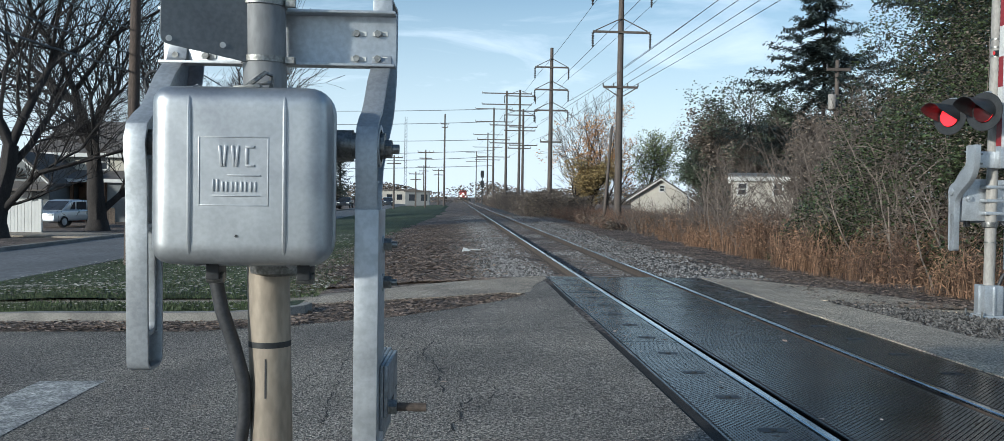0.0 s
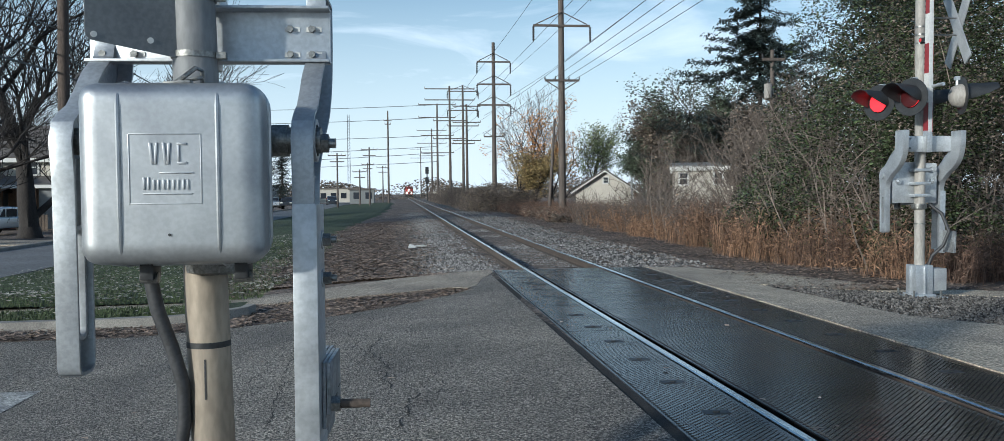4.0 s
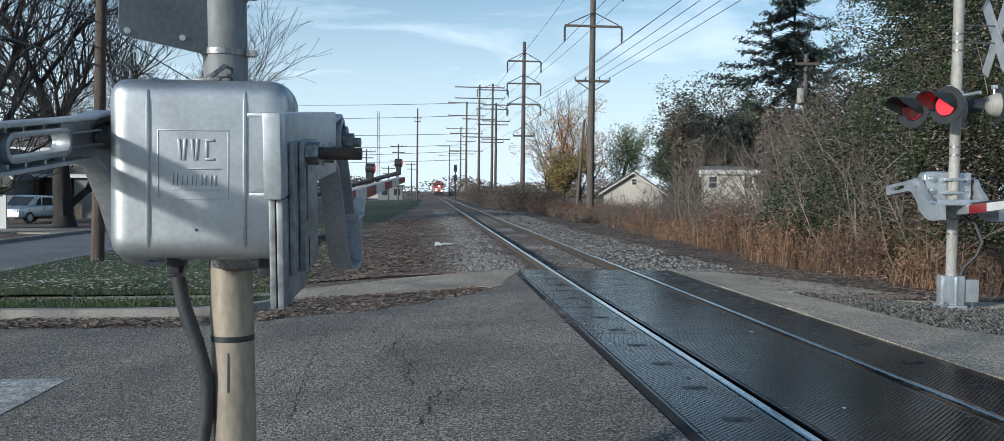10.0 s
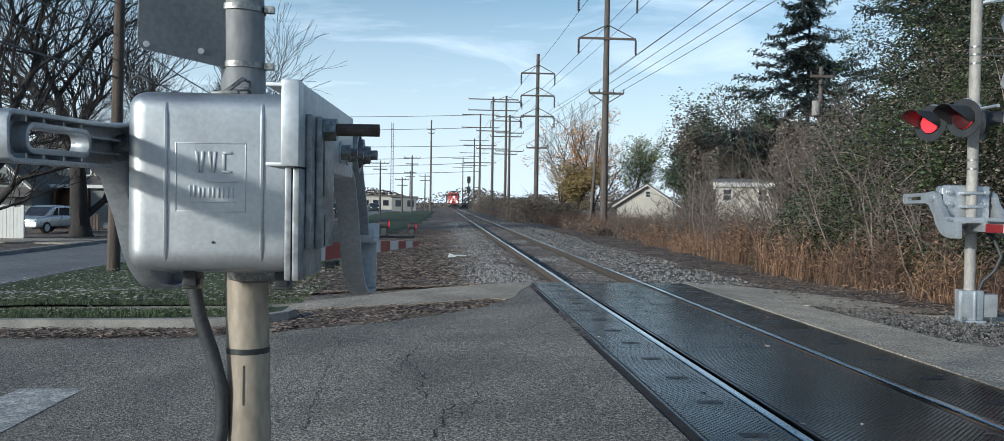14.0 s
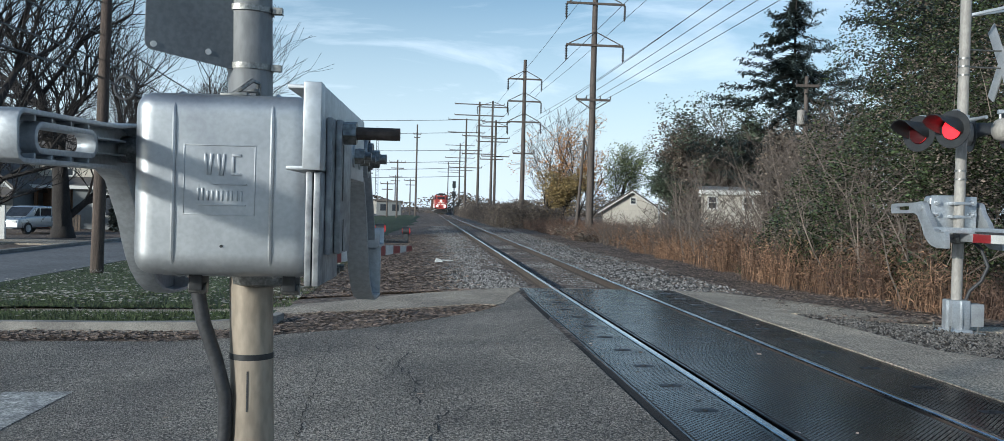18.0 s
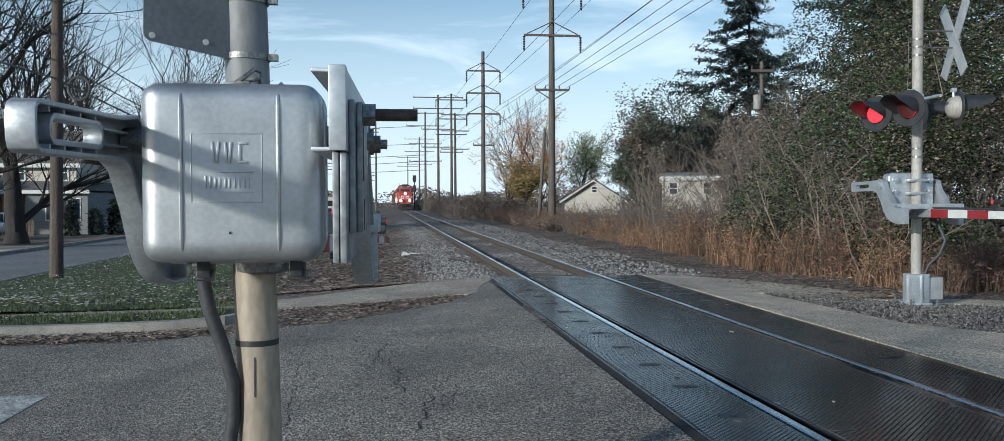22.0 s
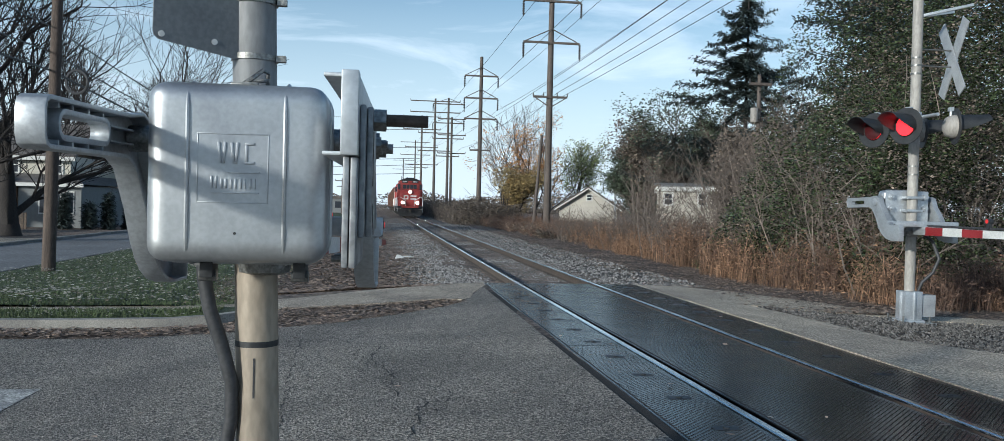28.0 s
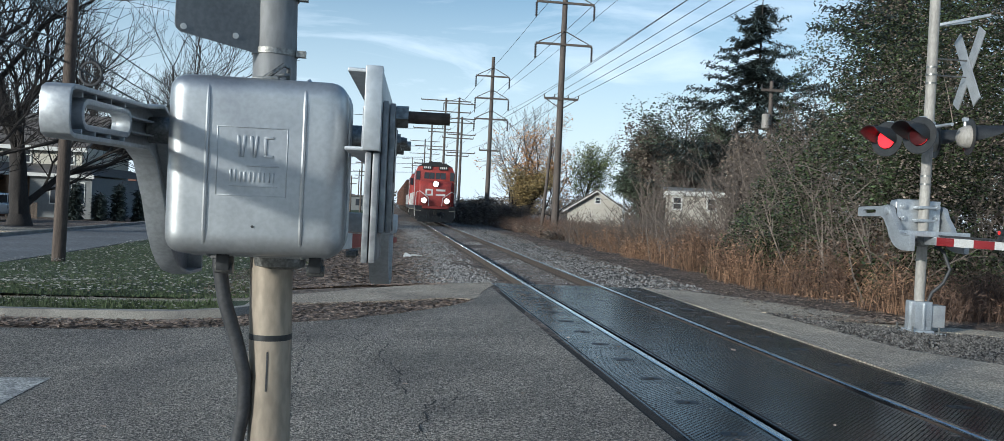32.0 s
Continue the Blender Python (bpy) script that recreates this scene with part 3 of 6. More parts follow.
def band(pts, half):
    """Outline of a bent bar of that half width along points in a plane."""
    left, right = [], []
    for i, p in enumerate(pts):
        a, b = Vector(pts[max(i - 1, 0)]), Vector(pts[min(i + 1, len(pts) - 1)])
        d = (b - a).normalized()
        n = Vector((-d.y, d.x))
        h = half[i] if isinstance(half, (list, tuple)) else half
        left.append(tuple(Vector(p) + n * h))
        right.append(tuple(Vector(p) - n * h))
    return left + right[::-1]


def band_solid(s, pts, half, x0, x1):
    """A bent bar as quads, so that it may curve."""
    o = band(pts, half)
    n = len(pts)
    vs = [(x0, y, z) for y, z in o] + [(x1, y, z) for y, z in o]
    m = 2 * n
    fs = []
    for i in range(n - 1):
        j = m - 1 - i
        fs += [(i, i + 1, j - 1, j), (m + i, m + j, m + j - 1, m + i + 1)]
    fs += [(i, m + i, m + (i + 1) % m, (i + 1) % m) for i in range(m)]
    return s.add(vs, fs)


def lozenge(cy, z0, z1, r, n=8):
    pts = []
    for i in range(n + 1):
        a = math.pi * i / n
        pts.append((cy + r * math.cos(a), z1 + r * math.sin(a)))
    for i in range(n + 1):
        a = math.pi + math.pi * i / n
        pts.append((cy + r * math.cos(a), z0 + r * math.sin(a)))
    return pts


def cast_web(s, near, far, x0, x1):
    """A flat cast web between two edges given as equal lists of (y, z)."""
    n = len(near)
    o = list(near) + list(far)[::-1]
    m = 2 * n
    fs = []
    for i in range(n - 1):
        j = m - 1 - i
        fs += [(i, i + 1, j - 1, j), (m + i, m + j, m + j - 1, m + i + 1)]
    fs += [(i, m + i, m + (i + 1) % m, (i + 1) % m) for i in range(m)]
    return s.add([(x0, y, z) for y, z in o] + [(x1, y, z) for y, z in o], fs)


# edges of the cast arm: from the straight arm over the hub into the curved leg
ARM_NEAR = [(-0.070, -0.14), (-0.085, 0.0), (-0.062, 0.062), (-0.01, 0.097), (0.06, 0.128), (0.13, 0.19), (0.20, 0.262), (0.27, 0.31), (0.325, 0.345), (0.347, 0.40), (0.347, 0.61)]
ARM_FAR = [(0.070, -0.17), (0.105, -0.085), (0.175, -0.03), (0.25, 0.03), (0.32, 0.068), (0.38, 0.105), (0.44, 0.155), (0.49, 0.22), (0.53, 0.30), (0.555, 0.42), (0.56, 0.61)]


def crossing_gate(m, side, label, splay=0.0):
    """The turning gate: two cast arms with counterweights, a cross channel and the striped blade. side: which side bears the long weights."""
    g = thing("crossing_gate", m @ Matrix.Translation(SHAFT), label, "crossing gate", "crossing gates")
    f = lambda a, b: (min(side * a, side * b), max(side * a, side * b))

    def casting(name, web, flange, foot, text):
        """One cast arm: a web with a lip running all round it; foot: where the straight arm ends."""
        near, far = [(-0.068, -0.29)] + ARM_NEAR, [(0.068, -0.29)] + ARM_FAR
        arm = part(name, cast_web(Shape(), near, far, *f(*web)), CAST_ALU, g, text, bevel=0.003)
        rim = [(-0.066, foot + 0.03), (-0.057, foot + 0.009), (-0.036, foot), (0.036, foot), (0.057, foot + 0.009), (0.066, foot + 0.03)]
        line = ARM_NEAR[::-1] + [(-0.068, -0.29)] + (rim if foot < -0.7 else [(-0.068, foot)])
        if foot < -0.7:
            line += [(0.068, -0.29)] + ARM_FAR
        part("cast_lip", band_solid(Shape(), line, 0.007, *f(*flange)), CAST_ALU, arm, bevel=0.004)
        if foot > -0.7:
            part("cast_lip", band_solid(Shape(), [(0.068, foot), (0.068, -0.29)] + ARM_FAR, 0.007, *f(*flange)), CAST_ALU, arm, bevel=0.004)
        part("cast_lip", Shape().box((f(*flange)[0], 0.347, 0.602), (f(*flange)[1], 0.56, 0.616)), CAST_ALU, arm, bevel=0.004)
        return arm

    # slotted counterweight arm
    arm = casting("slotted_arm", (-0.457, -0.444), (-0.462, -0.384), -0.82, "cast aluminium counterweight arm with an open slot")
    arm.matrix_basis = pose(0, 0, 0, 1.2)
    ax, bx = f(-0.446, -0.400)
    outer, inner = lozenge(0, -0.66, -0.34, 0.046), lozenge(0, -0.66, -0.34, 0.028)
    edge = []
    for y, z in lozenge(0, -0.66, -0.34, 1.0):
        c, q = y, (z + 0.34 if z > -0.5 and z + 0.34 >= 0 else z + 0.66)
        k = min(0.064 / max(abs(c), 1e-6), 0.055 / max(abs(q), 1e-6))
        edge.append((k * c, (-0.34 if q >= 0 and z > -0.5 else -0.66) + k * q))
    n = len(outer)

    def ring_of(lists, x0, x1):
        r = Shape()
        a, b = lists
        r.v = [(x, y, z) for x in (x0, x1) for lst in (a, b) for y, z in lst]
        for i in range(n):
            j = (i + 1) % n
            r.f += [(i, j, n + j, n + i), (2 * n + i, 3 * n + i, 3 * n + j, 2 * n + j), (i, 2 * n + i, 2 * n + j, j), (n + i, n + j, 3 * n + j, 3 * n + i)]
        return r
    part("slot_web", ring_of((edge, inner), *f(-0.457, -0.444)), CAST_ALU, arm, smooth=False)
    part("slot_rim", ring_of((outer, inner), *f(-0.450, -0.398)), CAST_ALU, arm, bevel=0.004)
    x0, x1 = f(-0.457, -0.444)
    part("end_web", Shape().box((x0, -0.062, -0.812), (x1, 0.062, -0.71)), CAST_ALU, arm, bevel=0.003)
    for y in (-0.027, 0.021):
        part("rib", Shape().box((ax, y, -0.29), (bx, y + 0.006, -0.06)), CAST_ALU, arm, bevel=0.002)
    for z in (-0.36, -0.48, -0.60, -0.70):
        for y0, y1 in ((-0.063, -0.044), (0.044, 0.063)):
            part("rib", Shape().box((ax, y0, z - 0.005), (bx, y1, z + 0.005)), CAST_ALU, arm, bevel=0.002)
    # plain arm with its bolted extension
    plain = casting("plain_arm", (0.354, 0.366), (0.354, 0.432), -0.50, "cast aluminium arm with a curved leg")
    part("arm_web", Shape().box((f(0.354, 0.366)[0], -0.062, -0.495), (f(0.354, 0.366)[1], 0.062, -0.285)), CAST_ALU, plain, bevel=0.003)
    for z in (-0.13, -0.24):
        part("rib", Shape().box((f(0.36, 0.42)[0], -0.062, z - 0.005), (f(0.36, 0.42)[1], 0.062, z + 0.005)), CAST_ALU, plain, bevel=0.002)
    for who, xa, xb in ((arm, -0.452, -0.386), (plain, 0.356, 0.436)):
        x0, x1 = f(xa, xb)
        bead = Shape()
        bead.lathe([(0.058, x0), (0.078, x0), (0.078, x1), (0.058, x1)], 26, Matrix.Rotation(radians(90), 4, "Y"))
        if who is plain:
            part("hub_ring", bead, CAST_ALU, who, "cast ring round the hub", bevel=0.003)
        else:
            xc, xd = f(-0.478, -0.458)
            part("hub_cap", Shape().cyl((xc, 0, 0), (xd, 0, 0), 0.055, n=24), GALV, who, "round pale hub cap", bevel=0.004)
        x0, x1 = f(xa + 0.02, -0.30) if xa < 0 else f(0.26, 0.45)
        part("hub", Shape().cyl((x0, 0, 0), (x1, 0, 0), 0.048, n=20), STEEL_BOLT, who, "dark steel hub and shaft end")
        for cy, cz in ((0.44, 0.37), (0.44, 0.50)):
            part("bolt", Shape().cyl((x0 - 0.01, cy, cz), (x0 + 0.03, cy, cz), 0.014, n=6), STEEL_BOLT, who, smooth=False)
    x0, x1 = f(0.45, 0.475)
    part("hub_bolt", Shape().cyl((x0, 0.01, -0.01), (x1, 0.01, -0.01), 0.034, n=6), STEEL_BOLT, plain, "large dark hub nut", smooth=False)
    x0, x1 = f(0.475, 0.50)
    part("hub_bolt", Shape().cyl((x0, 0.01, -0.01), (x1, 0.01, -0.01), 0.018, n=12), STEEL_BOLT, plain, "threaded shaft end", smooth=False)
    s = Shape()
    s.prism([(side * x, y) for x, y in ((0.357, -0.100), (0.442, -0.100), (0.442, 0.100), (0.357, 0.100), (0.357, 0.090), (0.432, 0.090), (0.432, -0.090), (0.357, -0.090))], -1.085, -0.23)
    ext = part("extension_channel", s, GALV, g, "bright galvanised steel channel", bevel=0.003)
    for z in (-0.36, -0.50):
        xa, xb = f(0.442, 0.447)
        xc, xd = f(0.447, 0.475)
        xe, xf = f(0.475, 0.495)
        part("washer", Shape().cyl((xa, 0.03, z), (xb, 0.03, z), 0.034, n=18), GALV, ext, smooth=False)
        part("bolt", Shape().cyl((xc, 0.03, z), (xd, 0.03, z), 0.024, n=6), STEEL_BOLT, ext, smooth=False)
        part("bolt_end", Shape().cyl((xe, 0.03, z), (xf, 0.03, z), 0.012, n=10), STEEL_BOLT, ext, smooth=False)
    x0, x1 = f(0.403, 0.444)
    part("end_block", Shape().box((x0, -0.101, -1.13), (x1, 0.101, -1.075)), GALV, g, "grey steel end block", bevel=0.003)
    for xa, xb in ((0.409, 0.424), (0.427, 0.442)):
        x0, x1 = f(xa, xb)
        part("counterweight", Shape().box((x0, 0.104, -1.11), (x1, 0.37, -0.80)), WEIGHT, g, "grey steel counterweight plate", bevel=0.003)
    for k, (xa, xb) in enumerate(((0.4435, 0.457), (0.4585, 0.473))):
        x0, x1 = f(xa, xb)
        part("counterweight", Shape().box((x0, -0.03, -1.04 + 0.05 * k), (x1, 0.30, -0.80)), WEIGHT, g, "grey steel counterweight plate with rust specks", bevel=0.003)
    # the plate is uncut; black strips give the shade of its slots
    x0, x1 = f(0.4725, 0.4745)
    part("plate_slot", Shape().box((x0, 0.03, -0.965), (x1, 0.17, -0.950)), BLACK_PAINT, g, "black strip for the shade in a plate slot", smooth=False)
    part("plate_slot", Shape().box((x0, 0.215, -0.94), (x1, 0.295, -0.935)), BLACK_PAINT, g, "black strip for the shade in a plate slot", smooth=False)
    xa, xb = f(0.474, 0.505)
    xc, xd = f(0.505, 0.612)
    part("weight_nut", Shape().cyl((xa, 0, -0.956), (xb, 0, -0.956), 0.03, n=6), STEEL_BOLT, g, "dark clamp nut", smooth=False)
    part("weight_bolt", Shape().cyl((xc, 0, -0.956), (xd, 0, -0.956), 0.016, n=12), RAIL_RUST, g, "long rusty clamp bolt", smooth=False)
    # cross channel, open towards the weights, with the blade behind it
    s = Shape()
    s.prism([(0.27, 0.33), (0.345, 0.33), (0.345, 0.55), (0.27, 0.55), (0.27, 0.538), (0.333, 0.538), (0.333, 0.342), (0.27, 0.342)], -0.48, 0.45, "x")
    ch = part("cross_channel", s, GALV, g, "galvanised steel cross channel", bevel=0.003)
    for x in (-0.42, -0.30, 0.30, 0.385):
        for z in (0.368, 0.468):
            # white oblong bar, nearly flush with the web, at each bolt
            part("bolt_slot", Shape().box((x - 0.03, 0.329, z - 0.009), (x + 0.03, 0.3335, z + 0.009)), WHITE_SHEET, ch, "pale oblong bar at a bolt slot", smooth=False, )
            part("bolt", Shape().cyl((x - 0.008, 0.312, z), (x - 0.008, 0.33, z), 0.014, n=6), STEEL_BOLT, ch, smooth=False)
    bx = -0.03 * side
    n_str, L = 11, 0.41
    root = part("blade_root", Shape().box((bx - 0.036, 0.346, 0.32), (bx + 0.036, 0.46, 0.62)), GALV, g, bevel=0.003, m=Matrix.Translation((bx, 0.4, 0.45)) @ pose(0, 0, 0, -0.5 * splay, splay, 0) @ Matrix.Translation((-bx, -0.4, -0.45)))
    core = Shape()
    core.prism([(0.345, 0.60), (0.465, 0.60), (0.43, 0.60 + n_str * L), (0.38, 0.60 + n_str * L)], bx - 0.030, bx + 0.030, "x")
    part("blade", core, BLADE_EDGE, root, "pale blade edge", bevel=0.004)
    for i in range(n_str):
        z0, z1 = 0.60 + i * L, 0.60 + (i + 1) * L
        h0, h1 = 0.059 - 0.0031 * i, 0.059 - 0.0031 * (i + 1)
        o = [(0.405 - h0, z0), (0.405 + h0, z0), (0.405 + h1, z1), (0.405 - h1, z1)]
        for q0, q1 in ((-0.0335, -0.031), (0.031, 0.0335)):
            part("stripe", Shape().prism(o, bx + q0, bx + q1, "x"), WHITE_SHEET if i % 2 else RED_SHEET, root, "white stripe" if i % 2 else "red stripe", smooth=False)
    cable = Shape().tube([(bx, 0.325, 0.62), (bx, 0.33, 2.0), (bx, 0.345, 5.0)], 0.012, 6)
    for i in range(54):
        z = 0.66 + i * 0.08
        cable.box((bx - 0.017, 0.318, z), (bx + 0.017, 0.345, z + 0.03))
    part("lamp_cable", cable, BLACK_RUBBER, root, "black lamp cable with clips", smooth=False)
    for z in (1.9, 3.4, 4.9):
        l = Shape().box((bx - 0.02, 0.27, z - 0.03), (bx + 0.02, 0.335, z + 0.03)).cyl((bx - 0.032, 0.240, z), (bx + 0.032, 0.240, z), 0.038, n=14)
        part("arm_lamp", l, BLACK_PAINT, root, "small black gate lamp")
        part("arm_lamp_lens", Shape().cyl((bx - 0.036, 0.240, z), (bx + 0.036, 0.240, z), 0.026, n=14), LAMP_DIM, root, "small red lamp lens")
    return g


def signal_box(parent, m, detail):
    """Rounded cast cover of the gate mechanism, in front of the mast."""
    hx, hz = 0.293, 0.300
    s = Shape().box((-hx, -0.18, -hz), (hx, 0.02, hz))
    cov = part("mechanism_cover", s, BOX_ALU, parent, "dull silver cast aluminium cover with rounded corners", bevel=0.075, seg=7, m=m)
    part("housing", Shape().box((-hx + 0.05, -0.02, -hz + 0.045), (hx - 0.05, 0.18, hz - 0.045)), CAST_ALU, cov, "cast housing behind the cover", bevel=0.04, seg=3)
    for x in (-0.156, 0.157):
        r = 0.0075
        pts = [(x, 0.0, -hz - 0.002), (x, -0.10, -hz - 0.003), (x, -0.135, -hz + 0.008), (x, -0.160, -hz + 0.026), (x, -0.175, -hz + 0.05), (x, -0.181, -hz + 0.085), (x, -0.1815, 0),
               (x, -0.181, hz - 0.085), (x, -0.175, hz - 0.05), (x, -0.160, hz - 0.026), (x, -0.135, hz - 0.008), (x, -0.10, hz + 0.003), (x, 0.0, hz + 0.002)]
        part("raised_rib", Shape().tube(pts, r, 8), BOX_ALU, cov)
    rim = Shape()
    loop = []
    rr = 0.085
    for cx, cz, a0 in ((hx - rr, hz - rr, 0), (-hx + rr, hz - rr, 90), (-hx + rr, -hz + rr, 180), (hx - rr, -hz + rr, 270)):
        for k in range(8):
            a = radians(a0 + k * 90 / 7)
            loop.append((cx + (rr + 0.002) * math.cos(a), -0.03, cz + (rr + 0.002) * math.sin(a)))
    rim.tube(loop + [loop[0]], 0.010, 8)
    part("seam_flange", rim, BOX_ALU, cov)
    if detail:
        # raised panel: a thin frame with plain strokes where the maker's mark stands
        fr = Shape()
        y0, y1 = -0.1822, -0.178
        d = 0.025
        for x0, x1, z0, z1 in ((-0.15, -0.1465, -0.10, 0.13), (0.0765, 0.08, -0.10, 0.13), (-0.15, 0.08, 0.1265, 0.13), (-0.15, 0.08, -0.10, -0.0965)):
            fr.box((x0 + d, y0, z0), (x1 + d, y1, z1))
        part("cast_panel_frame", fr, BOX_ALU, cov, bevel=0.001)
        y0 = -0.1845
        for x0, x1, x2, z0, z1 in ((-0.085, -0.077, 0.006, 0.03, 0.10), (-0.064, -0.056, -0.006, 0.03, 0.10), (-0.043, -0.035, 0.006, 0.03, 0.10), (-0.024, -0.016, -0.006, 0.03, 0.10),
                                   (0.004, 0.034, 0, 0.092, 0.10), (0.004, 0.012, 0, 0.038, 0.092), (0.004, 0.034, 0, 0.03, 0.038), (-0.055, 0.053, 0, -0.0005, 0.004), (-0.105, 0.05, 0, -0.068, -0.064)):
            part("cast_mark", Shape().prism([(x0 + d, z1), (x1 + d, z1), (x1 + d + x2, z0), (x0 + d + x2, z0)], y0, y1, "y"), BOX_ALU, cov, "raised cast bar", bevel=0.001)
        for i in range(5):
            x = -0.105 + i * 0.031 + d
            h = 0.040 if i == 0 else 0.032
            part("cast_mark", Shape().prism([(x, -0.052), (x + 0.006, -0.052), (x + 0.006, -0.052 + h), (x, -0.052 + h)], y0, y1, "y"), BOX_ALU, cov, "raised cast bar", bevel=0.001)
            part("cast_mark", Shape().prism([(x + 0.014, -0.052), (x + 0.020, -0.052), (x + 0.020, -0.052 + h), (x + 0.014, -0.052 + h)], y0, y1, "y"), BOX_ALU, cov, "raised cast bar", bevel=0.001)
        part("plug", Shape().cyl((-0.025 + d, -0.184, -0.20), (-0.025 + d, -0.175, -0.20), 0.005, n=8), BLACK_PAINT, cov)
        q = 0.04
        part("latch_tongue", Shape().box((-0.06 + q, -0.075, hz + 0.002), (0.03 + q, -0.035, hz + 0.014), pose(0, 0, 0, 0, -4, 0)), STEEL_BOLT, cov, "steel latch tongue", bevel=0.003)
        part("latch", Shape().tube([(-0.04 + q, -0.06, hz + 0.012), (-0.01 + q, -0.07, hz + 0.03), (0.02 + q, -0.05, hz + 0.06), (0.035 + q, -0.02, hz + 0.055), (0.03 + q, 0.0, hz + 0.008)], 0.008, 6), STEEL_BOLT, cov, "steel lid latch on top", smooth=False)
        part("latch_pin", Shape().cyl((-0.045 + q, -0.03, hz + 0.02), (0.04 + q, -0.03, hz + 0.03), 0.007, n=8), STEEL_BOLT, cov)
    for x in (-0.12, 0.195):
        part("mounting_lug", Shape().box((x - 0.022, -0.04, -hz - 0.06), (x + 0.022, 0.06, -hz + 0.02)), BLACK_PAINT, cov, bevel=0.004)
        part("lug_pin", Shape().cyl((x - 0.03, 0.0, -hz - 0.055), (x + 0.03, 0.0, -hz - 0.055), 0.02, n=8), STEEL_BOLT, cov)
    part("collar", Shape().lathe([(0.082, -0.06), (0.10, -0.05), (0.105, -0.01), (0.105, 0.02)], 20, pose(0.027, 0.28, -hz - 0.01)), STEEL_BOLT, cov)
    part("shaft", Shape().cyl((-0.36, 0.10, 0.122), (0.41, 0.10, 0.122), 0.03, n=16), STEEL_BOLT, cov, "dark steel gate shaft")
    part("shaft_bearing", Shape().cyl((-0.29, 0.10, 0.122), (0.345, 0.10, 0.122), 0.058, n=18), STEEL_BOLT, cov, "dark shaft bearing")
    return cov


NEAR = pose(-1.02, 3.03, -0.10, 0, 0, -1)
FAR = pose(7.08, 11.10, -0.10, 0, 0, 178)
COVER_AT = pose(-0.012, -0.28, 1.633)
mast1 = thing("crossing_mast", NEAR, "tall beige-grey signal mast carrying a silver gate mechanism", "signal mast", "crossing masts")
LEAN = lambda z: -0.026 * (z - 0.8)      # the mast leans a little
pole = part("mast", Shape().cyl((LEAN(-0.15), 0, -0.15), (LEAN(3.4), 0, 3.4), 0.080, n=28), MAST_PAINT, mast1, "beige painted steel tube")
part("mast_sleeve", Shape().cyl((LEAN(1.95), 0, 1.95), (LEAN(3.4), 0, 3.4), 0.082, n=28), MAST_GREY, mast1, "grey galvanised upper mast")
part("strap_tail", Shape().box((-0.005, -0.0825, 0.80), (0.001, -0.079, 0.95)), BLACK_RUBBER, mast1, "dark hanging strap end", smooth=False)
for z, r in ((2.085, 0.087), (1.0, 0.0815), (2.30, 0.089)):
    part("band", Shape().cyl((LEAN(z), 0, z - 0.011), (LEAN(z), 0, z + 0.011), r, n=28), STEEL_BOLT if z > 2 else BLACK_PAINT, pole, "steel strap" if z > 2 else "thin black strap")
    if z > 2:
        part("band_bolt", Shape().box((0.05, -0.03, z - 0.012), (0.085, 0.0, z + 0.012)), STEEL_BOLT, pole, smooth=False)
signal_box(mast1, COVER_AT, True)
hose = [(-0.19, -0.10, 1.36), (-0.185, -0.10, 1.26), (-0.165, -0.09, 1.14), (-0.12, -0.08, 1.0), (-0.085, -0.07, 0.86), (-0.085, -0.06, 0.72), (-0.11, -0.05, 0.58), (-0.15, -0.05, 0.42), (-0.17, -0.05, 0.15), (-0.17, -0.05, -0.15)]
part("cable_hose", Shape().tube(hose, 0.026, 12), BLACK_RUBBER, mast1, "bent black cable hose")
part("hose_fitting", Shape().cyl((-0.19, -0.10, 1.30), (-0.19, -0.10, 1.37), 0.036, n=8), BLACK_PAINT, mast1)
sp = Shape()
pts = [(-0.34, 0.03), (-0.335, 0.012), (-0.32, 0.0), (0.0, -0.035), (0.0, 0.5), (-0.34, 0.5)]
sp.prism(pts, -0.002, 0.002, "y")
sign = part("sign_plate", sp, GREY_PLATE, mast1, "grey back of a metal sign plate", bevel=0.0008, seg=1, m=pose(-0.06, -0.05, 2.10, 0, 1, 32))
# solid white discs: daylight through the bolt holes put into the colour
for x in (-0.31, -0.12):
    part("rivet_hole", Shape().cyl((x, -0.006, 0.02), (x, 0.006, 0.02), 0.011, n=12), WHITE_SHEET, sign, "white disc for the light through a bolt hole")
GATE1 = NEAR @ Matrix.Translation(SHAFT) @ pose(0, 0, 0, 0, 0, -1.1) @ Matrix.Translation(SHAFT).inverted()
gate1 = crossing_gate(GATE1, 1, "silver gate assembly with counterweights and a red and white striped blade", 4.0)

mast2 = thing("crossing_mast", FAR, "tall grey signal mast with red flashing lights, crossbuck and gate mechanism", "signal mast", "crossing masts")
pole = part("mast", Shape().cyl((0, 0, 0.0), (0, 0, 5.6), 0.0715, n=24), MAST_PALE, mast2, "grey painted steel tube")
for z in (3.62, 3.85, 3.74, 2.28, 2.16, 1.06):
    part("band", Shape().cyl((0, 0, z - 0.012), (0, 0, z + 0.012), 0.078, n=24), STEEL_BOLT, pole)
base = part("pedestal", Shape().prism([(-0.16, -0.16), (0.16, -0.16), (0.16, 0.16), (-0.16, 0.16)], 0.02, 0.06).prism([(-0.13, -0.13), (0.13, -0.13), (0.13, 0.13), (-0.13, 0.13)], 0.06, 0.47), GALV, mast2, "squat silver cast pedestal", bevel=0.012)
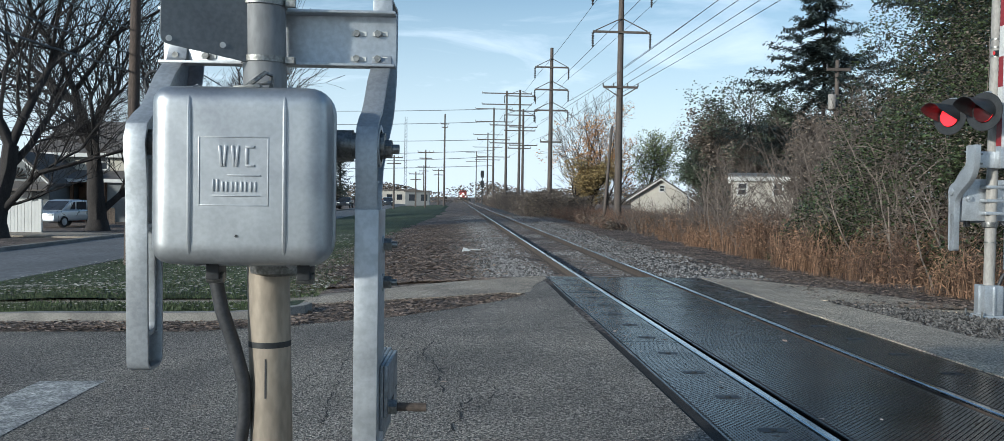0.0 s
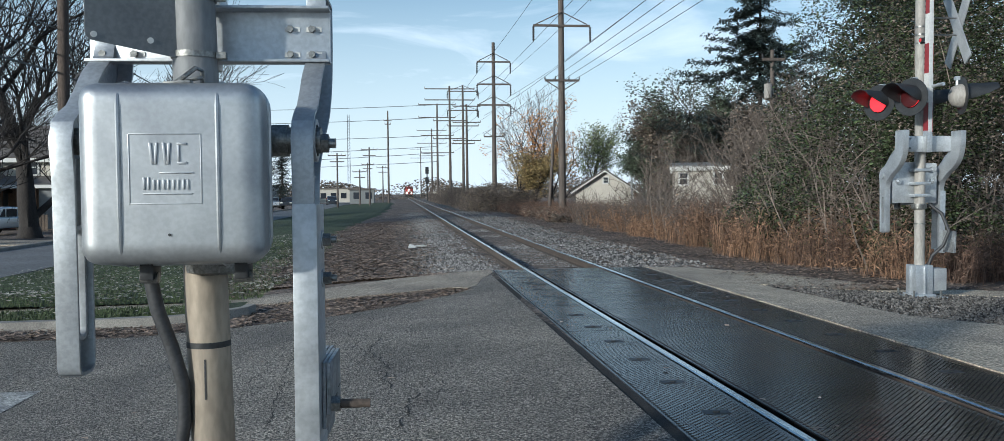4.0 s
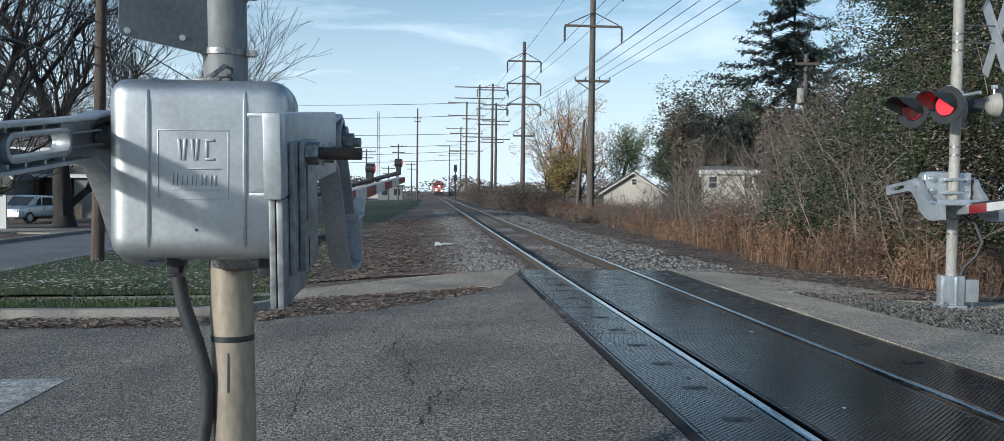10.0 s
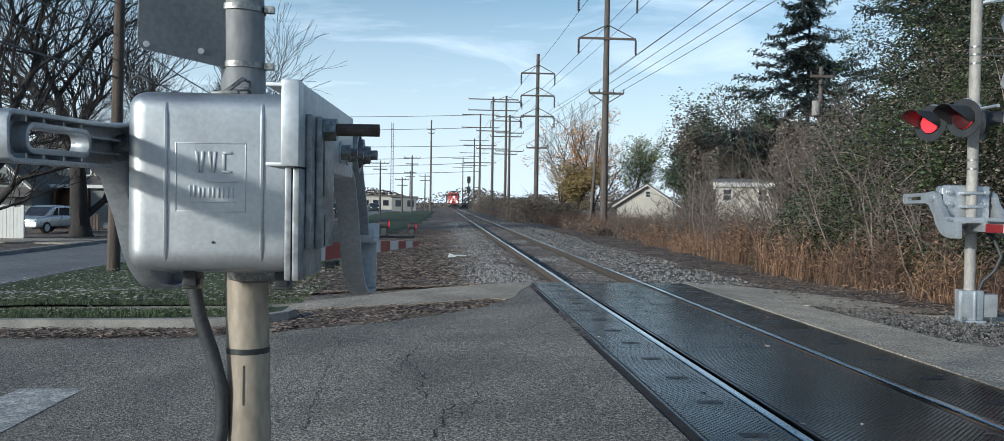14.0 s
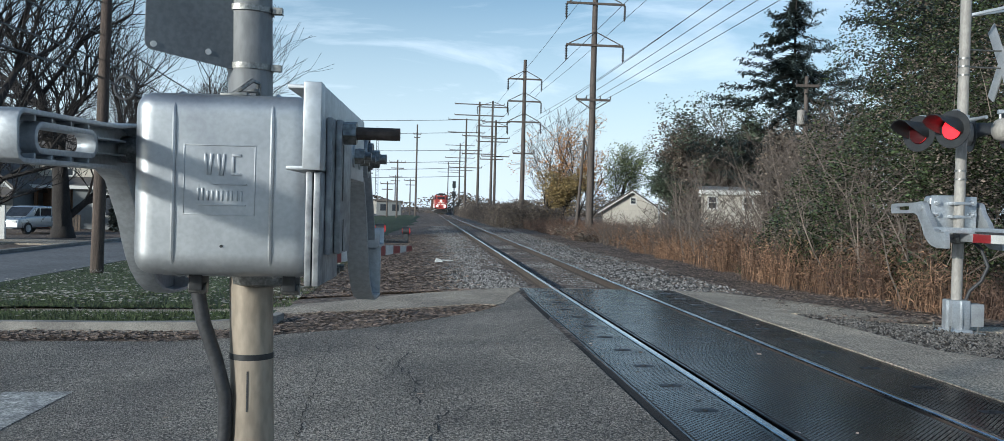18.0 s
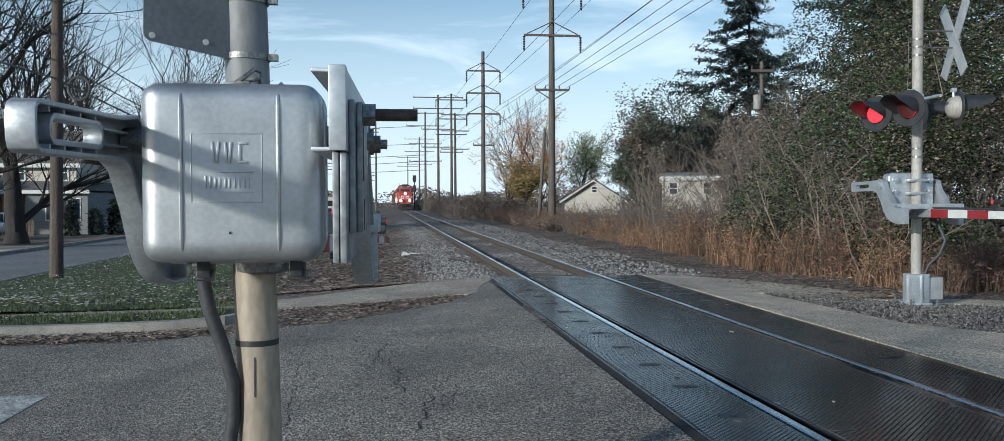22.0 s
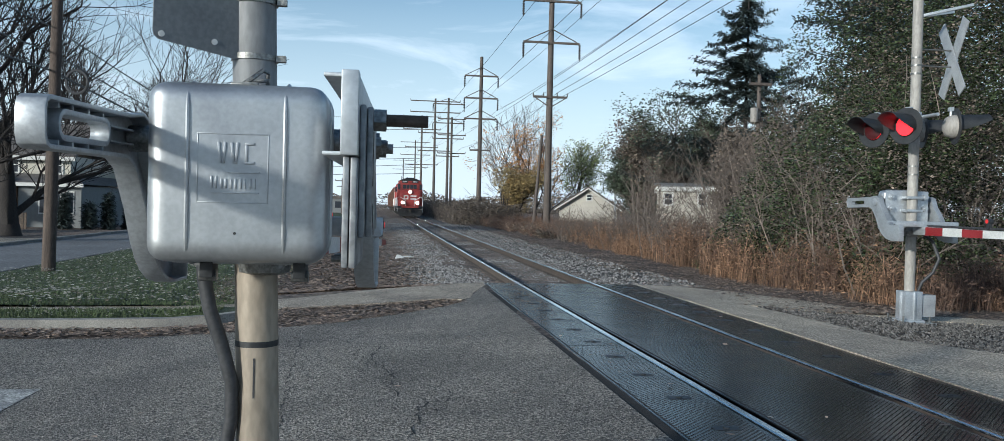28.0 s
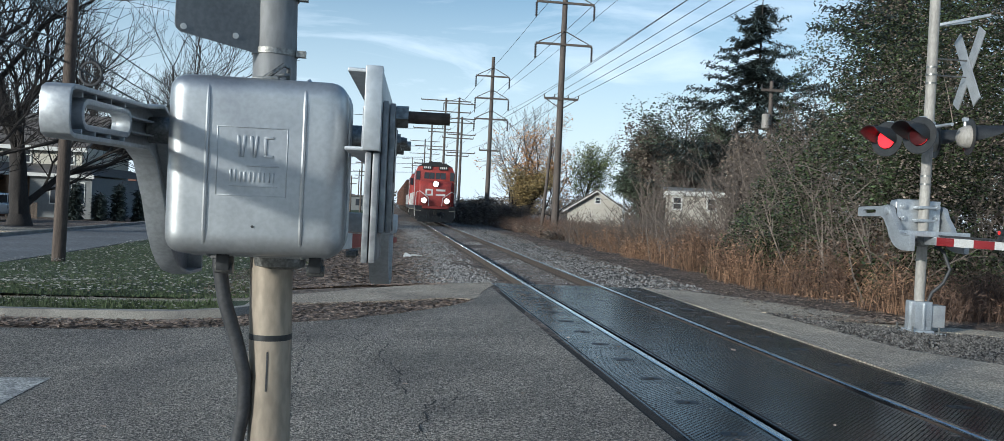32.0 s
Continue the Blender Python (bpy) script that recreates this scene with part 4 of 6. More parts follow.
for sx in (-1, 1):
    for sy in (-1, 1):
        part("anchor_bolt", Shape().cyl((sx * 0.2, sy * 0.2, 0.0), (sx * 0.2, sy * 0.2, 0.12), 0.014, n=8), STEEL_BOLT, base)
for k in range(4):
    part("pedestal_rib", Shape().box((0.125, -0.012, 0.06), (0.155, 0.012, 0.46), pose(0, 0, 0, 0, 0, 90 * k)), GALV, base, bevel=0.003)
part("base_plate", Shape().box((-0.27, -0.27, 0.0), (0.27, 0.27, 0.03)), GALV, mast2, "flat steel base plate", bevel=0.006)
part("junction_box", Shape().box((-0.35, -0.11, 0.10), (-0.14, 0.10, 0.42)), SIGN_BACK, mast2, "small pale junction box", bevel=0.01)
signal_box(mast2, COVER_AT, False)
plate = part("mounting_plate", Shape().box((-0.30, -0.098, -0.28), (0.36, -0.080, 0.29)), GALV, mast2, "grey bolted mounting plate behind the mechanism", bevel=0.006, m=pose(0.0, 0.0, 1.633))
for x in (-0.24, 0.28):
    for z in (0.035, 0.20):
        part("plate_bolt", Shape().cyl((x, -0.08, z), (x, -0.045, z), 0.045, n=16).cyl((x, -0.045, z), (x, -0.015, z), 0.024, n=6), GALV, plate, "large pale bolt", smooth=False)
for z in (-0.17, 0.0, 0.19):
    part("mast_clamp", Shape().box((-0.12, -0.08, z - 0.022), (0.12, 0.085, z + 0.022)), GALV, plate, "steel clamp round the mast", bevel=0.01)
hose = [(-0.10, 0.0, 0.38), (-0.16, 0.05, 0.6), (-0.28, 0.12, 0.75), (-0.34, 0.16, 0.95), (-0.30, 0.05, 1.2), (-0.19, -0.1, 1.34)]
part("cable_hose", Shape().tube(hose, 0.024, 10), BLACK_RUBBER, mast2, "bent dark cable hose")
# crossbuck on two stand-off rods, facing the road beyond
cb = part("crossbuck", Shape().box((-0.02, -0.10, -0.61), (0.0, 0.10, 0.61), pose(0, 0, 0, 33, 0, 0)), SIGN_BACK, mast2, "two crossed pale boards seen from behind", bevel=0.004, m=pose(-0.53, 0.0, 3.86, 0, 0, -8))
part("crossbuck_board", Shape().box((-0.045, -0.10, -0.61), (-0.025, 0.10, 0.61), pose(0, 0, 0, -33, 0, 0)), SIGN_BACK, cb, bevel=0.004)
for z in (3.74, 3.98):
    part("stand_off", Shape().cyl((0, 0, z), (-0.55, 0.0, z), 0.012, n=8), STEEL_BOLT, mast2)
for a in (-18, 18):
    part("top_bracket", Shape().box((-0.75, -0.02, -0.02), (0.0, 0.02, 0.02), pose(0, 0, 4.45, 0, 12, a)), GALV, mast2, "galvanised bracket arm", bevel=0.004)
part("lamp_crossarm", Shape().cyl((0, -0.55, 2.98), (0, 0.55, 2.98), 0.024, n=12).cyl((0, 0, 2.9), (0, 0, 3.06), 0.09, n=16), GALV, mast2, "grey lamp crossarm")
INV = FAR.inverted()
LAMP_LENSES = []


def signal_light(px, py, pz, face, lit_first):
    """A round signal head with backing disc and hood; face: heading of its front in degrees (0 = +x)."""
    m = INV @ pose(px, py, pz, 0, 0, face)
    hd = part("signal_light", Shape().lathe([(0.0, -0.16), (0.07, -0.155), (0.13, -0.12), (0.165, -0.04), (0.165, 0.0)], 22, pose(0, 0, 0, 0, 90, 0)), MAST_PALE if face < 90 or face > 270 else BLACK_PAINT, mast2, "grey signal head", m=m)
    part("backing_disc", Shape().lathe([(0.15, 0.0), (0.255, 0.0), (0.26, 0.006), (0.255, 0.012), (0.15, 0.012)], 32, pose(0, 0, 0, 0, 90, 0)), BLACK_PAINT, hd, "round black backing disc")
    vs, n = [], 16
    for x, r, a0 in ((0.0, 0.168, 25), (0.14, 0.17, 12), (0.30, 0.172, -6), (0.44, 0.174, -30)):
        for i in range(n + 1):
            a = radians(-a0 + (180 + 2 * a0) * i / n)
            vs.append((x, r * math.cos(a), r * math.sin(a)))
        for i in range(n + 1):
            a = radians(-a0 + (180 + 2 * a0) * i / n)
            vs.append((x, (r - 0.006) * math.cos(a), (r - 0.006) * math.sin(a)))
    fs, w = [], 2 * (n + 1)
    for k in range(3):
        for i in range(n):
            fs += [(k * w + i, k * w + i + 1, (k + 1) * w + i + 1, (k + 1) * w + i), (k * w + n + 1 + i, (k + 1) * w + n + 1 + i, (k + 1) * w + n + 2 + i, k * w + n + 2 + i)]
    for i in range(n):
        fs.append((3 * w + i, 3 * w + i + 1, 3 * w + n + 2 + i, 3 * w + n + 1 + i))
    part("hood", Shape().add(vs, fs), BLACK_PAINT, hd, "black visor hood")
    part("hanger", Shape().cyl((-0.06, 0, 0.12), (-0.06, 0, 0.24), 0.02, n=8).box((-0.09, -0.04, 0.22), (-0.03, 0.04, 0.27)), GALV, hd)
    # turning imitates the lamp's switching: its bright face or dark back comes front
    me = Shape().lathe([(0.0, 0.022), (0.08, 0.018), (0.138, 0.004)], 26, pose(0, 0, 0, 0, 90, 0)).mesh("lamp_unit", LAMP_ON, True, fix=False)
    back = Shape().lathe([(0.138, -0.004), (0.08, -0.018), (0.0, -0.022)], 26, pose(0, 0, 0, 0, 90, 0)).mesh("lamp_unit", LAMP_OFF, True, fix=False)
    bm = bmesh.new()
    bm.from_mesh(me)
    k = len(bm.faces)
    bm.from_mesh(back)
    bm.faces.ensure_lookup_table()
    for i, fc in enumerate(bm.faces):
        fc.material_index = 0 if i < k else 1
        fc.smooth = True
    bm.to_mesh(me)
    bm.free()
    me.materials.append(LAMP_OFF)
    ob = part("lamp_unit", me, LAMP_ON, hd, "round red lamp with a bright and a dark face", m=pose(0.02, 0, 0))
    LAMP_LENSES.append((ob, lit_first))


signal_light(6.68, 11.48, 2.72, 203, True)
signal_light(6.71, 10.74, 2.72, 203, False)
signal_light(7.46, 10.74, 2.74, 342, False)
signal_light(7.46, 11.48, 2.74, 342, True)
gate2 = crossing_gate(FAR, -1, "silver gate arm assembly with a slotted counterweight and striped blade")

# ---- overhead line poles ----
def wood_pole(name, x, y, z0, top, r, arms, label, group="", mat=None, lean=0.0):
    """A tapered pole; arms: (height, half width, brace, insulators)."""
    p = thing(name, pose(x, y, z0, 0, lean, 0), label, "utility pole", group)
    mat = mat or WOOD_GREY
    h = top - z0
    part("pole_shaft", Shape().cyl((0, 0, -0.3), (0, 0, h), r, r * 0.62, 12), mat, p)
    for z, w, brace, ins in arms:
        z -= z0
        a = part("crossarm", Shape().box((-w, -0.06 - r * 0.8, z - 0.07), (w, 0.06 - r * 0.8, z + 0.07)), mat, p, smooth=False)
        if brace:
            s = Shape()
            for q in (-1, 1):
                s.cyl((0, -r, z + brace), (q * w * 0.9, -r, z + (0.08 if brace > 0 else -0.05)), 0.035, n=6)
            part("brace", s, mat, a)
        for q in ins:
            if brace > 0:
                prof = [(0.01, z - 1.12)]
                for k in range(5, -1, -1):
                    prof += [(0.05, z - 0.2 - 0.16 * k), (0.10, z - 0.1 - 0.16 * k), (0.02, z - 0.08 - 0.16 * k)]
                part("insulator", Shape().lathe(prof, 8, pose(q * w, -r, 0)), INSULATOR, a)
            else:
                part("insulator", Shape().cyl((q * w, -r, z + 0.05), (q * w, -r, z + 0.28), 0.05, 0.03, 8), INSULATOR, a)
    return p


LINE = "overhead line poles"
wood_pole("transmission_pole", 10.4, 55.7, -0.3, 17.6, 0.26, [(12.45, 1.9, 0.9, (-1, 1)), (15.2, 1.95, 0.9, (-1, 1)), (8.85, 1.15, -0.7, (-1, -0.4, 0.4, 1))], "tall grey wooden transmission pole with braced crossarms", LINE)
wood_pole("transmission_pole", 8.33, 78.2, -0.3, 15.3, 0.24, [(13.5, 1.55, 0.8, (-1, 1)), (11.45, 1.55, 0.8, (-1, 1)), (9.55, 1.55, 0.8, (-1, 1)), (6.65, 0.95, 0, (-1, 1))], "tall grey wooden transmission pole with three braced crossarms", LINE)
for x, y, top, arms in ((8.6, 121, 16.8, [(15.9, 2.2, 0.8, (-1, 1)), (13.2, 2.2, 0.8, (-1, 1)), (11.0, 2.2, 0.0, (-1, 1)), (8.5, 1.6, 0, (-1, 1))]),
                        (6.9, 124, 17.0, [(16.6, 3.6, 0, (-1, 1)), (15.0, 3.6, 0, (-1, 0, 1)), (12.0, 2.4, 0, (-1, 1)), (9.4, 2.4, 0, (-1, 1))]),
                        (6.1, 148, 17.0, [(16.8, 3.2, 0, (-1, 1)), (14.6, 3.2, 0, (-1, 1)), (11.5, 2.8, 0, (-1, 1)), (8.5, 2.8, 0, (-1, 1))]),
                        (9.2, 122, 14.2, [(13.9, 2.0, 0, (-1, 1)), (11.6, 2.0, 0, (-1, 1)), (9.0, 2.0, 0, (-1, 1))]),
                        (7.2, 205, 17.0, [(16.5, 3.5, 0, (-1, 1)), (13.5, 3.5, 0, (-1, 1)), (10.5, 3.0, 0, (-1, 1))]),
                        (6.5, 290, 17.0, [(16.5, 3.5, 0, (-1, 1)), (13.5, 3.5, 0, (-1, 1))])):
    wood_pole("transmission_pole", x, y, -0.3, top, 0.22, arms, "distant dark wooden transmission pole with crossarms", LINE)
wood_pole("utility_pole", -9.63, 24.7, -0.6, 13.0, 0.18, [], "brown weathered wooden utility pole beside the street", LINE, WOOD_POLE, 1.0)
for x, y, top, w in ((-5.0, 131, 8.6, 1.2), (-9.6, 128, 7.6, 1.3), (-6.9, 140, 5.5, 1.1), (-3.9, 175, 7.2, 1.2), (-12.4, 110, 7.8, 1.4), (-7.5, 190, 8.4, 1.3)):
    wood_pole("utility_pole", x, y, -0.3, top, 0.16, [(top - 0.4, w, 0, (-1, 0.5, 1)), (top - 1.3, w * 0.8, 0, ())], "distant dark wooden utility pole", LINE)
wood_pole("antenna_pole", -2.4, 150, -0.3, 15.9, 0.20, [(14.2, 0.7, 0, (-1, 1)), (13.6, 0.5, 0, (-1, 1))], "tall thin distant pole with antennas", LINE)
wood_pole("utility_pole", 18.9, 42.1, -0.3, 8.7, 0.16, [(8.2, 0.6, 0, (-1, 1))], "grey wooden utility pole among the trees", LINE)
wood_pole("utility_pole", 9.2, 54.2, -0.3, 6.2, 0.12, [], "short leaning wooden pole", LINE, WOOD_GREY, 4.0)


tr = thing("pole_transformer", pose(18.62, 42.0, 6.2), "pale grey transformer can hung on a wooden pole", "transformer")
part("can", Shape().cyl((0, 0, 0), (0, 0, 0.75), 0.2, n=14), MAST_PALE, tr, bevel=0.02)
part("bushing", Shape().cyl((0, 0, 0.75), (0, 0, 0.95), 0.05, 0.03, 8), INSULATOR, tr)
part("hanger", Shape().box((0.15, -0.05, 0.2), (0.30, 0.05, 0.6)), STEEL_BOLT, tr)
post = thing("marker_post", pose(18.95, 69.5, -0.3), "thin white post standing in the brush", "post")
part("post_shaft", Shape().cyl((0, 0, 0), (0, 0, 3.7), 0.09, n=10), SIGN_BACK, post)
scrap = thing("litter_scrap", pose(0.04, 26.5, -0.24, 0, 0, 20), "crumpled white scrap with a pale stick beside the ballast", "litter")
part("crumpled_sheet", Shape().add([(-0.16, -0.1, 0.0), (0.1, -0.14, 0.02), (0.16, 0.08, 0.01), (-0.1, 0.14, 0.0), (0.03, -0.02, 0.10), (-0.08, 0.03, 0.13), (0.07, 0.02, 0.05)],
                                  [(0, 1, 4), (1, 6, 4), (1, 2, 6), (2, 3, 6), (3, 5, 6), (6, 5, 4), (3, 0, 5), (0, 4, 5)]), WHITE_SHEET, scrap, smooth=False)
part("stick", Shape().tube([(0.1, 0.0, 0.06), (0.4, -0.05, 0.05), (0.75, 0.02, 0.02)], [0.025, 0.022, 0.015], 6), WHITE_SHEET, scrap, "pale stick")

# ---- wires ----
def wire(points_pairs, r, name="overhead_wire", label="thin dark overhead wire", sag=0.02, n=10):
    for a, b in points_pairs:
        a, b = Vector(a), Vector(b)
        d = (b - a).length
        pts = [a.lerp(b, i / n) - Vector((0, 0, 4 * sag * d * (i / n) * (1 - i / n))) for i in range(n + 1)]
        tagged(part(name, Shape().tube(pts, r, 5), WIRE, smooth=False, fix=False), label, "wire", "overhead wires")


spans = []
for dx, z1, dx2, z2 in ((-1.9, 14.2, -1.55, 12.5), (1.9, 14.2, 1.55, 12.5), (-1.9, 11.4, -1.55, 10.4), (1.9, 11.4, 1.55, 10.4), (-1.15, 9.1, -0.9, 8.6), (1.15, 9.1, 0.9, 8.6), (-0.4, 9.1, -0.9, 6.9), (0.4, 9.1, 0.9, 6.9)):
    spans.append(((10.4 + dx, 55.4, z1), (8.33 + dx2, 78, z2)))
    spans.append(((10.4 + dx, 55.4, z1), (11.6 + dx, -30, z1 + 1.6)))
for dx, z in ((-1.5, 12.5), (1.5, 12.5), (-1.5, 10.4), (1.5, 10.4), (-1.5, 8.6), (1.5, 8.6)):
    spans.append(((8.33 + dx, 78, z), (8.6 + dx * 1.4, 121, z + 1.2)))
    spans.append(((8.6 + dx * 1.4, 121, z + 1.2), (7.2 + dx * 1.4, 205, z + 1.6)))
wire(spans, 0.015, sag=0.006)
wire([((-9.8, -25, 6.0), (-9.63, 24.7, 5.4)), ((-9.63, 24.7, 5.4), (-10.1, 88, 5.6)), ((-9.8, -25, 6.9), (-9.63, 24.7, 6.1)), ((-9.63, 24.7, 6.1), (-10.1, 88, 6.3)), ((-9.8, -25, 7.6), (-9.63, 24.7, 7.0)), ((-9.63, 24.7, 7.0), (-21.0, 61, 5.4))], 0.022, sag=0.012)
wire([((-9.63, 24.7, 4.9), (-10.1, 88, 5.1)), ((-9.8, -25, 5.6), (-9.63, 24.7, 4.9))], 0.03, sag=0.012)
ring = [(-9.4 + 0.30 * math.cos(a * 0.4), 26.0, 4.78 + 0.34 * math.sin(a * 0.4)) for a in range(17)]
tagged(part("cable_coil", Shape().tube(ring, 0.045, 6), WIRE), "black coil of spare cable hung under the wires", "cable coil")
wood_pole("transmission_pole", -60, 172, -0.3, 19.0, 0.24, [(z + 0.1, 2.2, 0, (-1, 1)) for z in (6.6, 9.4, 12.4, 15.4, 18.2)], "distant wooden transmission pole west of the street", LINE)
wire([((-60, 172, za), (6.1, 148, zb)) for za, zb in ((6.6, 7.0), (7.6, 8.5), (9.4, 9.6), (12.4, 11.5), (15.4, 14.6), (18.2, 16.8))], 0.045, label="distant thin wire crossing the sky", sag=0.008)

# ---- train ----
TRAIN = []
RED_LOCO = material("red locomotive paint", (0.46, 0.07, 0.055), 0.45, vary=0.2, scale=1.6, fine=25.0, bump=0.03, stain=0.25)
BLACK_LOCO = material("black locomotive paint", (0.035, 0.034, 0.034), 0.55, vary=0.3, scale=2.0, fine=25.0, bump=0.05, stain=0.2)
GRIME = material("grimy underframe", (0.06, 0.05, 0.042), 0.85, vary=0.4, scale=3.0, fine=20.0, bump=0.3)
WHITE_MARK = material("white locomotive lettering paint", (0.78, 0.77, 0.74), 0.5, vary=0.1, scale=3.0, bump=0.0)
HEADLIGHT = material("lit headlight", (1, 0.95, 0.85), 0.3, vary=0.02, bump=0.0, emit=(1.0, 0.93, 0.80), emit_strength=30.0)
WAGON_BROWN = material("brown freight paint", (0.15, 0.075, 0.05), 0.7, vary=0.3, scale=1.2, fine=18.0, bump=0.1, stain=0.3)
STEP_YELLOW = material("pale step edge", (0.62, 0.58, 0.45), 0.6, vary=0.2, scale=6.0, bump=0.0)


def locomotive(label, lights):
    lo = thing("locomotive", pose(XC, 366, 0), label, "locomotive", "train")
    nose = [(0.85, 1.28), (0.85, 2.75), (1.02, 3.05), (1.35, 3.25), (2.6, 3.25), (2.6, 1.28)]
    s = Shape()
    s.prism(nose, -1.22, 1.22, "x")
    part("nose", s, RED_LOCO, lo, "red wide nose", bevel=0.10, seg=3)
    cabp = [(-1.52, 1.3), (1.52, 1.3), (1.52, 3.9), (1.30, 4.35), (0.75, 4.62), (-0.75, 4.62), (-1.30, 4.35), (-1.52, 3.9)]
    cab = part("cab", Shape().prism(cabp, 2.3, 5.0, "y"), RED_LOCO, lo, "red cab with a sloped roof edge", bevel=0.04)
    part("cab_roof", Shape().prism([(-1.32, 4.37), (1.32, 4.37), (0.77, 4.65), (-0.77, 4.65)], 2.25, 5.05, "y"), BLACK_LOCO, cab, "black roof", smooth=False)
    for x0, x1 in ((-0.84, -0.44), (-0.40, -0.05), (0.03, 0.40), (0.44, 0.82)):
        part("windscreen", Shape().box((x0, 2.27, 3.42), (x1, 2.302, 3.90)), GLASS_DARK, cab, "dark windscreen", smooth=False)
    for x0, x1 in ((-1.46, -1.16), (1.16, 1.46)):
        part("corner_window", Shape().box((x0, 2.27, 3.30), (x1, 2.302, 3.98)), GLASS_DARK, cab, "dark corner window", smooth=False)
    for sx in (-1, 1):
        part("side_window", Shape().box((sx * 1.50 - 0.03, 3.0, 3.35), (sx * 1.50 + 0.03, 4.4, 4.0)), GLASS_DARK, cab, "dark side window", smooth=False)
        part("number_board", Shape().box((sx * 0.62 - 0.34, 2.20, 4.12), (sx * 0.62 + 0.34, 2.30, 4.42)), BLACK_LOCO, cab, "black number board", smooth=False)
        bars = Shape()
        for k in range(4):
            bars.box((sx * 0.62 - 0.26 + 0.14 * k, 2.192, 4.2), (sx * 0.62 - 0.17 + 0.14 * k, 2.2, 4.35))
        part("number_bars", bars, WHITE_MARK, cab, "plain white bars", smooth=False)
    part("hood", Shape().prism([(-0.95, 1.3), (0.95, 1.3), (0.95, 3.9), (0.75, 4.2), (-0.75, 4.2), (-0.95, 3.9)], 5.0, 18.2, "y"), BLACK_LOCO, lo, "black long engine hood", bevel=0.03)
    for k in range(4):
        part("roof_fan", Shape().cyl((0, 8 + 2.2 * k, 4.2), (0, 8 + 2.2 * k, 4.4), 0.6, n=16), BLACK_LOCO, lo)
    for k in range(9):
        for sx in (-1, 1):
            part("hood_door", Shape().box((sx * 0.955 - 0.01, 5.5 + 1.35 * k, 1.6), (sx * 0.955 + 0.01, 6.7 + 1.35 * k, 3.6)), BLACK_LOCO, lo, smooth=False)
    part("roof_horn", Shape().box((-0.5, 3.0, 4.62), (0.5, 3.5, 4.78)).cyl((-0.3, 2.5, 4.72), (-0.3, 3.3, 4.72), 0.08, 0.03, 8).cyl((-1.0, 3.2, 4.5), (-1.0, 3.2, 4.95), 0.03, n=6), BLACK_LOCO, lo, "roof equipment", smooth=False)
    part("deck", Shape().box((-1.52, 0.35, 1.05), (1.52, 18.6, 1.32)), BLACK_LOCO, lo, "black running deck", smooth=False)
    pl = Shape()
    pl.prism([(-1.5, 0.30), (1.5, 0.30), (1.5, 1.25), (-1.5, 1.25)], 0.30, 0.5, "y")
    pl.prism([(-1.35, 0.12), (1.35, 0.12), (1.2, 0.55), (-1.2, 0.55)], 0.05, 0.35, "y")
    part("pilot_plow", pl, BLACK_LOCO, lo, "black pilot and plow", smooth=False)
    part("anticlimber", Shape().box((-1.0, 0.05, 1.12), (1.0, 0.5, 1.30)), RED_LOCO, lo, smooth=False)
    part("coupler", Shape().box((-0.14, -0.35, 0.68), (0.14, 0.4, 0.98)), GRIME, lo, bevel=0.03)
    for x in (-0.6, -0.42, 0.42, 0.6):
        part("air_hose", Shape().tube([(x, 0.25, 0.9), (x * 1.05, 0.02, 0.7), (x * 1.02, 0.0, 0.4)], 0.03, 6), BLACK_RUBBER, lo)
    for sx in (-1, 1):
        for k in range(3):
            part("step", Shape().box((sx * 1.28 - 0.22, 0.36 - 0.04 * k, 0.38 + 0.28 * k), (sx * 1.28 + 0.22, 0.62, 0.41 + 0.28 * k)), STEP_YELLOW, lo, "pale step edge", smooth=False)
        rail = [(sx * 1.5, 0.4, 0.5), (sx * 1.5, 0.38, 1.3), (sx * 1.46, 0.38, 2.3), (sx * 1.2, 0.45, 2.42)]
        part("handrail", Shape().tube(rail, 0.028, 6), WHITE_MARK, lo, "white front handrail")
        part("handrail", Shape().tube([(sx * 1.2, 0.45, 2.42), (sx * 0.55, 0.5, 1.95), (sx * 0.5, 0.5, 1.3)], 0.028, 6), WHITE_MARK, lo, "white front handrail")
        side = Shape().tube([(sx * 1.5, 5.1, 2.35), (sx * 1.5, 18.3, 2.35)], 0.024, 6)
        for k in range(8):
            side.cyl((sx * 1.5, 5.2 + 1.85 * k, 1.3), (sx * 1.5, 5.2 + 1.85 * k, 2.35), 0.022, n=6)
        part("side_handrail", side, WHITE_MARK, lo, "pale side handrail")
        part("cab_grab_rail", Shape().tube([(sx * 1.55, 2.35, 1.5), (sx * 1.55, 2.35, 3.2)], 0.022, 6), WHITE_MARK, lo)
    # plain white mark shapes on the nose
    mk = Shape()
    for x0, x1, z0, z1 in ((-0.76, -0.20, 2.48, 2.6), (-0.76, -0.20, 2.1, 2.22), (-0.76, -0.64, 2.22, 2.48), (-0.32, -0.20, 2.22, 2.48), (0.05, 0.75, 2.1, 2.25), (0.05, 0.75, 2.45, 2.6)):
        mk.box((x0, 0.835, z0), (x1, 0.86, z1))
    part("nose_mark", mk, WHITE_MARK, lo, "plain white mark on the nose", smooth=False)
    if lights:
        for x, z, r in ((0.0, 3.0, 0.18), (-0.86, 1.72, 0.18), (0.86, 1.72, 0.18)):
            y = 0.80 if z > 2 else 0.42
            part("headlight_housing", Shape().cyl((x, y - 0.06, z), (x, y + 0.3, z), r + 0.06, n=18), BLACK_LOCO, lo)
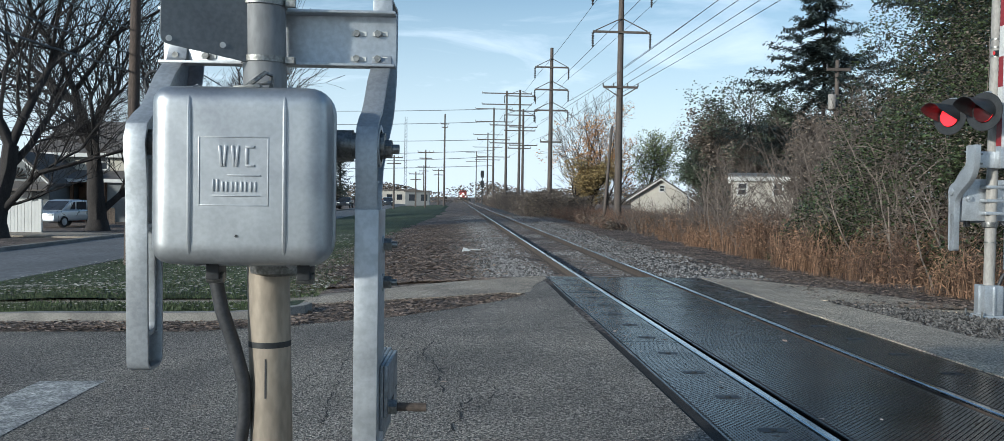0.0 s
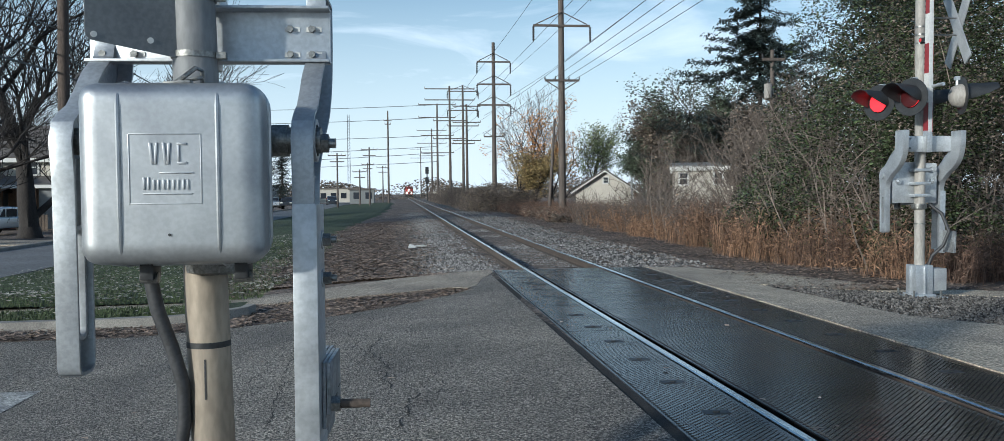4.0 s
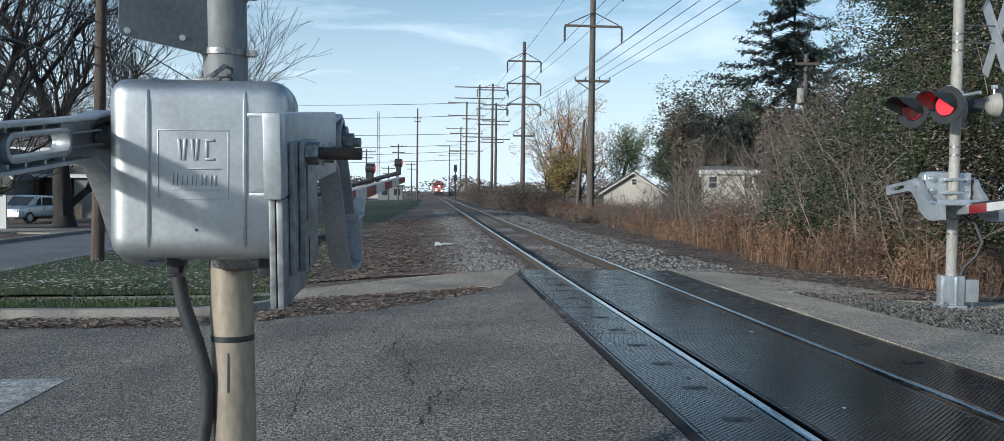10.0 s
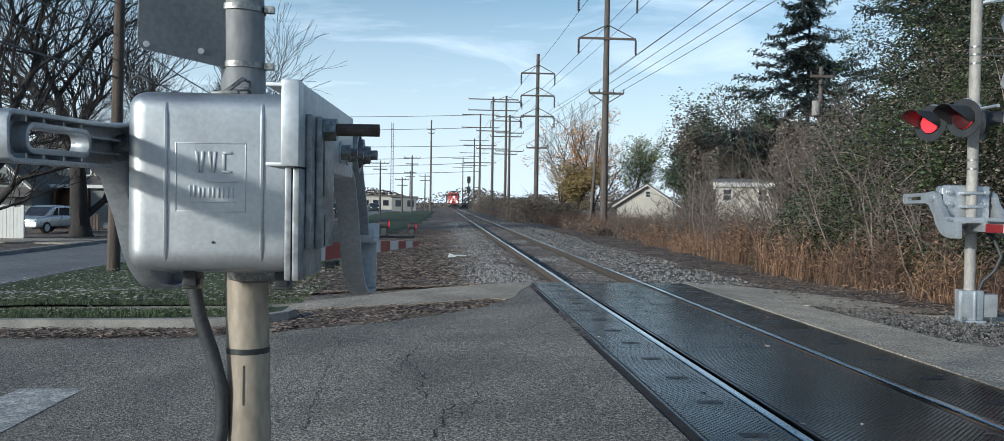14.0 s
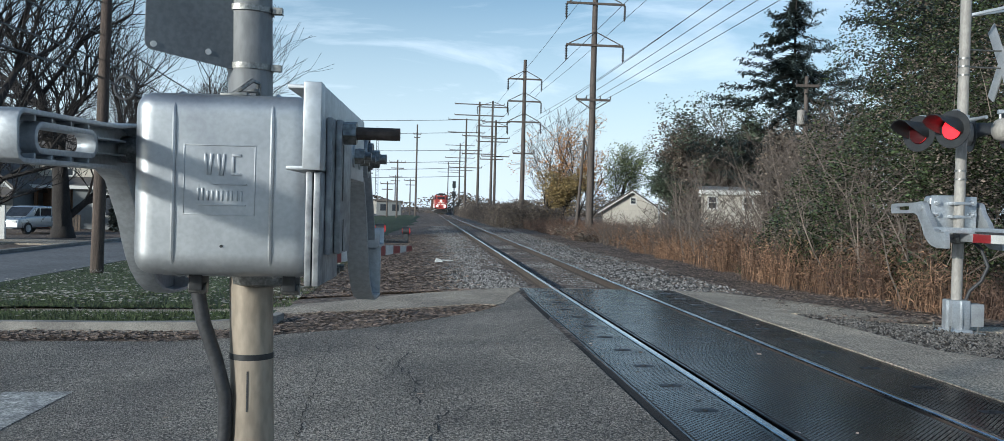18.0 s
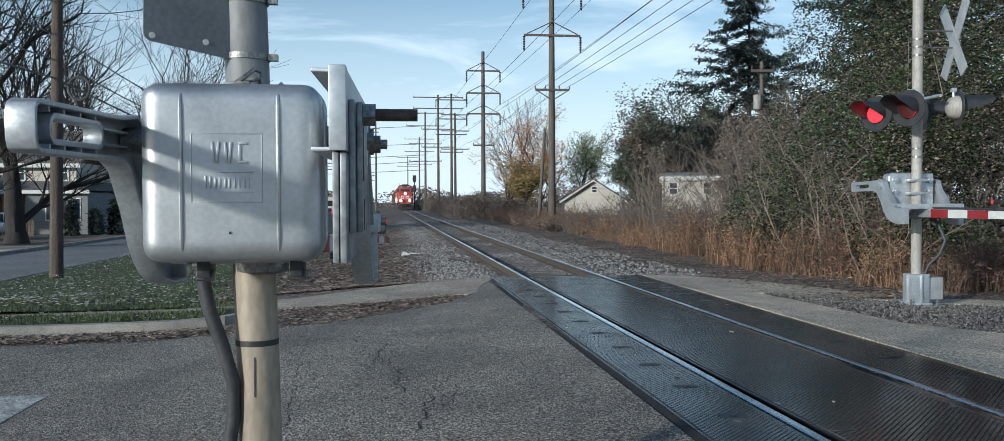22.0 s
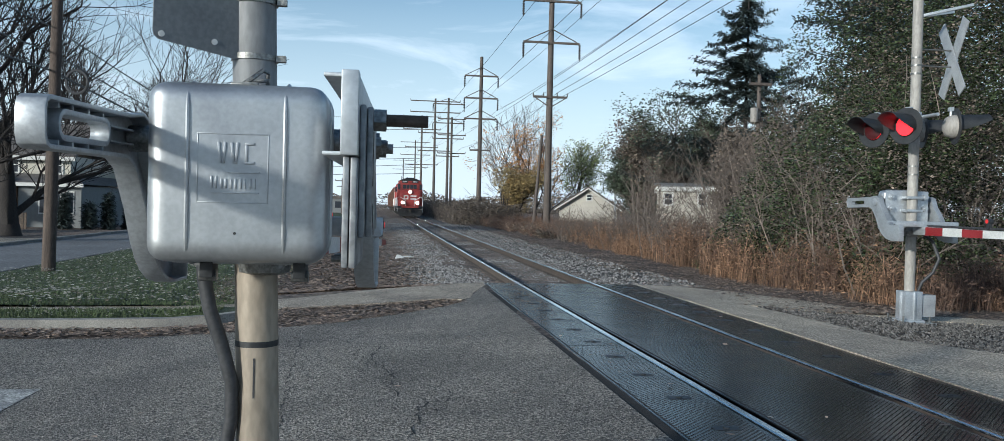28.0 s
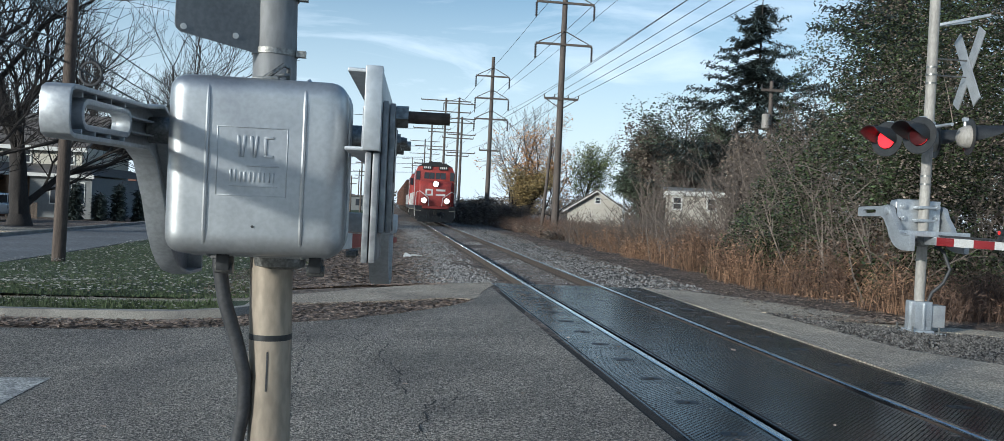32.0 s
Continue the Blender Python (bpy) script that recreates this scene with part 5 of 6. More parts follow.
            part("headlight", Shape().cyl((x, y - 0.08, z), (x, y - 0.062, z), r, n=18), HEADLIGHT, lo, "glaring white headlight")
    for yc in (3.4, 15.2):
        part("truck", Shape().box((-1.15, yc - 1.9, 0.45), (1.15, yc + 1.9, 0.95)), GRIME, lo, smooth=False)
        for dy in (-1.35, 1.35):
            for sx in (-1, 1):
                part("wheel", Shape().cyl((sx * 0.69, yc + dy, 0.502), (sx * 0.82, yc + dy, 0.502), 0.50, n=20), GRIME, lo)
    part("fuel_tank", Shape().box((-1.2, 6.4, 0.35), (1.2, 12.2, 1.06)), BLACK_LOCO, lo, bevel=0.1)
    return lo


loco = locomotive("red and black diesel locomotive with bright headlights", True)
TRAIN.append((loco, 0.0))
loco2 = locomotive("second black and red diesel locomotive behind the first", False)
TRAIN.append((loco2, 19.4))


def wagon(label, mat, h):
    w = thing("freight_wagon", pose(XC, 420, 0), label, "freight wagon", "train")
    part("body", Shape().box((-1.48, 0.4, 1.1), (1.48, 16.6, h)), mat, w, bevel=0.05)
    for k in range(14):
        for sx in (-1, 1):
            part("side_post", Shape().box((sx * 1.49 - 0.03, 0.8 + 1.15 * k, 1.1), (sx * 1.49 + 0.03, 0.92 + 1.15 * k, h - 0.1)), mat, w, smooth=False)
    part("underframe", Shape().box((-0.5, -0.2, 0.85), (0.5, 17.2, 1.1)), GRIME, w, smooth=False)
    for yc in (2.4, 14.6):
        part("bogie", Shape().box((-1.05, yc - 1.3, 0.4), (1.05, yc + 1.3, 0.85)), GRIME, w, smooth=False)
        for dy in (-0.88, 0.88):
            for sx in (-1, 1):
                part("wheel", Shape().cyl((sx * 0.69, yc + dy, 0.422), (sx * 0.82, yc + dy, 0.422), 0.42, n=16), GRIME, w)
    return w


proto = None
for i in range(7):
    if proto is None:
        proto = wagon("tall dark brown freight wagon in the train", WAGON_BROWN, 4.3)
        w = proto
    else:
        w = copy_thing(proto, pose(XC, 420, 0))
    TRAIN.append((w, 38.9 + 17.4 * i))

# ---- plants ----
BARK = material("grey-brown bark", (0.034, 0.029, 0.027), 0.9, vary=0.35, scale=3.0, fine=18.0, bump=0.6, stretch=(2, 2, 0.5))
TWIG = material("thin bare twig", (0.105, 0.086, 0.074), 0.9, vary=0.3, scale=2.0, fine=12.0, bump=0.0, island=0.35)
TWIG_RED = material("reddish brush stem", (0.13, 0.082, 0.06), 0.9, vary=0.35, scale=1.0, fine=12.0, bump=0.0, island=0.5)
REED = material("dry reed", (0.205, 0.122, 0.075), 0.8, vary=0.45, scale=0.7, fine=6.0, bump=0.0, island=0.7)
IVY = material("small olive leaf", (0.066, 0.086, 0.042), 0.24, spec=0.7, vary=0.5, scale=0.9, fine=5.0, bump=0.0, island=0.8)
TWIG_PALE = material("pale tan twig", (0.145, 0.118, 0.10), 0.9, vary=0.3, scale=2.0, fine=12.0, bump=0.0, island=0.5)
EVERGREEN = material("dark evergreen leaf", (0.10, 0.125, 0.085), 0.5, vary=0.4, scale=0.6, fine=4.0, bump=0.0, island=0.6)
SPRUCE = material("spruce needle spray", (0.048, 0.066, 0.062), 0.7, vary=0.35, scale=0.8, fine=6.0, bump=0.0, island=0.5)
AUTUMN = material("orange autumn leaf", (0.50, 0.24, 0.08), 0.7, vary=0.3, scale=0.5, fine=4.0, bump=0.0, island=0.5)
OCHRE = material("yellow-brown leaf", (0.36, 0.265, 0.115), 0.7, vary=0.3, scale=0.5, fine=4.0, bump=0.0, island=0.5)
GREENY = material("yellow-green leaf", (0.22, 0.25, 0.10), 0.7, vary=0.3, scale=0.5, fine=4.0, bump=0.0, island=0.5)
GREY_LEAF = material("faded grey-brown leaf", (0.165, 0.133, 0.106), 0.8, vary=0.35, scale=0.6, fine=5.0, bump=0.0, island=0.6)


def grow(g, s_big, s_thin, p, d, length, r, depth, spread, droop, tips, sides=6, ratio=0.78, kids=(2, 3)):
    """One limb and, at its end and along it, the next ones."""
    pts, rs = [p.copy()], [r]
    n = 4 if depth > 1 else 2
    q, dd = p.copy(), d.copy()
    for i in range(n):
        dd = (dd + Vector((g.uniform(-1, 1), g.uniform(-1, 1), g.uniform(-0.6, 0.8) - droop)) * 0.16).normalized()
        if q.z < 4.2:
            dd = Vector((dd.x, dd.y, max(dd.z, 0.3))).normalized()      # low limbs rise
        q = q + dd * (length / n)
        pts.append(q.copy())
        rs.append(max(0.014, r * (1 - 0.28 * (i + 1) / n)))
    (s_big if r > 0.035 else s_thin).tube(pts, rs, sides if r > 0.12 else (5 if r > 0.035 else 3), caps=False)
    if depth == 0:
        tips.append((q, dd))
        return
    count = g.randint(*kids)
    for k in range(count + (2 if depth > 1 else 1)):
        end = k < count
        base = pts[-1] if end else pts[g.randint(1, n - 1)]
        a = g.uniform(0, 6.28)
        u = dd.orthogonal().normalized()
        w = dd.cross(u)
        sp = spread * (g.uniform(0.55, 1.1) if end else g.uniform(0.9, 1.5))
        nd = (dd + (u * math.cos(a) + w * math.sin(a)) * sp + Vector((0, 0, 0.10 - droop))).normalized()
        grow(g, s_big, s_thin, base, nd, length * g.uniform(ratio - 0.12, ratio + 0.1) * (1 if end else 0.8), rs[-1] * (g.uniform(0.62, 0.86) if end else 0.55), depth - 1, spread, droop, tips, sides, ratio, kids)


def bare_tree(x, y, z, height, r, seed, label, depth=5, spread=0.55, droop=0.0, leaf=None, leaves=0, leaf_size=0.09, kids=(2, 3), twig=None, first=0.30, ratio=0.78):
    g = random.Random(seed)
    t = thing("tree", pose(x, y, z), label, "tree", "trees")
    big, thin, tips = Shape(), Shape(), []
    grow(g, big, thin, Vector((0, 0, -0.2)), Vector((g.uniform(-0.05, 0.05), g.uniform(-0.05, 0.05), 1)), height * first, r, depth, spread, droop, tips, 9, ratio, kids)
    big.lathe([(r * 1.5, -0.25), (r * 1.2, 0.15), (r * 1.0, 0.6)], 10)
    part("trunk", big, BARK, t, "grey-brown trunk and limbs", fix=False)
    part("twig_tangle", thin, twig or TWIG, t, "fine bare twigs", smooth=False, fix=False)["kind"] = "stuff"
    if leaf:
        part("crown", leaf_cloud(g, [tips[g.randrange(len(tips))][0] + Vector((g.gauss(0, 0.26), g.gauss(0, 0.26), g.gauss(0, 0.24))) for _ in range(leaves)], leaf_size), leaf, t, "thin crown of small leaves", smooth=False, fix=False)["kind"] = "stuff"
    return t


def leaf_cloud(g, spots, size, flat=0.0):
    s = Shape()
    for p in spots:
        a, b = g.uniform(0, 6.28), g.uniform(-1.2, 1.2)
        u = Vector((math.cos(a), math.sin(a), g.uniform(-0.5, 0.5) * (1 - flat)))
        w = Vector((-math.sin(a) * math.cos(b), math.cos(a) * math.cos(b), math.sin(b) * (1 - flat)))
        k = size * g.uniform(0.6, 1.3)
        u, w = u * k, w * (k * 0.62)
        o = len(s.v)
        s.v += [tuple(p - u), tuple(p + w), tuple(p + u), tuple(p - w)]
        s.f.append((o, o + 1, o + 2, o + 3))
    return s


def noisy(g, x, y, z, f, seed):
    return noise.noise(Vector((x * f + seed, y * f, z * f)))


def shrub_mass(name, x0, x1, y0, y1, hfun, leaf, count, size, seed, label, stems, stem_mat, hollow=0.35, reach=(0.55, 1.12)):
    """A broken hedge-like mass: leaves in clumps with gaps, over upright stems."""
    g = random.Random(seed)
    t = thing(name, pose(0, 0, 0), label, "shrub", "brush by the railway")
    spots = []
    tries = 0
    while len(spots) < count and tries < count * 12:
        tries += 1
        x, y = g.uniform(x0, x1), y0 + (y1 - y0) * g.random() ** 1.7
        top = hfun(x, y)
        z = top * (1 - g.random() * 0.98)
        if noisy(g, x, y, z, 0.9, seed) + 0.6 * noisy(g, x, y, z, 2.6, seed + 9) < hollow - 0.45:
            continue
        spots.append(Vector((x + g.gauss(0, 0.05), y + g.gauss(0, 0.05), z - 0.25)))
    if leaf:
        part("foliage", leaf_cloud(g, spots, size), leaf, t, "", smooth=False, fix=False)["kind"] = "stuff"
    s = Shape()
    for i in range(stems):
        x, y = g.uniform(x0, x1), g.uniform(y0, y1)
        top = min(5.0, hfun(x, y)) * g.uniform(*reach)
        p = Vector((x, y, -0.3))
        d = Vector((g.gauss(0, 0.28), g.gauss(0, 0.28), 1)).normalized()
        pts, rs = [p], [g.uniform(0.012, 0.03)]
        for k in range(5):
            d = (d + Vector((g.gauss(0, 0.14), g.gauss(0, 0.14), -0.03))).normalized()
            pts.append(pts[-1] + d * (top / 5))
            rs.append(rs[0] * (1 - 0.16 * (k + 1)))
        s.tube(pts, rs, 3, caps=False)
        for k in range(7):
            b = pts[g.randint(2, 5)]
            e = Vector((g.gauss(0, 0.6), g.gauss(0, 0.6), g.uniform(0.1, 0.9))).normalized() * g.uniform(0.3, 1.1)
            mid = b + e * 0.5 + Vector((0, 0, 0.06))
            s.tube([b, mid, b + e], [0.010, 0.007, 0.004], 3, caps=False)
    part("stem_tangle", s, stem_mat, t, "tangled bare stems", smooth=False, fix=False)["kind"] = "stuff"
    return t


def reeds(x0, x1, y0, y1, edge, n, h, seed, label, mat):
    """Dry stalks growing in leaning clumps with gaps between them."""
    g = random.Random(seed)
    s = Shape()
    k = 0
    while k < n:
        yc = y0 + (y1 - y0) * g.random() ** 1.5
        xc = edge(yc) + x0 + (x1 - x0) * g.random() ** 1.3 + 0.7 * noise.noise(Vector((yc * 0.4, seed, 0)))
        if noise.noise(Vector((xc * 0.7, yc * 0.5, seed))) < -0.04:
            continue
        clump_h = h * g.uniform(0.35, 1.2) * (0.8 + 0.6 * noise.noise(Vector((xc * 0.35, yc * 0.3, 4.0))))
        la, ll = g.uniform(0, 6.28), g.uniform(0.0, 0.55)
        for q in range(g.randint(14, 40)):
            k += 1
            x, y = xc + g.gauss(0, 0.13), yc + g.gauss(0, 0.16)
            hh = clump_h * g.uniform(0.5, 1.15)
            a = g.uniform(0, 6.28)
            lean = g.uniform(0.0, 0.35)
            dx, dy = (math.cos(a) * lean + math.cos(la) * ll) * hh, (math.sin(a) * lean + math.sin(la) * ll) * hh
            b = g.uniform(0, 6.28)
            wd = g.uniform(0.002, 0.0055)
            wx, wy = math.cos(b) * wd, math.sin(b) * wd
            z0 = -0.28
            o = len(s.v)
            s.v += [(x - wx, y - wy, z0), (x + wx, y + wy, z0), (x + dx * 0.35 + wx, y + dy * 0.35 + wy, z0 + hh * 0.6), (x + dx * 0.35 - wx, y + dy * 0.35 - wy, z0 + hh * 0.6), (x + dx * 1.1, y + dy * 1.1, z0 + hh)]
            s.f += [(o, o + 1, o + 2, o + 3), (o + 3, o + 2, o + 4)]
            for q2 in range(g.randint(0, 3)):
                # side leaf or seed spray
                u = g.uniform(0.45, 1.0)
                p = Vector((x + dx * u, y + dy * u, z0 + hh * u * 0.97))
                b = g.uniform(0, 6.28)
                o = len(s.v)
                e = Vector((math.cos(b) * 0.10, math.sin(b) * 0.10, g.uniform(-0.04, 0.10)))
                s.v += [tuple(p), tuple(p + e * 0.5 + Vector((0, 0, 0.012))), tuple(p + e), tuple(p + e * 0.5 - Vector((0, 0, 0.012)))]
                s.f.append((o, o + 1, o + 2, o + 3))
    return tagged(part("dry_reeds", s, mat, smooth=False, fix=False), label, "dry grass", "brush by the railway", "stuff")


def brush_edge(y):
    return lerp_table([(12.3, 9.0), (14, 8.0), (17, 7.8), (25, 8.3), (40, 8.8), (70, 8.4), (120, 7.2)], y)


# right side, nearest to farthest
reeds(0, 4.2, 12.2, 36, brush_edge, 11000, 1.3, 11, "tall tan dry reeds and weeds along the ballast", REED)
reeds(0, 4.5, 30, 90, brush_edge, 9000, 1.25, 12, "brown dry weeds further along the track", REED)
reeds(0.5, 3.6, 13, 34, lambda y: brush_edge(y) - 0.1, 9000, 1.55, 13, "reddish bare weed stalks", TWIG_RED)
ivy_h = lambda x, y: max(0.6, min(9.6, 3.4 + 2.2 * (x - 9.1 - 0.16 * max(0.0, y - 17.0)) + 1.6 * noise.noise(Vector((x * 0.45, y * 0.45, 2.0)))))
shrub_mass("ivy_thicket", 8.8, 18.0, 15.0, 25.0, ivy_h, IVY, 165000, 0.039, 21, "dense olive-green thicket of small glossy leaves", 170, TWIG_PALE, 0.42, (0.4, 1.0))
shrub_mass("brown_thicket", 9.0, 18.0, 14.8, 24.0, lambda x, y: ivy_h(x, y) * 1.02, GREY_LEAF, 70000, 0.032, 26, "grey-brown leaves and twigs over the thicket", 130, TWIG_PALE, 0.40, (0.5, 1.1))


def open_view(x, y):
    """Low gaps in the bushes before the two pale houses."""
    q = (x + 0.45) / (y + 0.33)
    return 0.0 if 0.332 < q < 0.402 or q < 0.296 else 1.0


thk = lambda x, y: 1.15 + open_view(x, y) * 3.9 * min(1.0, max(0.0, (x - 0.265 * y) / 2.2)) + 1.0 * noise.noise(Vector((x * 0.4, y * 0.25, 7.0)))
shrub_mass("bare_thicket", 8.6, 19.0, 25.0, 46.0, thk, GREY_LEAF, 9000, 0.055, 22, "grey-brown thicket of mostly bare bushes", 850, TWIG, 0.42)
thk2 = lambda x, y: 0.65 + 3.4 * min(1.0, max(0.0, (x - 0.28 * y) / 3.0)) + 0.4 * noise.noise(Vector((x * 0.4, y * 0.2, 3.0)))
shrub_mass("bare_thicket", 8.0, 14.6, 46.0, 74.0, thk2, GREY_LEAF, 16000, 0.06, 23, "grey-brown thicket beside the overhead line", 700, TWIG_RED, 0.30)
thk3 = lambda x, y: 2.0 + 1.2 * noise.noise(Vector((x * 0.3, y * 0.1, 5.0)))
shrub_mass("low_brush", 5.6, 12.0, 74.0, 190.0, thk3, GREY_LEAF, 30000, 0.085, 24, "low dull brown brush along the distant track", 1500, TWIG, 0.25)
for i, (x, y, h, sd) in enumerate(((15.2, 23.5, 8.5, 41), (18.5, 27.0, 9.0, 42), (15.2, 30.0, 6.5, 43), (17.8, 36.0, 6.8, 44), (14.9, 34.0, 4.8, 45), (20.5, 21.0, 9.0, 47), (17.0, 19.0, 8.6, 48), (19.0, 43.0, 8.0, 61), (17.4, 41.0, 5.2, 62), (20.0, 41.0, 9.0, 63), (18.6, 54.5, 7.4, 64), (19.8, 55.5, 8.2, 65))):
    bare_tree(x, y, -0.3, h, 0.13, sd, "bare many-stemmed grey tree in the thicket", 5, 0.6, 0.0, GREY_LEAF, 900, 0.06, (2, 3), None, 0.26, 0.76)
for x, y, h, sd, leaf, n, lab in ((15.0, 84, 12.5, 51, AUTUMN, 3600, "autumn tree with thin orange leaves"), (12.6, 82, 8.0, 52, OCHRE, 4200, "yellow-brown leafy shrub tree"), (11.8, 88, 7.6, 53, OCHRE, 3600, "yellow-brown leafy shrub tree"),
                                  (13.8, 95, 16.0, 54, None, 0, "tall bare tree behind the autumn leaves"), (20.6, 90, 11.5, 55, GREENY, 4200, "small tree with yellow-green leaves"), (17.0, 92, 13.0, 56, None, 0, "bare grey tree behind brush"),
                                  (22.0, 70, 11.0, 57, IVY, 6000, "tree with dark green leaves"), (25.0, 70, 11.5, 58, IVY, 6000, "tree with dark green leaves"), (28.0, 60, 12.0, 59, GREY_LEAF, 4000, "tree with dull brown leaves"), (19.5, 45, 8.5, 60, GREY_LEAF, 4500, "tree with dull brown leaves"), (19.6, 62, 9.6, 66, EVERGREEN, 9000, "dense tree with dark green leaves"), (18.6, 63, 8.6, 69, EVERGREEN, 8000, "dense tree with dark green leaves"), (20.6, 56, 12.0, 70, EVERGREEN, 9000, "dense tree with dark green leaves"), (21.0, 66, 7.6, 67, GREENY, 4000, "small tree with yellow-green leaves"), (18.6, 57, 11.5, 68, GREY_LEAF, 8000, "tree with dull brown leaves")):
    bare_tree(x, y, -0.3, h, 0.16, sd, lab, 4, 0.62, 0.0, leaf, int(n * 1.8), 0.095, (2, 4), None, 0.26, 0.78)


def conifer(x, y, z, h, rad, seed, label, step=0.34, dense=1.0, low=0.06, power=0.62):
    g = random.Random(seed)
    t = thing("conifer", pose(x, y, z), label, "tree", "conifers")
    part("trunk", Shape().cyl((0, 0, -0.2), (0, 0, h), 0.22, 0.03, 8), BARK, t, fix=False)
    s, limbs = Shape(), Shape()
    zz = h * low
    while zz < h - 0.25:
        f = 1 - zz / h
        reach = rad * (f ** power) * g.uniform(0.72, 1.15)
        for k in range(g.randint(5, 8)):
            a = g.uniform(0, 6.28)
            L = reach * g.uniform(0.6, 1.12)
            up = 0.30 * f - 0.05 + g.uniform(-0.1, 0.1)
            ca, sa = math.cos(a), math.sin(a)
            tip = Vector((ca * L, sa * L, zz - L * 0.12 + up + g.gauss(0, 0.25)))
            mid = Vector((ca * L * 0.5, sa * L * 0.5, zz - L * 0.2))
            limbs.tube([Vector((0, 0, zz)), mid, tip], [0.035, 0.025, 0.008], 3, caps=False)
            m = int(L * 17 * dense) + 4
            for i in range(m):
                u = (i + g.random()) / m
                p = (mid * (2 * u) if u < 0.5 else mid.lerp(tip, 2 * u - 1)) + Vector((0, 0, zz * (1 - 2 * u) if u < 0.5 else 0))
                w = 0.30 * (1.15 - u) + 0.08
                b = a + g.choice((-1, 1)) * g.uniform(0.4, 1.3)
                p = p + Vector((g.gauss(0, 0.12), g.gauss(0, 0.12), g.gauss(0, 0.09)))
                e = Vector((math.cos(b) * w, math.sin(b) * w, g.uniform(-0.20, 0.12)))
                o = len(s.v)
                n = Vector((-math.sin(b), math.cos(b), 0.5)) * (0.028 + 0.03 * g.random())
                s.v += [tuple(p - n), tuple(p + n), tuple(p + e + n * 0.3), tuple(p + e - n * 0.3)]
                s.f.append((o, o + 1, o + 2, o + 3))
        zz += step * g.uniform(0.7, 1.3)
    part("limb_tangle", limbs, BARK, t, "", fix=False)["kind"] = "stuff"
    part("needles", s, SPRUCE, t, "dark green drooping needle sprays", smooth=False, fix=False)["kind"] = "stuff"
    return t


conifer(21.6, 49.8, -0.3, 15.3, 8.0, 71, "tall dark green spruce with drooping branches", 0.62, 4.2, 0.06, 0.50)
conifer(24.5, 36.0, -0.3, 17.0, 5.5, 72, "large dark conifer behind the thicket", 0.45, 1.3, 0.2)
conifer(17.6, 28.5, -0.3, 16.0, 4.8, 73, "large dark conifer behind the thicket", 0.34, 1.9, 0.2, 0.4)
conifer(22.5, 26.5, -0.3, 16.0, 5.0, 75, "large dark conifer behind the thicket", 0.40, 1.5, 0.2, 0.4)
conifer(23.0, 62.0, -0.3, 8.5, 2.6, 74, "dark green conifer behind the brush", 0.4)

# left side
bare_tree(-19.8, 47.3, -0.66, 22.0, 0.52, 81, "large bare street tree with spreading limbs", 5, 0.66, 0.0, None, 0, 0.1, (2, 3), BARK, 0.19, 0.86)
bare_tree(-20.6, 38.5, -0.66, 22.0, 0.46, 82, "large bare street tree with spreading limbs", 5, 0.66, 0.0, None, 0, 0.1, (2, 3), BARK, 0.20, 0.86)
bare_tree(-18.4, 76.0, -0.66, 24.0, 0.34, 83, "bare street tree further along", 5, 0.58, 0.0, None, 0, 0.1, (2, 3), BARK, 0.22, 0.84)
bare_tree(-20.5, 98.0, -0.66, 23.0, 0.36, 84, "bare tree further along the street", 5, 0.6, 0.0, None, 0, 0.1, (2, 3), BARK, 0.2, 0.84)
bare_tree(-27.5, 80.0, -0.66, 24.0, 0.36, 85, "bare tree between the houses", 5, 0.6, 0.0, None, 0, 0.1, (2, 3), BARK, 0.2, 0.84)
conifer(-16.5, 120.0, -0.3, 9.5, 2.6, 86, "dark conifer beside the street", 0.45)
for i, (x, y, h) in enumerate(((-20.6, 57.6, 2.6), (-19.3, 58.2, 1.9), (-18.3, 58.8, 2.5), (-17.2, 59.6, 2.3))):
    conifer(x, y, -0.66, h, 0.42, 90 + i, "small dark clipped conifer by the house", 0.12, 3.0, 0.02)

# ---- houses ----
SIDING = material("cream siding", (0.54, 0.51, 0.44), 0.8, vary=0.08, scale=1.0, fine=8.0, bump=0.1)
SIDING_GREY = material("pale grey siding", (0.19, 0.20, 0.205), 0.8, vary=0.08, scale=1.0, fine=8.0, bump=0.1)
SIDING_WHITE = material("white siding", (0.50, 0.465, 0.41), 0.8, vary=0.08, scale=1.0, fine=8.0, bump=0.1)
ROOFING = material("grey-brown shingles", (0.135, 0.12, 0.11), 0.9, vary=0.25, scale=2.0, fine=14.0, bump=0.3)
TRIM = material("white trim", (0.60, 0.60, 0.58), 0.6, vary=0.06, scale=2.0, bump=0.0)
BRICK_WALL = material("dark red brick", (0.20, 0.095, 0.07), 0.9, vary=0.3, scale=3.0, fine=18.0, bump=0.3)
PORCH_WOOD = material("orange-brown wood", (0.20, 0.12, 0.075), 0.7, vary=0.2, scale=2.0, fine=14.0, bump=0.1)
SILVER = material("silver car paint", (0.48, 0.51, 0.55), 0.3, 0.6, vary=0.06, scale=2.0, fine=30.0, bump=0.0, coat=0.6)
TYRE = material("black tyre", (0.03, 0.03, 0.03), 0.8, vary=0.2, scale=10.0, bump=0.1)


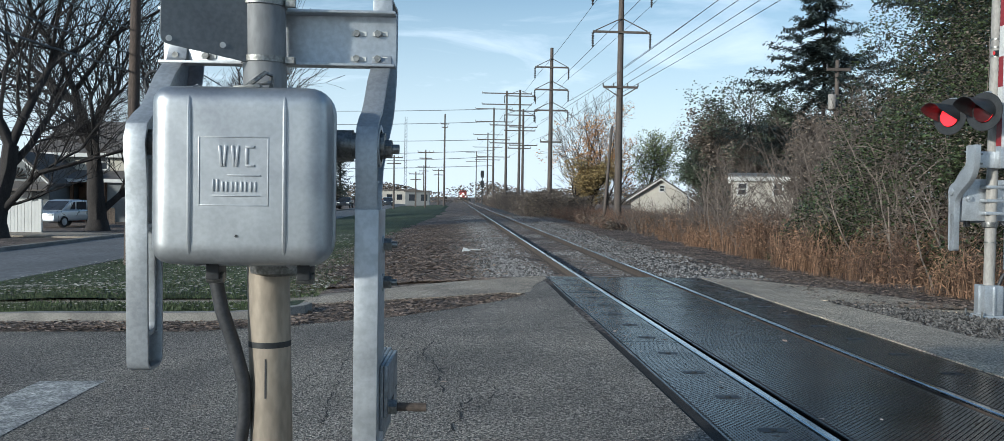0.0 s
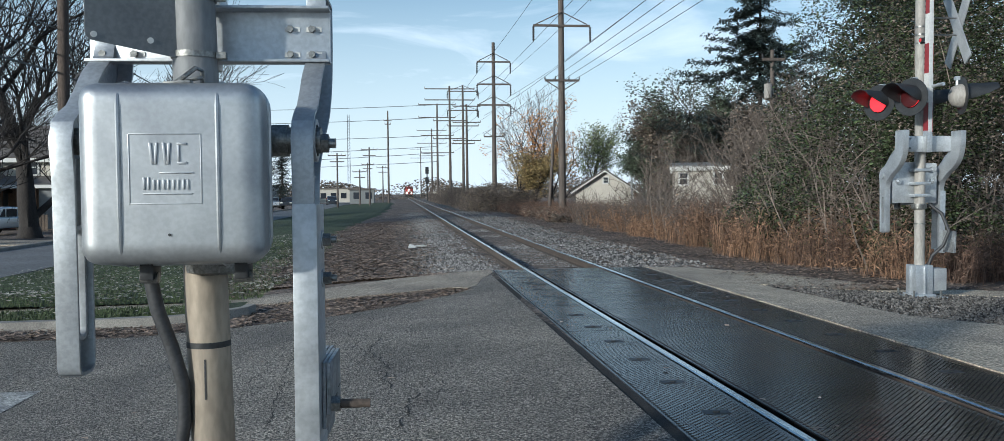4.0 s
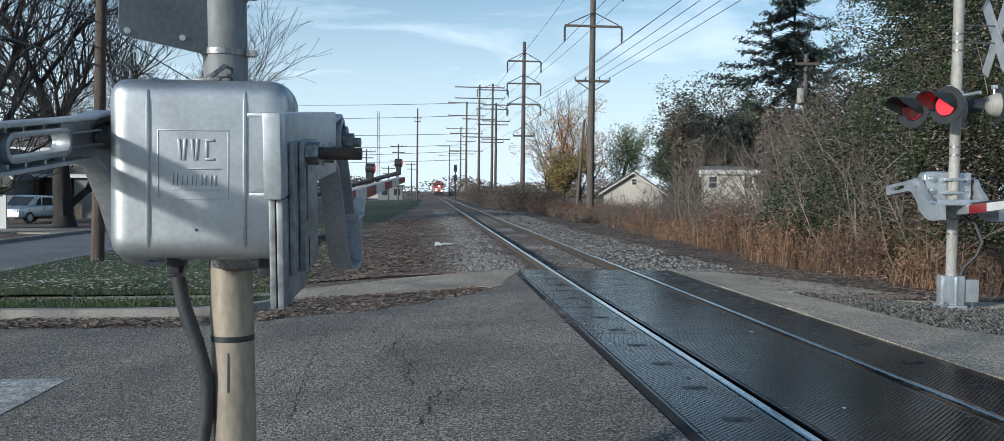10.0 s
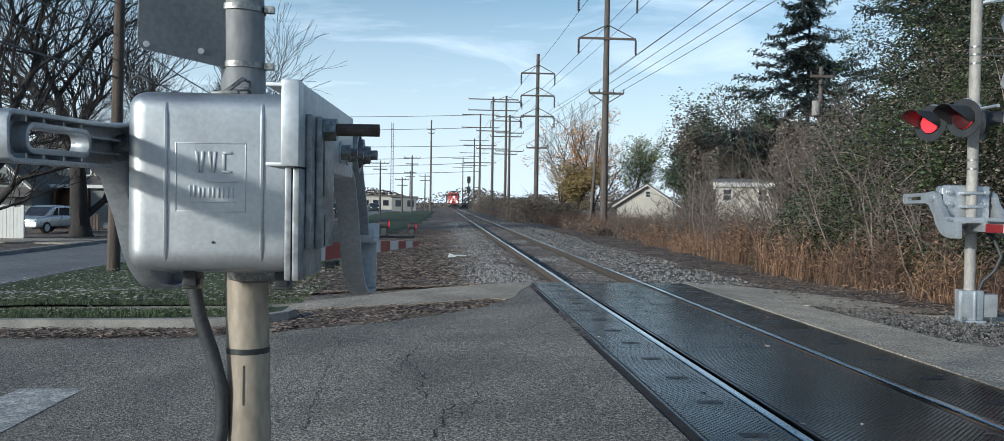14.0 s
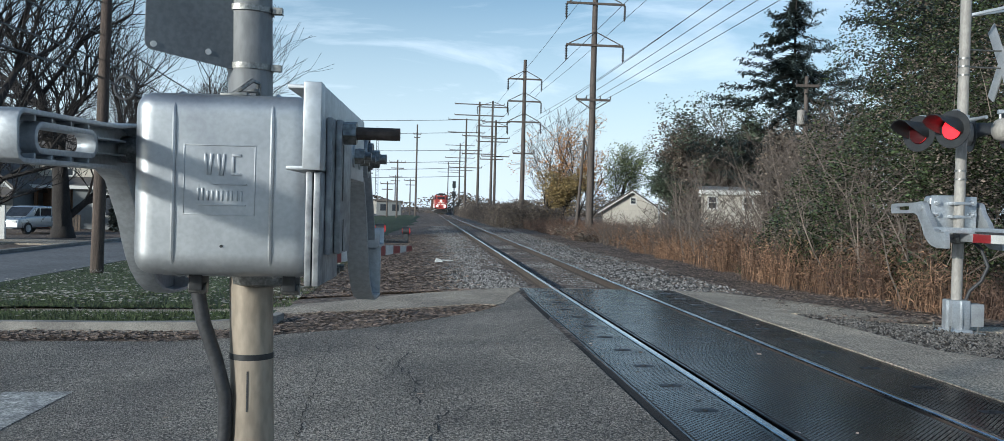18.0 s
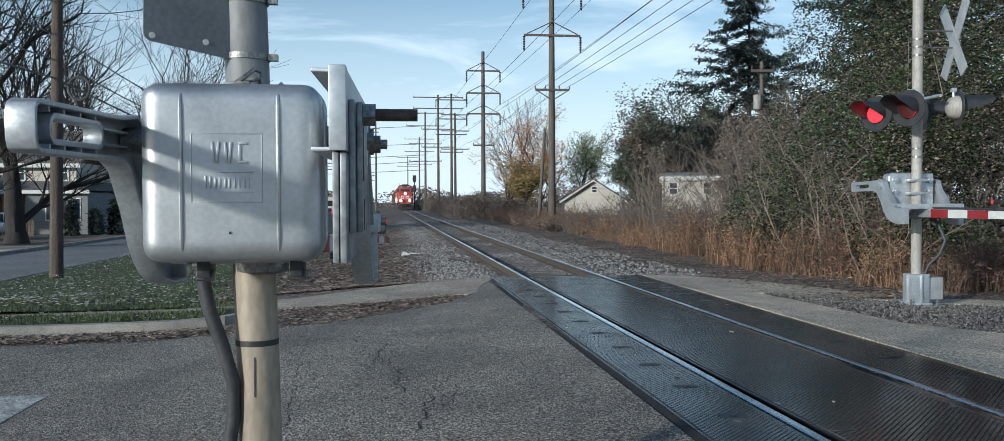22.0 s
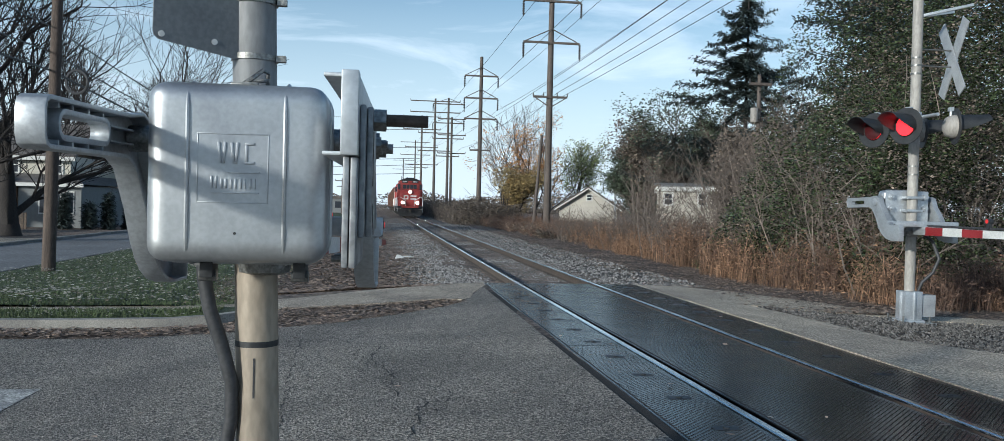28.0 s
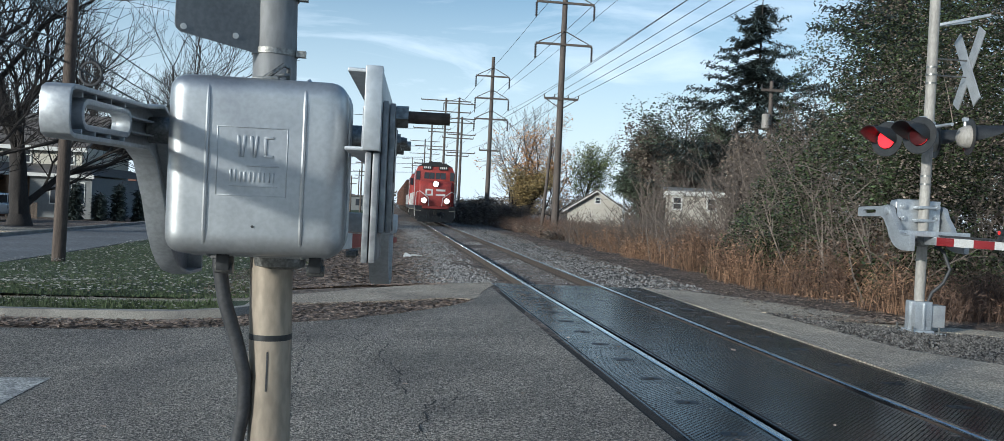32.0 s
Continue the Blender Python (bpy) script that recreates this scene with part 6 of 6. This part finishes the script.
def clad(s, x0, x1, z0, z1, y, step=0.16, axis="y", out=-1):
    """Overlapping siding boards on a wall."""
    z = z0
    while z < z1 - 0.02:
        zt = min(z + step, z1)
        if axis == "y":
            s.add([(x0, y, zt), (x1, y, zt), (x1, y + out * 0.022, z), (x0, y + out * 0.022, z), (x0, y, z), (x1, y, z)], [(0, 1, 2, 3), (3, 2, 5, 4)])
        else:
            s.add([(y, x0, zt), (y, x1, zt), (y + out * 0.022, x1, z), (y + out * 0.022, x0, z), (y, x0, z), (y, x1, z)], [(0, 1, 2, 3), (3, 2, 5, 4)])
        z = zt


def window_at(parent, x, z, w, h, y, axis="y", out=-1):
    """A framed sash window set on a wall."""
    m = pose(x, y, z) if axis == "y" else pose(y, x, z, 0, 0, 90)
    k = out if axis == "y" else -out
    fr = Shape()
    for a, b, c, d in ((-w / 2 - 0.1, -w / 2, -h / 2 - 0.1, h / 2 + 0.1), (w / 2, w / 2 + 0.1, -h / 2 - 0.1, h / 2 + 0.1), (-w / 2, w / 2, h / 2, h / 2 + 0.1), (-w / 2, w / 2, -h / 2 - 0.1, -h / 2), (-w / 2, w / 2, -0.025, 0.025)):
        fr.box((a, min(0, k * 0.07), c), (b, max(0, k * 0.07), d))
    win = part("window", fr, TRIM, parent, "white-framed sash window", smooth=False, m=m)
    part("pane", Shape().box((-w / 2, min(0, k * 0.03), -h / 2), (w / 2, max(0, k * 0.03), h / 2)), GLASS_DARK, win, smooth=False)


def gable_roof(parent, x0, x1, y0, y1, ze, zr, mat, ridge="y", over=0.4):
    t = 0.16
    if ridge == "y":
        xm = (x0 + x1) / 2
        for sx, xa in ((-1, x0 - over), (1, x1 + over)):
            zs = ze - (zr - ze) * over / ((x1 - x0) / 2)
            part("roof", Shape().prism([(xa, zs), (xm, zr), (xm, zr + t), (xa, zs + t)], y0 - over, y1 + over, "y"), mat, parent, "shingle roof slope", smooth=False)
            part("fascia", Shape().prism([(xa, zs - 0.12), (xm, zr - 0.12), (xm, zr + 0.0), (xa, zs + 0.0)], y0 - over - 0.03, y0 - over, "y"), TRIM, parent, "white roof edge", smooth=False)
    else:
        ym = (y0 + y1) / 2
        for sy, ya in ((-1, y0 - over), (1, y1 + over)):
            zs = ze - (zr - ze) * over / ((y1 - y0) / 2)
            part("roof", Shape().prism([(ya, zs), (ym, zr), (ym, zr + t), (ya, zs + t)], x0 - over, x1 + over, "x"), mat, parent, "shingle roof slope", smooth=False)
            part("fascia", Shape().box((x0 - over, ya - 0.03, zs - 0.14), (x1 + over, ya, zs + 0.1)), TRIM, parent, "white eaves board", smooth=False)


def wall_block(parent, x0, x1, y0, y1, z0, z1, mat, gable=None):
    s = Shape()
    if gable:
        xm = (x0 + x1) / 2
        s.prism([(x0, z0), (x1, z0), (x1, z1), (xm, gable), (x0, z1)], y0, y1, "y")
    else:
        s.box((x0, y0, z0), (x1, y1, z1))
    w = part("wall", s, mat, parent, "", smooth=False)
    s = Shape()
    clad(s, x0, x1, z0 + 0.3, z1, y0 - 0.002)
    clad(s, y0, y1, z0 + 0.3, z1, x1 + 0.002, axis="x", out=1)
    part("siding", s, mat, w, "overlapping siding boards", smooth=False, fix=False)["kind"] = "stuff"
    return w


# everything west of the street stands on lower land
C_EYE = Vector((-0.4, -0.3, 1.45))
LEFT = Matrix.Translation(C_EYE) @ Matrix.Diagonal((1.19, 1.19, 1.19, 1)) @ Matrix.Translation(-C_EYE)
# cream house with a hipped porch
h1 = thing("house", LEFT, "cream two-storey house with brown roof and front porch", "house", "houses")
wall_block(h1, -25.6, -18.7, 53.0, 62.0, -0.3, 3.85, SIDING)
gable_roof(h1, -25.6, -18.7, 53.0, 62.0, 3.85, 5.9, ROOFING, "x")
for x in (-24.6, -21.9, -19.5):
    window_at(h1, x, 3.25, 0.62, 0.85, 53.0)
part("porch_roof", Shape().add([(-26.0, 50.0, 2.15), (-17.0, 50.0, 2.15), (-17.0, 53.0, 2.15), (-26.0, 53.0, 2.15), (-25.2, 53.0, 2.75), (-18.5, 53.0, 2.75), (-18.5, 62.0, 2.75), (-17.0, 62.0, 2.15)],
                               [(0, 1, 5, 4), (1, 7, 6, 5), (0, 4, 3), (0, 3, 2, 1)]), ROOFING, h1, "sloping brown porch roof", smooth=False, fix=False)
part("porch_fascia", Shape().box((-26.0, 49.97, 1.98), (-17.0, 50.03, 2.17)), TRIM, h1, "white eaves board", smooth=False)
for x in (-25.6, -23.9, -22.5, -21.6, -20.7):
    part("porch_post", Shape().box((x - 0.08, 50.2, -0.3), (x + 0.08, 50.36, 2.05)), PORCH_WOOD if x > -23 else TRIM, h1, smooth=False)
part("porch_wall", Shape().box((-25.6, 50.15, -0.3), (-20.6, 50.35, 0.55)), BRICK_WALL, h1, "low dark red brick porch wall", smooth=False)
part("porch_front", Shape().box((-25.5, 51.6, -0.3), (-20.6, 51.7, 2.05)), PORCH_WOOD, h1, "brown porch front", smooth=False)
part("side_wing", Shape().box((-20.5, 50.3, -0.3), (-17.2, 60.0, 2.05)), SIDING_GREY, h1, "grey side wing", smooth=False)
for x in (-19.2, -18.5, -17.8):
    part("wing_window", Shape().box((x - 0.24, 50.26, 0.45), (x + 0.24, 50.29, 1.75)), TRIM, h1, "tall white window", smooth=False)
    part("wing_pane", Shape().box((x - 0.17, 50.23, 0.52), (x + 0.17, 50.26, 1.68)), GLASS_DARK, h1, smooth=False)

# grey garage house with a gable towards the road
h2 = thing("house", LEFT, "small pale grey house with a front gable and garage", "house", "houses")
wall_block(h2, -26.0, -22.7, 48.0, 56.0, -0.3, 1.95, SIDING_GREY, 3.4)
gable_roof(h2, -26.0, -22.7, 48.0, 56.0, 1.95, 3.47, ROOFING, "y", 0.25)
part("garage_door", Shape().box((-25.9, 47.94, -0.2), (-23.6, 47.99, 1.35)), TRIM, h2, "white garage door", smooth=False)
part("garage_canopy", Shape().prism([(46.9, 1.55), (48.0, 1.95), (48.0, 1.75), (46.9, 1.42)], -26.4, -22.4, "x"), ROOFING, h2, "dark canopy over the garage", smooth=False)
fan = Shape()
for k in range(9):
    a = math.pi * k / 8
    fan.cyl((-24.5, 47.9, 2.15), (-24.5 + 0.6 * math.cos(a), 47.9, 2.15 + 0.6 * math.sin(a)), 0.04, n=5)
part("gable_fan", fan, BARK, h2, "dark fan-shaped gable ornament")
fence = thing("fence", LEFT, "white board fence beside the driveway", "fence")
for i in range(28):
    part("board", Shape().box((-21.5 + 0.14 * i, 36.0, -0.3), (-21.5 + 0.14 * i + 0.128, 36.03, 1.0 + (0.03 if i % 2 else 0))), TRIM, fence, smooth=False)
part("fence_rail", Shape().box((-21.5, 36.03, 0.6), (-17.6, 36.08, 0.7)), TRIM, fence, smooth=False)
part("fence_post", Shape().box((-17.58, 35.98, -0.3), (-17.46, 36.1, 1.1)), TRIM, fence, smooth=False)
FENCE_DARK = material("dark weathered fence board", (0.10, 0.078, 0.062), 0.9, vary=0.3, scale=2.0, fine=16.0, bump=0.2, obj_rand=0.25)
fence2 = thing("fence", LEFT, "grey-brown wooden fence beyond the tree", "fence")
for i in range(10):
    part("board", Shape().box((-20.6 + 0.16 * i, 47.6, -0.3), (-20.6 + 0.16 * i + 0.14, 47.63, 0.55)), FENCE_DARK, fence2, smooth=False)


def car(m, paint, label, length=4.5, h=1.65, name="car"):
    c = thing(name, m, label, "car", "parked cars")
    L = length / 2
    low = [(-L, 0.45), (-L + 0.05, 0.85), (-L + 0.75, 0.98), (-0.2 + L * 0.1, 1.0), (L - 0.1, 1.02), (L, 0.8), (L, 0.42), (-L, 0.35)]
    part("body", Shape().prism(low, -0.88, 0.88, "x", pose(0, 0, 0)), paint, c, bevel=0.07, seg=3)
    top = [(-L + 0.85, 0.96), (-L + 1.55, h - 0.08), (-L + 2.2, h), (L - 0.9, h - 0.04), (L - 0.25, 1.0)]
    part("cabin", Shape().prism(top, -0.76, 0.76, "x"), paint, c, bevel=0.08, seg=3)
    for sx in (-1, 1):
        for a, b in ((-L + 1.2, -0.15), (-0.02, 0.85), (0.95, L - 0.55)):
            win = [(a + (0.3 if a < -0.5 else 0), 1.04), (b, 1.04), (b - (0.25 if b > 1.3 else 0), h - 0.14), (a + (0.62 if a < -0.5 else 0.0), h - 0.14)]
            part("side_window", Shape().prism(win, sx * 0.765 - 0.01, sx * 0.765 + 0.01, "x"), GLASS_DARK, c, "dark side window", smooth=False)
        for yy in (-L + 0.85, L - 0.85):
            w = part("wheel", Shape().cyl((sx * 0.72, yy, 0.34), (sx * 0.90, yy, 0.34), 0.34, n=20), TYRE, c, "black tyre")
            part("rim", Shape().cyl((sx * 0.86, yy, 0.34), (sx * 0.91, yy, 0.34), 0.21, n=12), GALV, w)
        part("tail_light", Shape().box((sx * 0.72 - 0.1, L - 0.03, 0.85), (sx * 0.72 + 0.1, L + 0.01, 1.15)), RED_SHEET, c, "red tail light", smooth=False)
        part("headlamp", Shape().box((sx * 0.62 - 0.16, -L - 0.01, 0.66), (sx * 0.62 + 0.16, -L + 0.08, 0.8)), TRIM, c, smooth=False)
    part("windscreen", Shape().prism([(-L + 0.93, 1.0), (-L + 1.55, h - 0.10), (-L + 1.52, h - 0.09), (-L + 0.90, 1.01)], -0.68, 0.68, "x"), GLASS_DARK, c, "dark windscreen", smooth=False)
    return c


car(pose(-23.4, 51.5, -0.66, 0, 0, -13), SILVER, "silver sport utility car parked on a driveway", 4.2, 1.62)
car(pose(-19.0, 80.0, -0.66, 0, 0, 80), material("white car paint", (0.7, 0.7, 0.7), 0.3, vary=0.05, bump=0.0, coat=0.5), "white car parked beyond the house", 4.8, 1.7)

# far houses on the right
h3 = thing("house", pose(18.7, 78.0, 0, 0, 0, -13), "small house with a white gable behind the brush", "house", "houses")
wall_block(h3, -2.7, 2.7, 0.0, 8.0, -0.3, 1.7, SIDING_WHITE, 3.35)
gable_roof(h3, -2.7, 2.7, 0.0, 8.0, 1.7, 3.45, ROOFING, "y", 0.45)
window_at(h3, 0.1, 2.55, 0.42, 0.5, 0.0)
h4 = thing("house", pose(15.0, 46.5, 0, 0, 0, -18), "pale house half hidden behind bare bushes", "house", "houses")
wall_block(h4, 0.0, 3.3, 0.0, 6.5, -0.3, 2.75, SIDING_WHITE)
gable_roof(h4, 0.0, 3.3, 0.0, 6.5, 2.75, 3.0, SIDING_GREY, "x", 0.2)
for x in (0.6, 2.5):
    window_at(h4, x, 2.15, 0.4, 0.6, 0.0)

# distant row along the street: low buildings, parked cars, trees
for i, (x, y, w, d, h, mat) in enumerate(((-34, 175, 16, 10, 3.6, SIDING_GREY), (-14, 190, 9, 8, 3.0, SIDING_WHITE), (-7.5, 160, 4.5, 4, 2.6, SIDING_GREY), (-50, 150, 14, 10, 4.5, BRICK_WALL), (-60, 110, 14, 10, 5.5, SIDING))):
    b = thing("far_building", pose(x, y, -0.3), "low distant building beside the street", "building", "far buildings")
    part("wall", Shape().box((-w / 2, 0, 0), (w / 2, d, h)), mat, b, smooth=False)
    part("roof", Shape().box((-w / 2 - 0.3, -0.3, h), (w / 2 + 0.3, d + 0.3, h + 0.25)), ROOFING, b, smooth=False)
    for k in range(int(w / 2.2)):
        part("window", Shape().box((-w / 2 + 0.7 + 2.2 * k, -0.03, 0.9), (-w / 2 + 1.9 + 2.2 * k, 0.0, 2.1)), GLASS_DARK, b, smooth=False)
for i, (x, y) in enumerate(((-15.5, 118), (-17.6, 118.5), (-19.8, 118), (-22.2, 119), (-12.2, 150))):
    car(pose(x, y, -0.3, 0, 0, 8 * (i % 3)), SILVER if i % 2 else GLASS_DARK, "distant parked car beside the street", 4.5, 1.5)
sig = thing("railway_signal", pose(5.4, 186, -0.3), "black railway signal post with two signal heads", "railway signal")
part("post", Shape().cyl((0, 0, 0), (0, 0, 6.6), 0.12, n=10), BLACK_PAINT, sig)
for z in (4.6, 6.8):
    part("signal_head", Shape().cyl((0, -0.25, z), (0, 0.05, z), 0.42, n=16).box((-0.35, -0.2, z - 0.75), (0.35, 0.05, z + 0.75)), BLACK_PAINT, sig, smooth=False)
part("equipment_case", Shape().box((1.2, -0.6, 0), (3.0, 0.6, 2.2)), SIDING_WHITE, sig, "white equipment case", smooth=False)
tower = thing("lattice_tower", pose(-36, 600, -0.3), "tall distant lattice radio mast", "radio mast")
s = Shape()
for k in range(3):
    a = 2.1 * k
    s.cyl((1.3 * math.cos(a), 1.3 * math.sin(a), 0), (0.9 * math.cos(a), 0.9 * math.sin(a), 57), 0.14, n=5)
part("leg_frame", s, GREY_PLATE, tower)
s = Shape()
for i in range(28):
    for k in range(3):
        a, b = 2.1 * k, 2.1 * (k + 1)
        s.cyl((1.1 * math.cos(a), 1.1 * math.sin(a), 2 * i), (1.1 * math.cos(b), 1.1 * math.sin(b), 2 * i + 2), 0.08, n=4)
part("lattice", s, GREY_PLATE, tower)["kind"] = "stuff"
g = random.Random(31)
spots = []
for i in range(60000):
    x = g.uniform(-190, 150)
    if -13 < x < 7 and g.random() < 0.8:
        continue
    yy = g.uniform(240, 330)
    hgt = 5.0 + 3.4 * noise.noise(Vector((x * 0.06, 0, 0)))
    spots.append(Vector((x, yy, -0.3 + hgt * g.random() ** 1.1)))
tagged(part("far_woods", leaf_cloud(g, spots, 0.42), GREY_LEAF, smooth=False, fix=False), "dull brown distant tree line on the horizon", "trees", "", "stuff")

# ---- ground litter ----
def litter(name, zone, n, size, zf, seed, label, mat, tilt=0.35):
    g = random.Random(seed)
    s = Shape()
    k = 0
    while k < n:
        x, y = zone(g)
        if x is None:
            continue
        k += 1
        a, q = g.uniform(0, 6.28), size * g.uniform(0.5, 1.3)
        z = zf(x, y) + g.uniform(0.004, 0.03)
        ux, uy, wx, wy = math.cos(a) * q, math.sin(a) * q, -math.sin(a) * q * 0.7, math.cos(a) * q * 0.7
        t1, t2 = g.uniform(-tilt, tilt) * q, g.uniform(-tilt, tilt) * q
        o = len(s.v)
        s.v += [(x - ux, y - uy, z + abs(t1)), (x + wx, y + wy, z + abs(t2)), (x + ux, y + uy, z), (x - wx, y - wy, z + abs(t1 + t2) * 0.5)]
        s.f.append((o, o + 1, o + 2, o + 3))
    return tagged(part(name, s, mat, smooth=False, fix=False), label, "leaves", "", "stuff")


def zone_bed(g):
    x = g.uniform(-2.6, 0.8)
    lo, hi = lerp_table(FAR_L, x) - 0.05, lerp_table(PATH_LOW, x) + 0.03
    return (x, g.uniform(lo, hi)) if hi > lo else (None, None)


def soil_z(x, y):
    return max(ground_z(x, y), bed_z(x) if y > CROSS_END and -1.4 < x < 6.3 else -9)


litter("fallen_leaves", zone_bed, 3600, 0.035, ground_z, 61, "brown fallen leaves in the bed beside the road", LEAF_DRY)
litter("fallen_leaves", lambda g: (g.uniform(-9, -2.3), g.triangular(10.6, 11.6, 11.4)), 4200, 0.035, lambda x, y: road_z(x), 62, "brown fallen leaves gathered in the gutter", LEAF_DRY)
litter("fallen_leaves", lambda g: (g.triangular(-4.5, 0.9, -1.2), 15.6 + 38 * g.random() ** 2.0), 26000, 0.055, soil_z, 63, "brown fallen leaves beside the ballast", LEAF_DRY)
litter("fallen_leaves", lambda g: (g.uniform(-10.5, -2.5), 14.1 + 24 * g.random() ** 1.5), 1500, 0.035, lambda x, y: ground_z(x, y) + 0.06, 64, "pale fallen leaves on the lawn", LEAF_DRY)
litter("fallen_leaves", lambda g: (g.uniform(-10.5, -2.5), 14.1 + 24 * g.random() ** 1.4), 5000, 0.042, lambda x, y: ground_z(x, y) + 0.12, 67, "small pale dry leaves on the grass", LEAF_PALE)
litter("fallen_leaves", lambda g: (g.uniform(-9.0, -3.0), g.uniform(12.1, 13.2)), 350, 0.026, lambda x, y: road_z(x) + 0.09, 68, "small pale dry leaves on the verge", LEAF_PALE)
litter("fallen_leaves", lambda g: (g.triangular(5.2, 9.5, 7.0), 11.8 + 45 * g.random() ** 1.6), 14000, 0.04, soil_z, 65, "brown fallen leaves under the dry reeds", LEAF_DRY)
litter("fallen_leaves", lambda g: (g.uniform(-2.6, 6.0), g.uniform(4.5, 15.5)), 90, 0.03, lambda x, y: road_z(x) + 0.004, 66, "a few fallen leaves on the crossing", LEAF_DRY)
spots = []
while len(spots) < 8000:
    x, y = rnd.uniform(4.9, 9.5), rnd.uniform(8.2, 12.4)
    if lerp_table(FAR_R, x) + 0.05 < y < lerp_table(PATH_R, x) - 0.05:
        spots.append((x, y, max(ground_z(x, y), road_z(x) - 0.1) + 0.015))
scatter_stones("gravel_patch_stones", spots, "grey gravel around the signal mast", STONE_DARK, 0.012, 0.028, 8)
blades = Shape()
g = random.Random(77)
for k in range(42000):
    if k < 30000:
        x, y = g.uniform(-10.4, -2.6), 14.05 + 19 * g.random() ** 1.7
        if noise.noise(Vector((x * 0.9, y * 0.6, 0))) > 0.1 + 0.5 * min(1, (-2.0 - x) / 2.5):
            continue
        z = ground_z(x, y) + 0.04
    else:
        x, y = g.uniform(-9.5, -2.9), g.uniform(11.82, 13.2)
        z = road_z(x) + 0.06
    a, h = g.uniform(0, 6.28), g.uniform(0.03, 0.075)
    o = len(blades.v)
    blades.v += [(x - 0.006 * math.cos(a), y - 0.006 * math.sin(a), z), (x + 0.006 * math.cos(a), y + 0.006 * math.sin(a), z), (x + g.uniform(-0.03, 0.03), y + g.uniform(-0.03, 0.03), z + h)]
    blades.f.append((o, o + 1, o + 2))
tagged(part("lawn_grass", blades, GRASS, smooth=False, fix=False), "short green grass blades on the lawn", "grass", "", "stuff")


def crack(points, w, seed):
    """A jagged crack in the road, a shallow dark groove."""
    g = random.Random(seed)
    s = Shape()
    pts = []
    for (xa, ya), (xb, yb) in zip(points, points[1:]):
        n = max(2, int(math.hypot(xb - xa, yb - ya) / 0.055))
        for i in range(n):
            pts.append((xa + (xb - xa) * i / n + g.gauss(0, 0.020), ya + (yb - ya) * i / n + g.gauss(0, 0.03)))
    pts.append(points[-1])
    for i, (x, y) in enumerate(pts):
        k = w * g.uniform(0.15, 1.3)
        s.v += [(x - k, y, road_z(x) + 0.0045), (x + k, y, road_z(x) + 0.0045)]
        if i:
            s.f.append((2 * i - 2, 2 * i - 1, 2 * i + 1, 2 * i))
    return tagged(part("road_crack", s, CRACK, smooth=False, fix=False), "dark jagged crack in the asphalt", "", "", "structure")


CRACKS = [[(-0.34, 5.37), (-0.25, 5.86), (-0.21, 6.25), (0.01, 7.08)], [(-0.36, 6.53), (-0.46, 6.88), (-0.44, 7.47), (-0.62, 8.19), (-0.56, 9.13)], [(-1.23, 5.76), (-1.33, 7.02), (-1.45, 9.78)], [(-0.92, 9.3), (-0.65, 10.67)], [(-1.66, 7.27), (-1.55, 7.93)], [(-0.73, 7.59), (-0.59, 8.73)], [(-0.25, 5.86), (-0.12, 5.95), (-0.02, 6.3), (0.12, 6.42)], [(-0.46, 6.88), (-0.30, 7.05), (-0.22, 7.4)], [(-0.62, 8.19), (-0.80, 8.6), (-0.74, 9.0)], [(-0.44, 7.47), (-0.28, 7.62)], [(-1.33, 7.02), (-1.18, 7.3), (-1.2, 7.7)], [(-3.1, 9.4), (-2.7, 9.2), (-2.3, 9.25)], [(-0.02, 6.3), (0.05, 6.7)]]
CRACK = material("tarry crack", (0.03, 0.03, 0.03), 0.9, vary=0.3, scale=8.0, bump=0.0)
for k, pts in enumerate(CRACKS):
    crack(pts, 0.0075 if k < 2 else 0.005, 300 + k)


# ---- motion ----
SWING = [(0, 0), (3.5, 0), (4.5, 5), (5.0, 12), (5.5, 20), (6.0, 29.8), (6.5, 36.6), (7.0, 45.3), (7.5, 54.1), (8.0, 61), (8.5, 68), (9.0, 74), (9.5, 79.5), (10.0, 84.5), (10.5, 88.4), (11, 90.1), (20, 90.1), (32, 90.1)]
SPEED, ARRIVE = 9.45, 63.7
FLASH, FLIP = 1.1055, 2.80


def motions():
    for g, m in ((gate1, GATE1), (gate2, FAR)):
        walk(g, [(t, m @ Matrix.Translation(SHAFT) @ pose(0, 0, 0, -a)) for t, a in SWING])
    for car, back in TRAIN:
        walk(car, [(t, pose(XC, ARRIVE + SPEED * (32 - t) + back, 0)) for t in range(0, 33, 2)])
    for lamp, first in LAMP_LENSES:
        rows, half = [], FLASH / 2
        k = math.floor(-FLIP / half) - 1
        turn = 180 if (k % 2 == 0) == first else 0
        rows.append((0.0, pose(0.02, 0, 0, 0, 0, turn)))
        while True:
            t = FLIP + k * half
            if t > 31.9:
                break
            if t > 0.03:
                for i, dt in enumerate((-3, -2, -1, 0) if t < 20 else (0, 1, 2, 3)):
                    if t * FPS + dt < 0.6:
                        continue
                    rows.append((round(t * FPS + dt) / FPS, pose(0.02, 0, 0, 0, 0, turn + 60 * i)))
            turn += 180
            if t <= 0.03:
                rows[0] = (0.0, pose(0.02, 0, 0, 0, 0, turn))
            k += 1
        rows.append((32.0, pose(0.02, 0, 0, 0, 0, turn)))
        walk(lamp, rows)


motions()
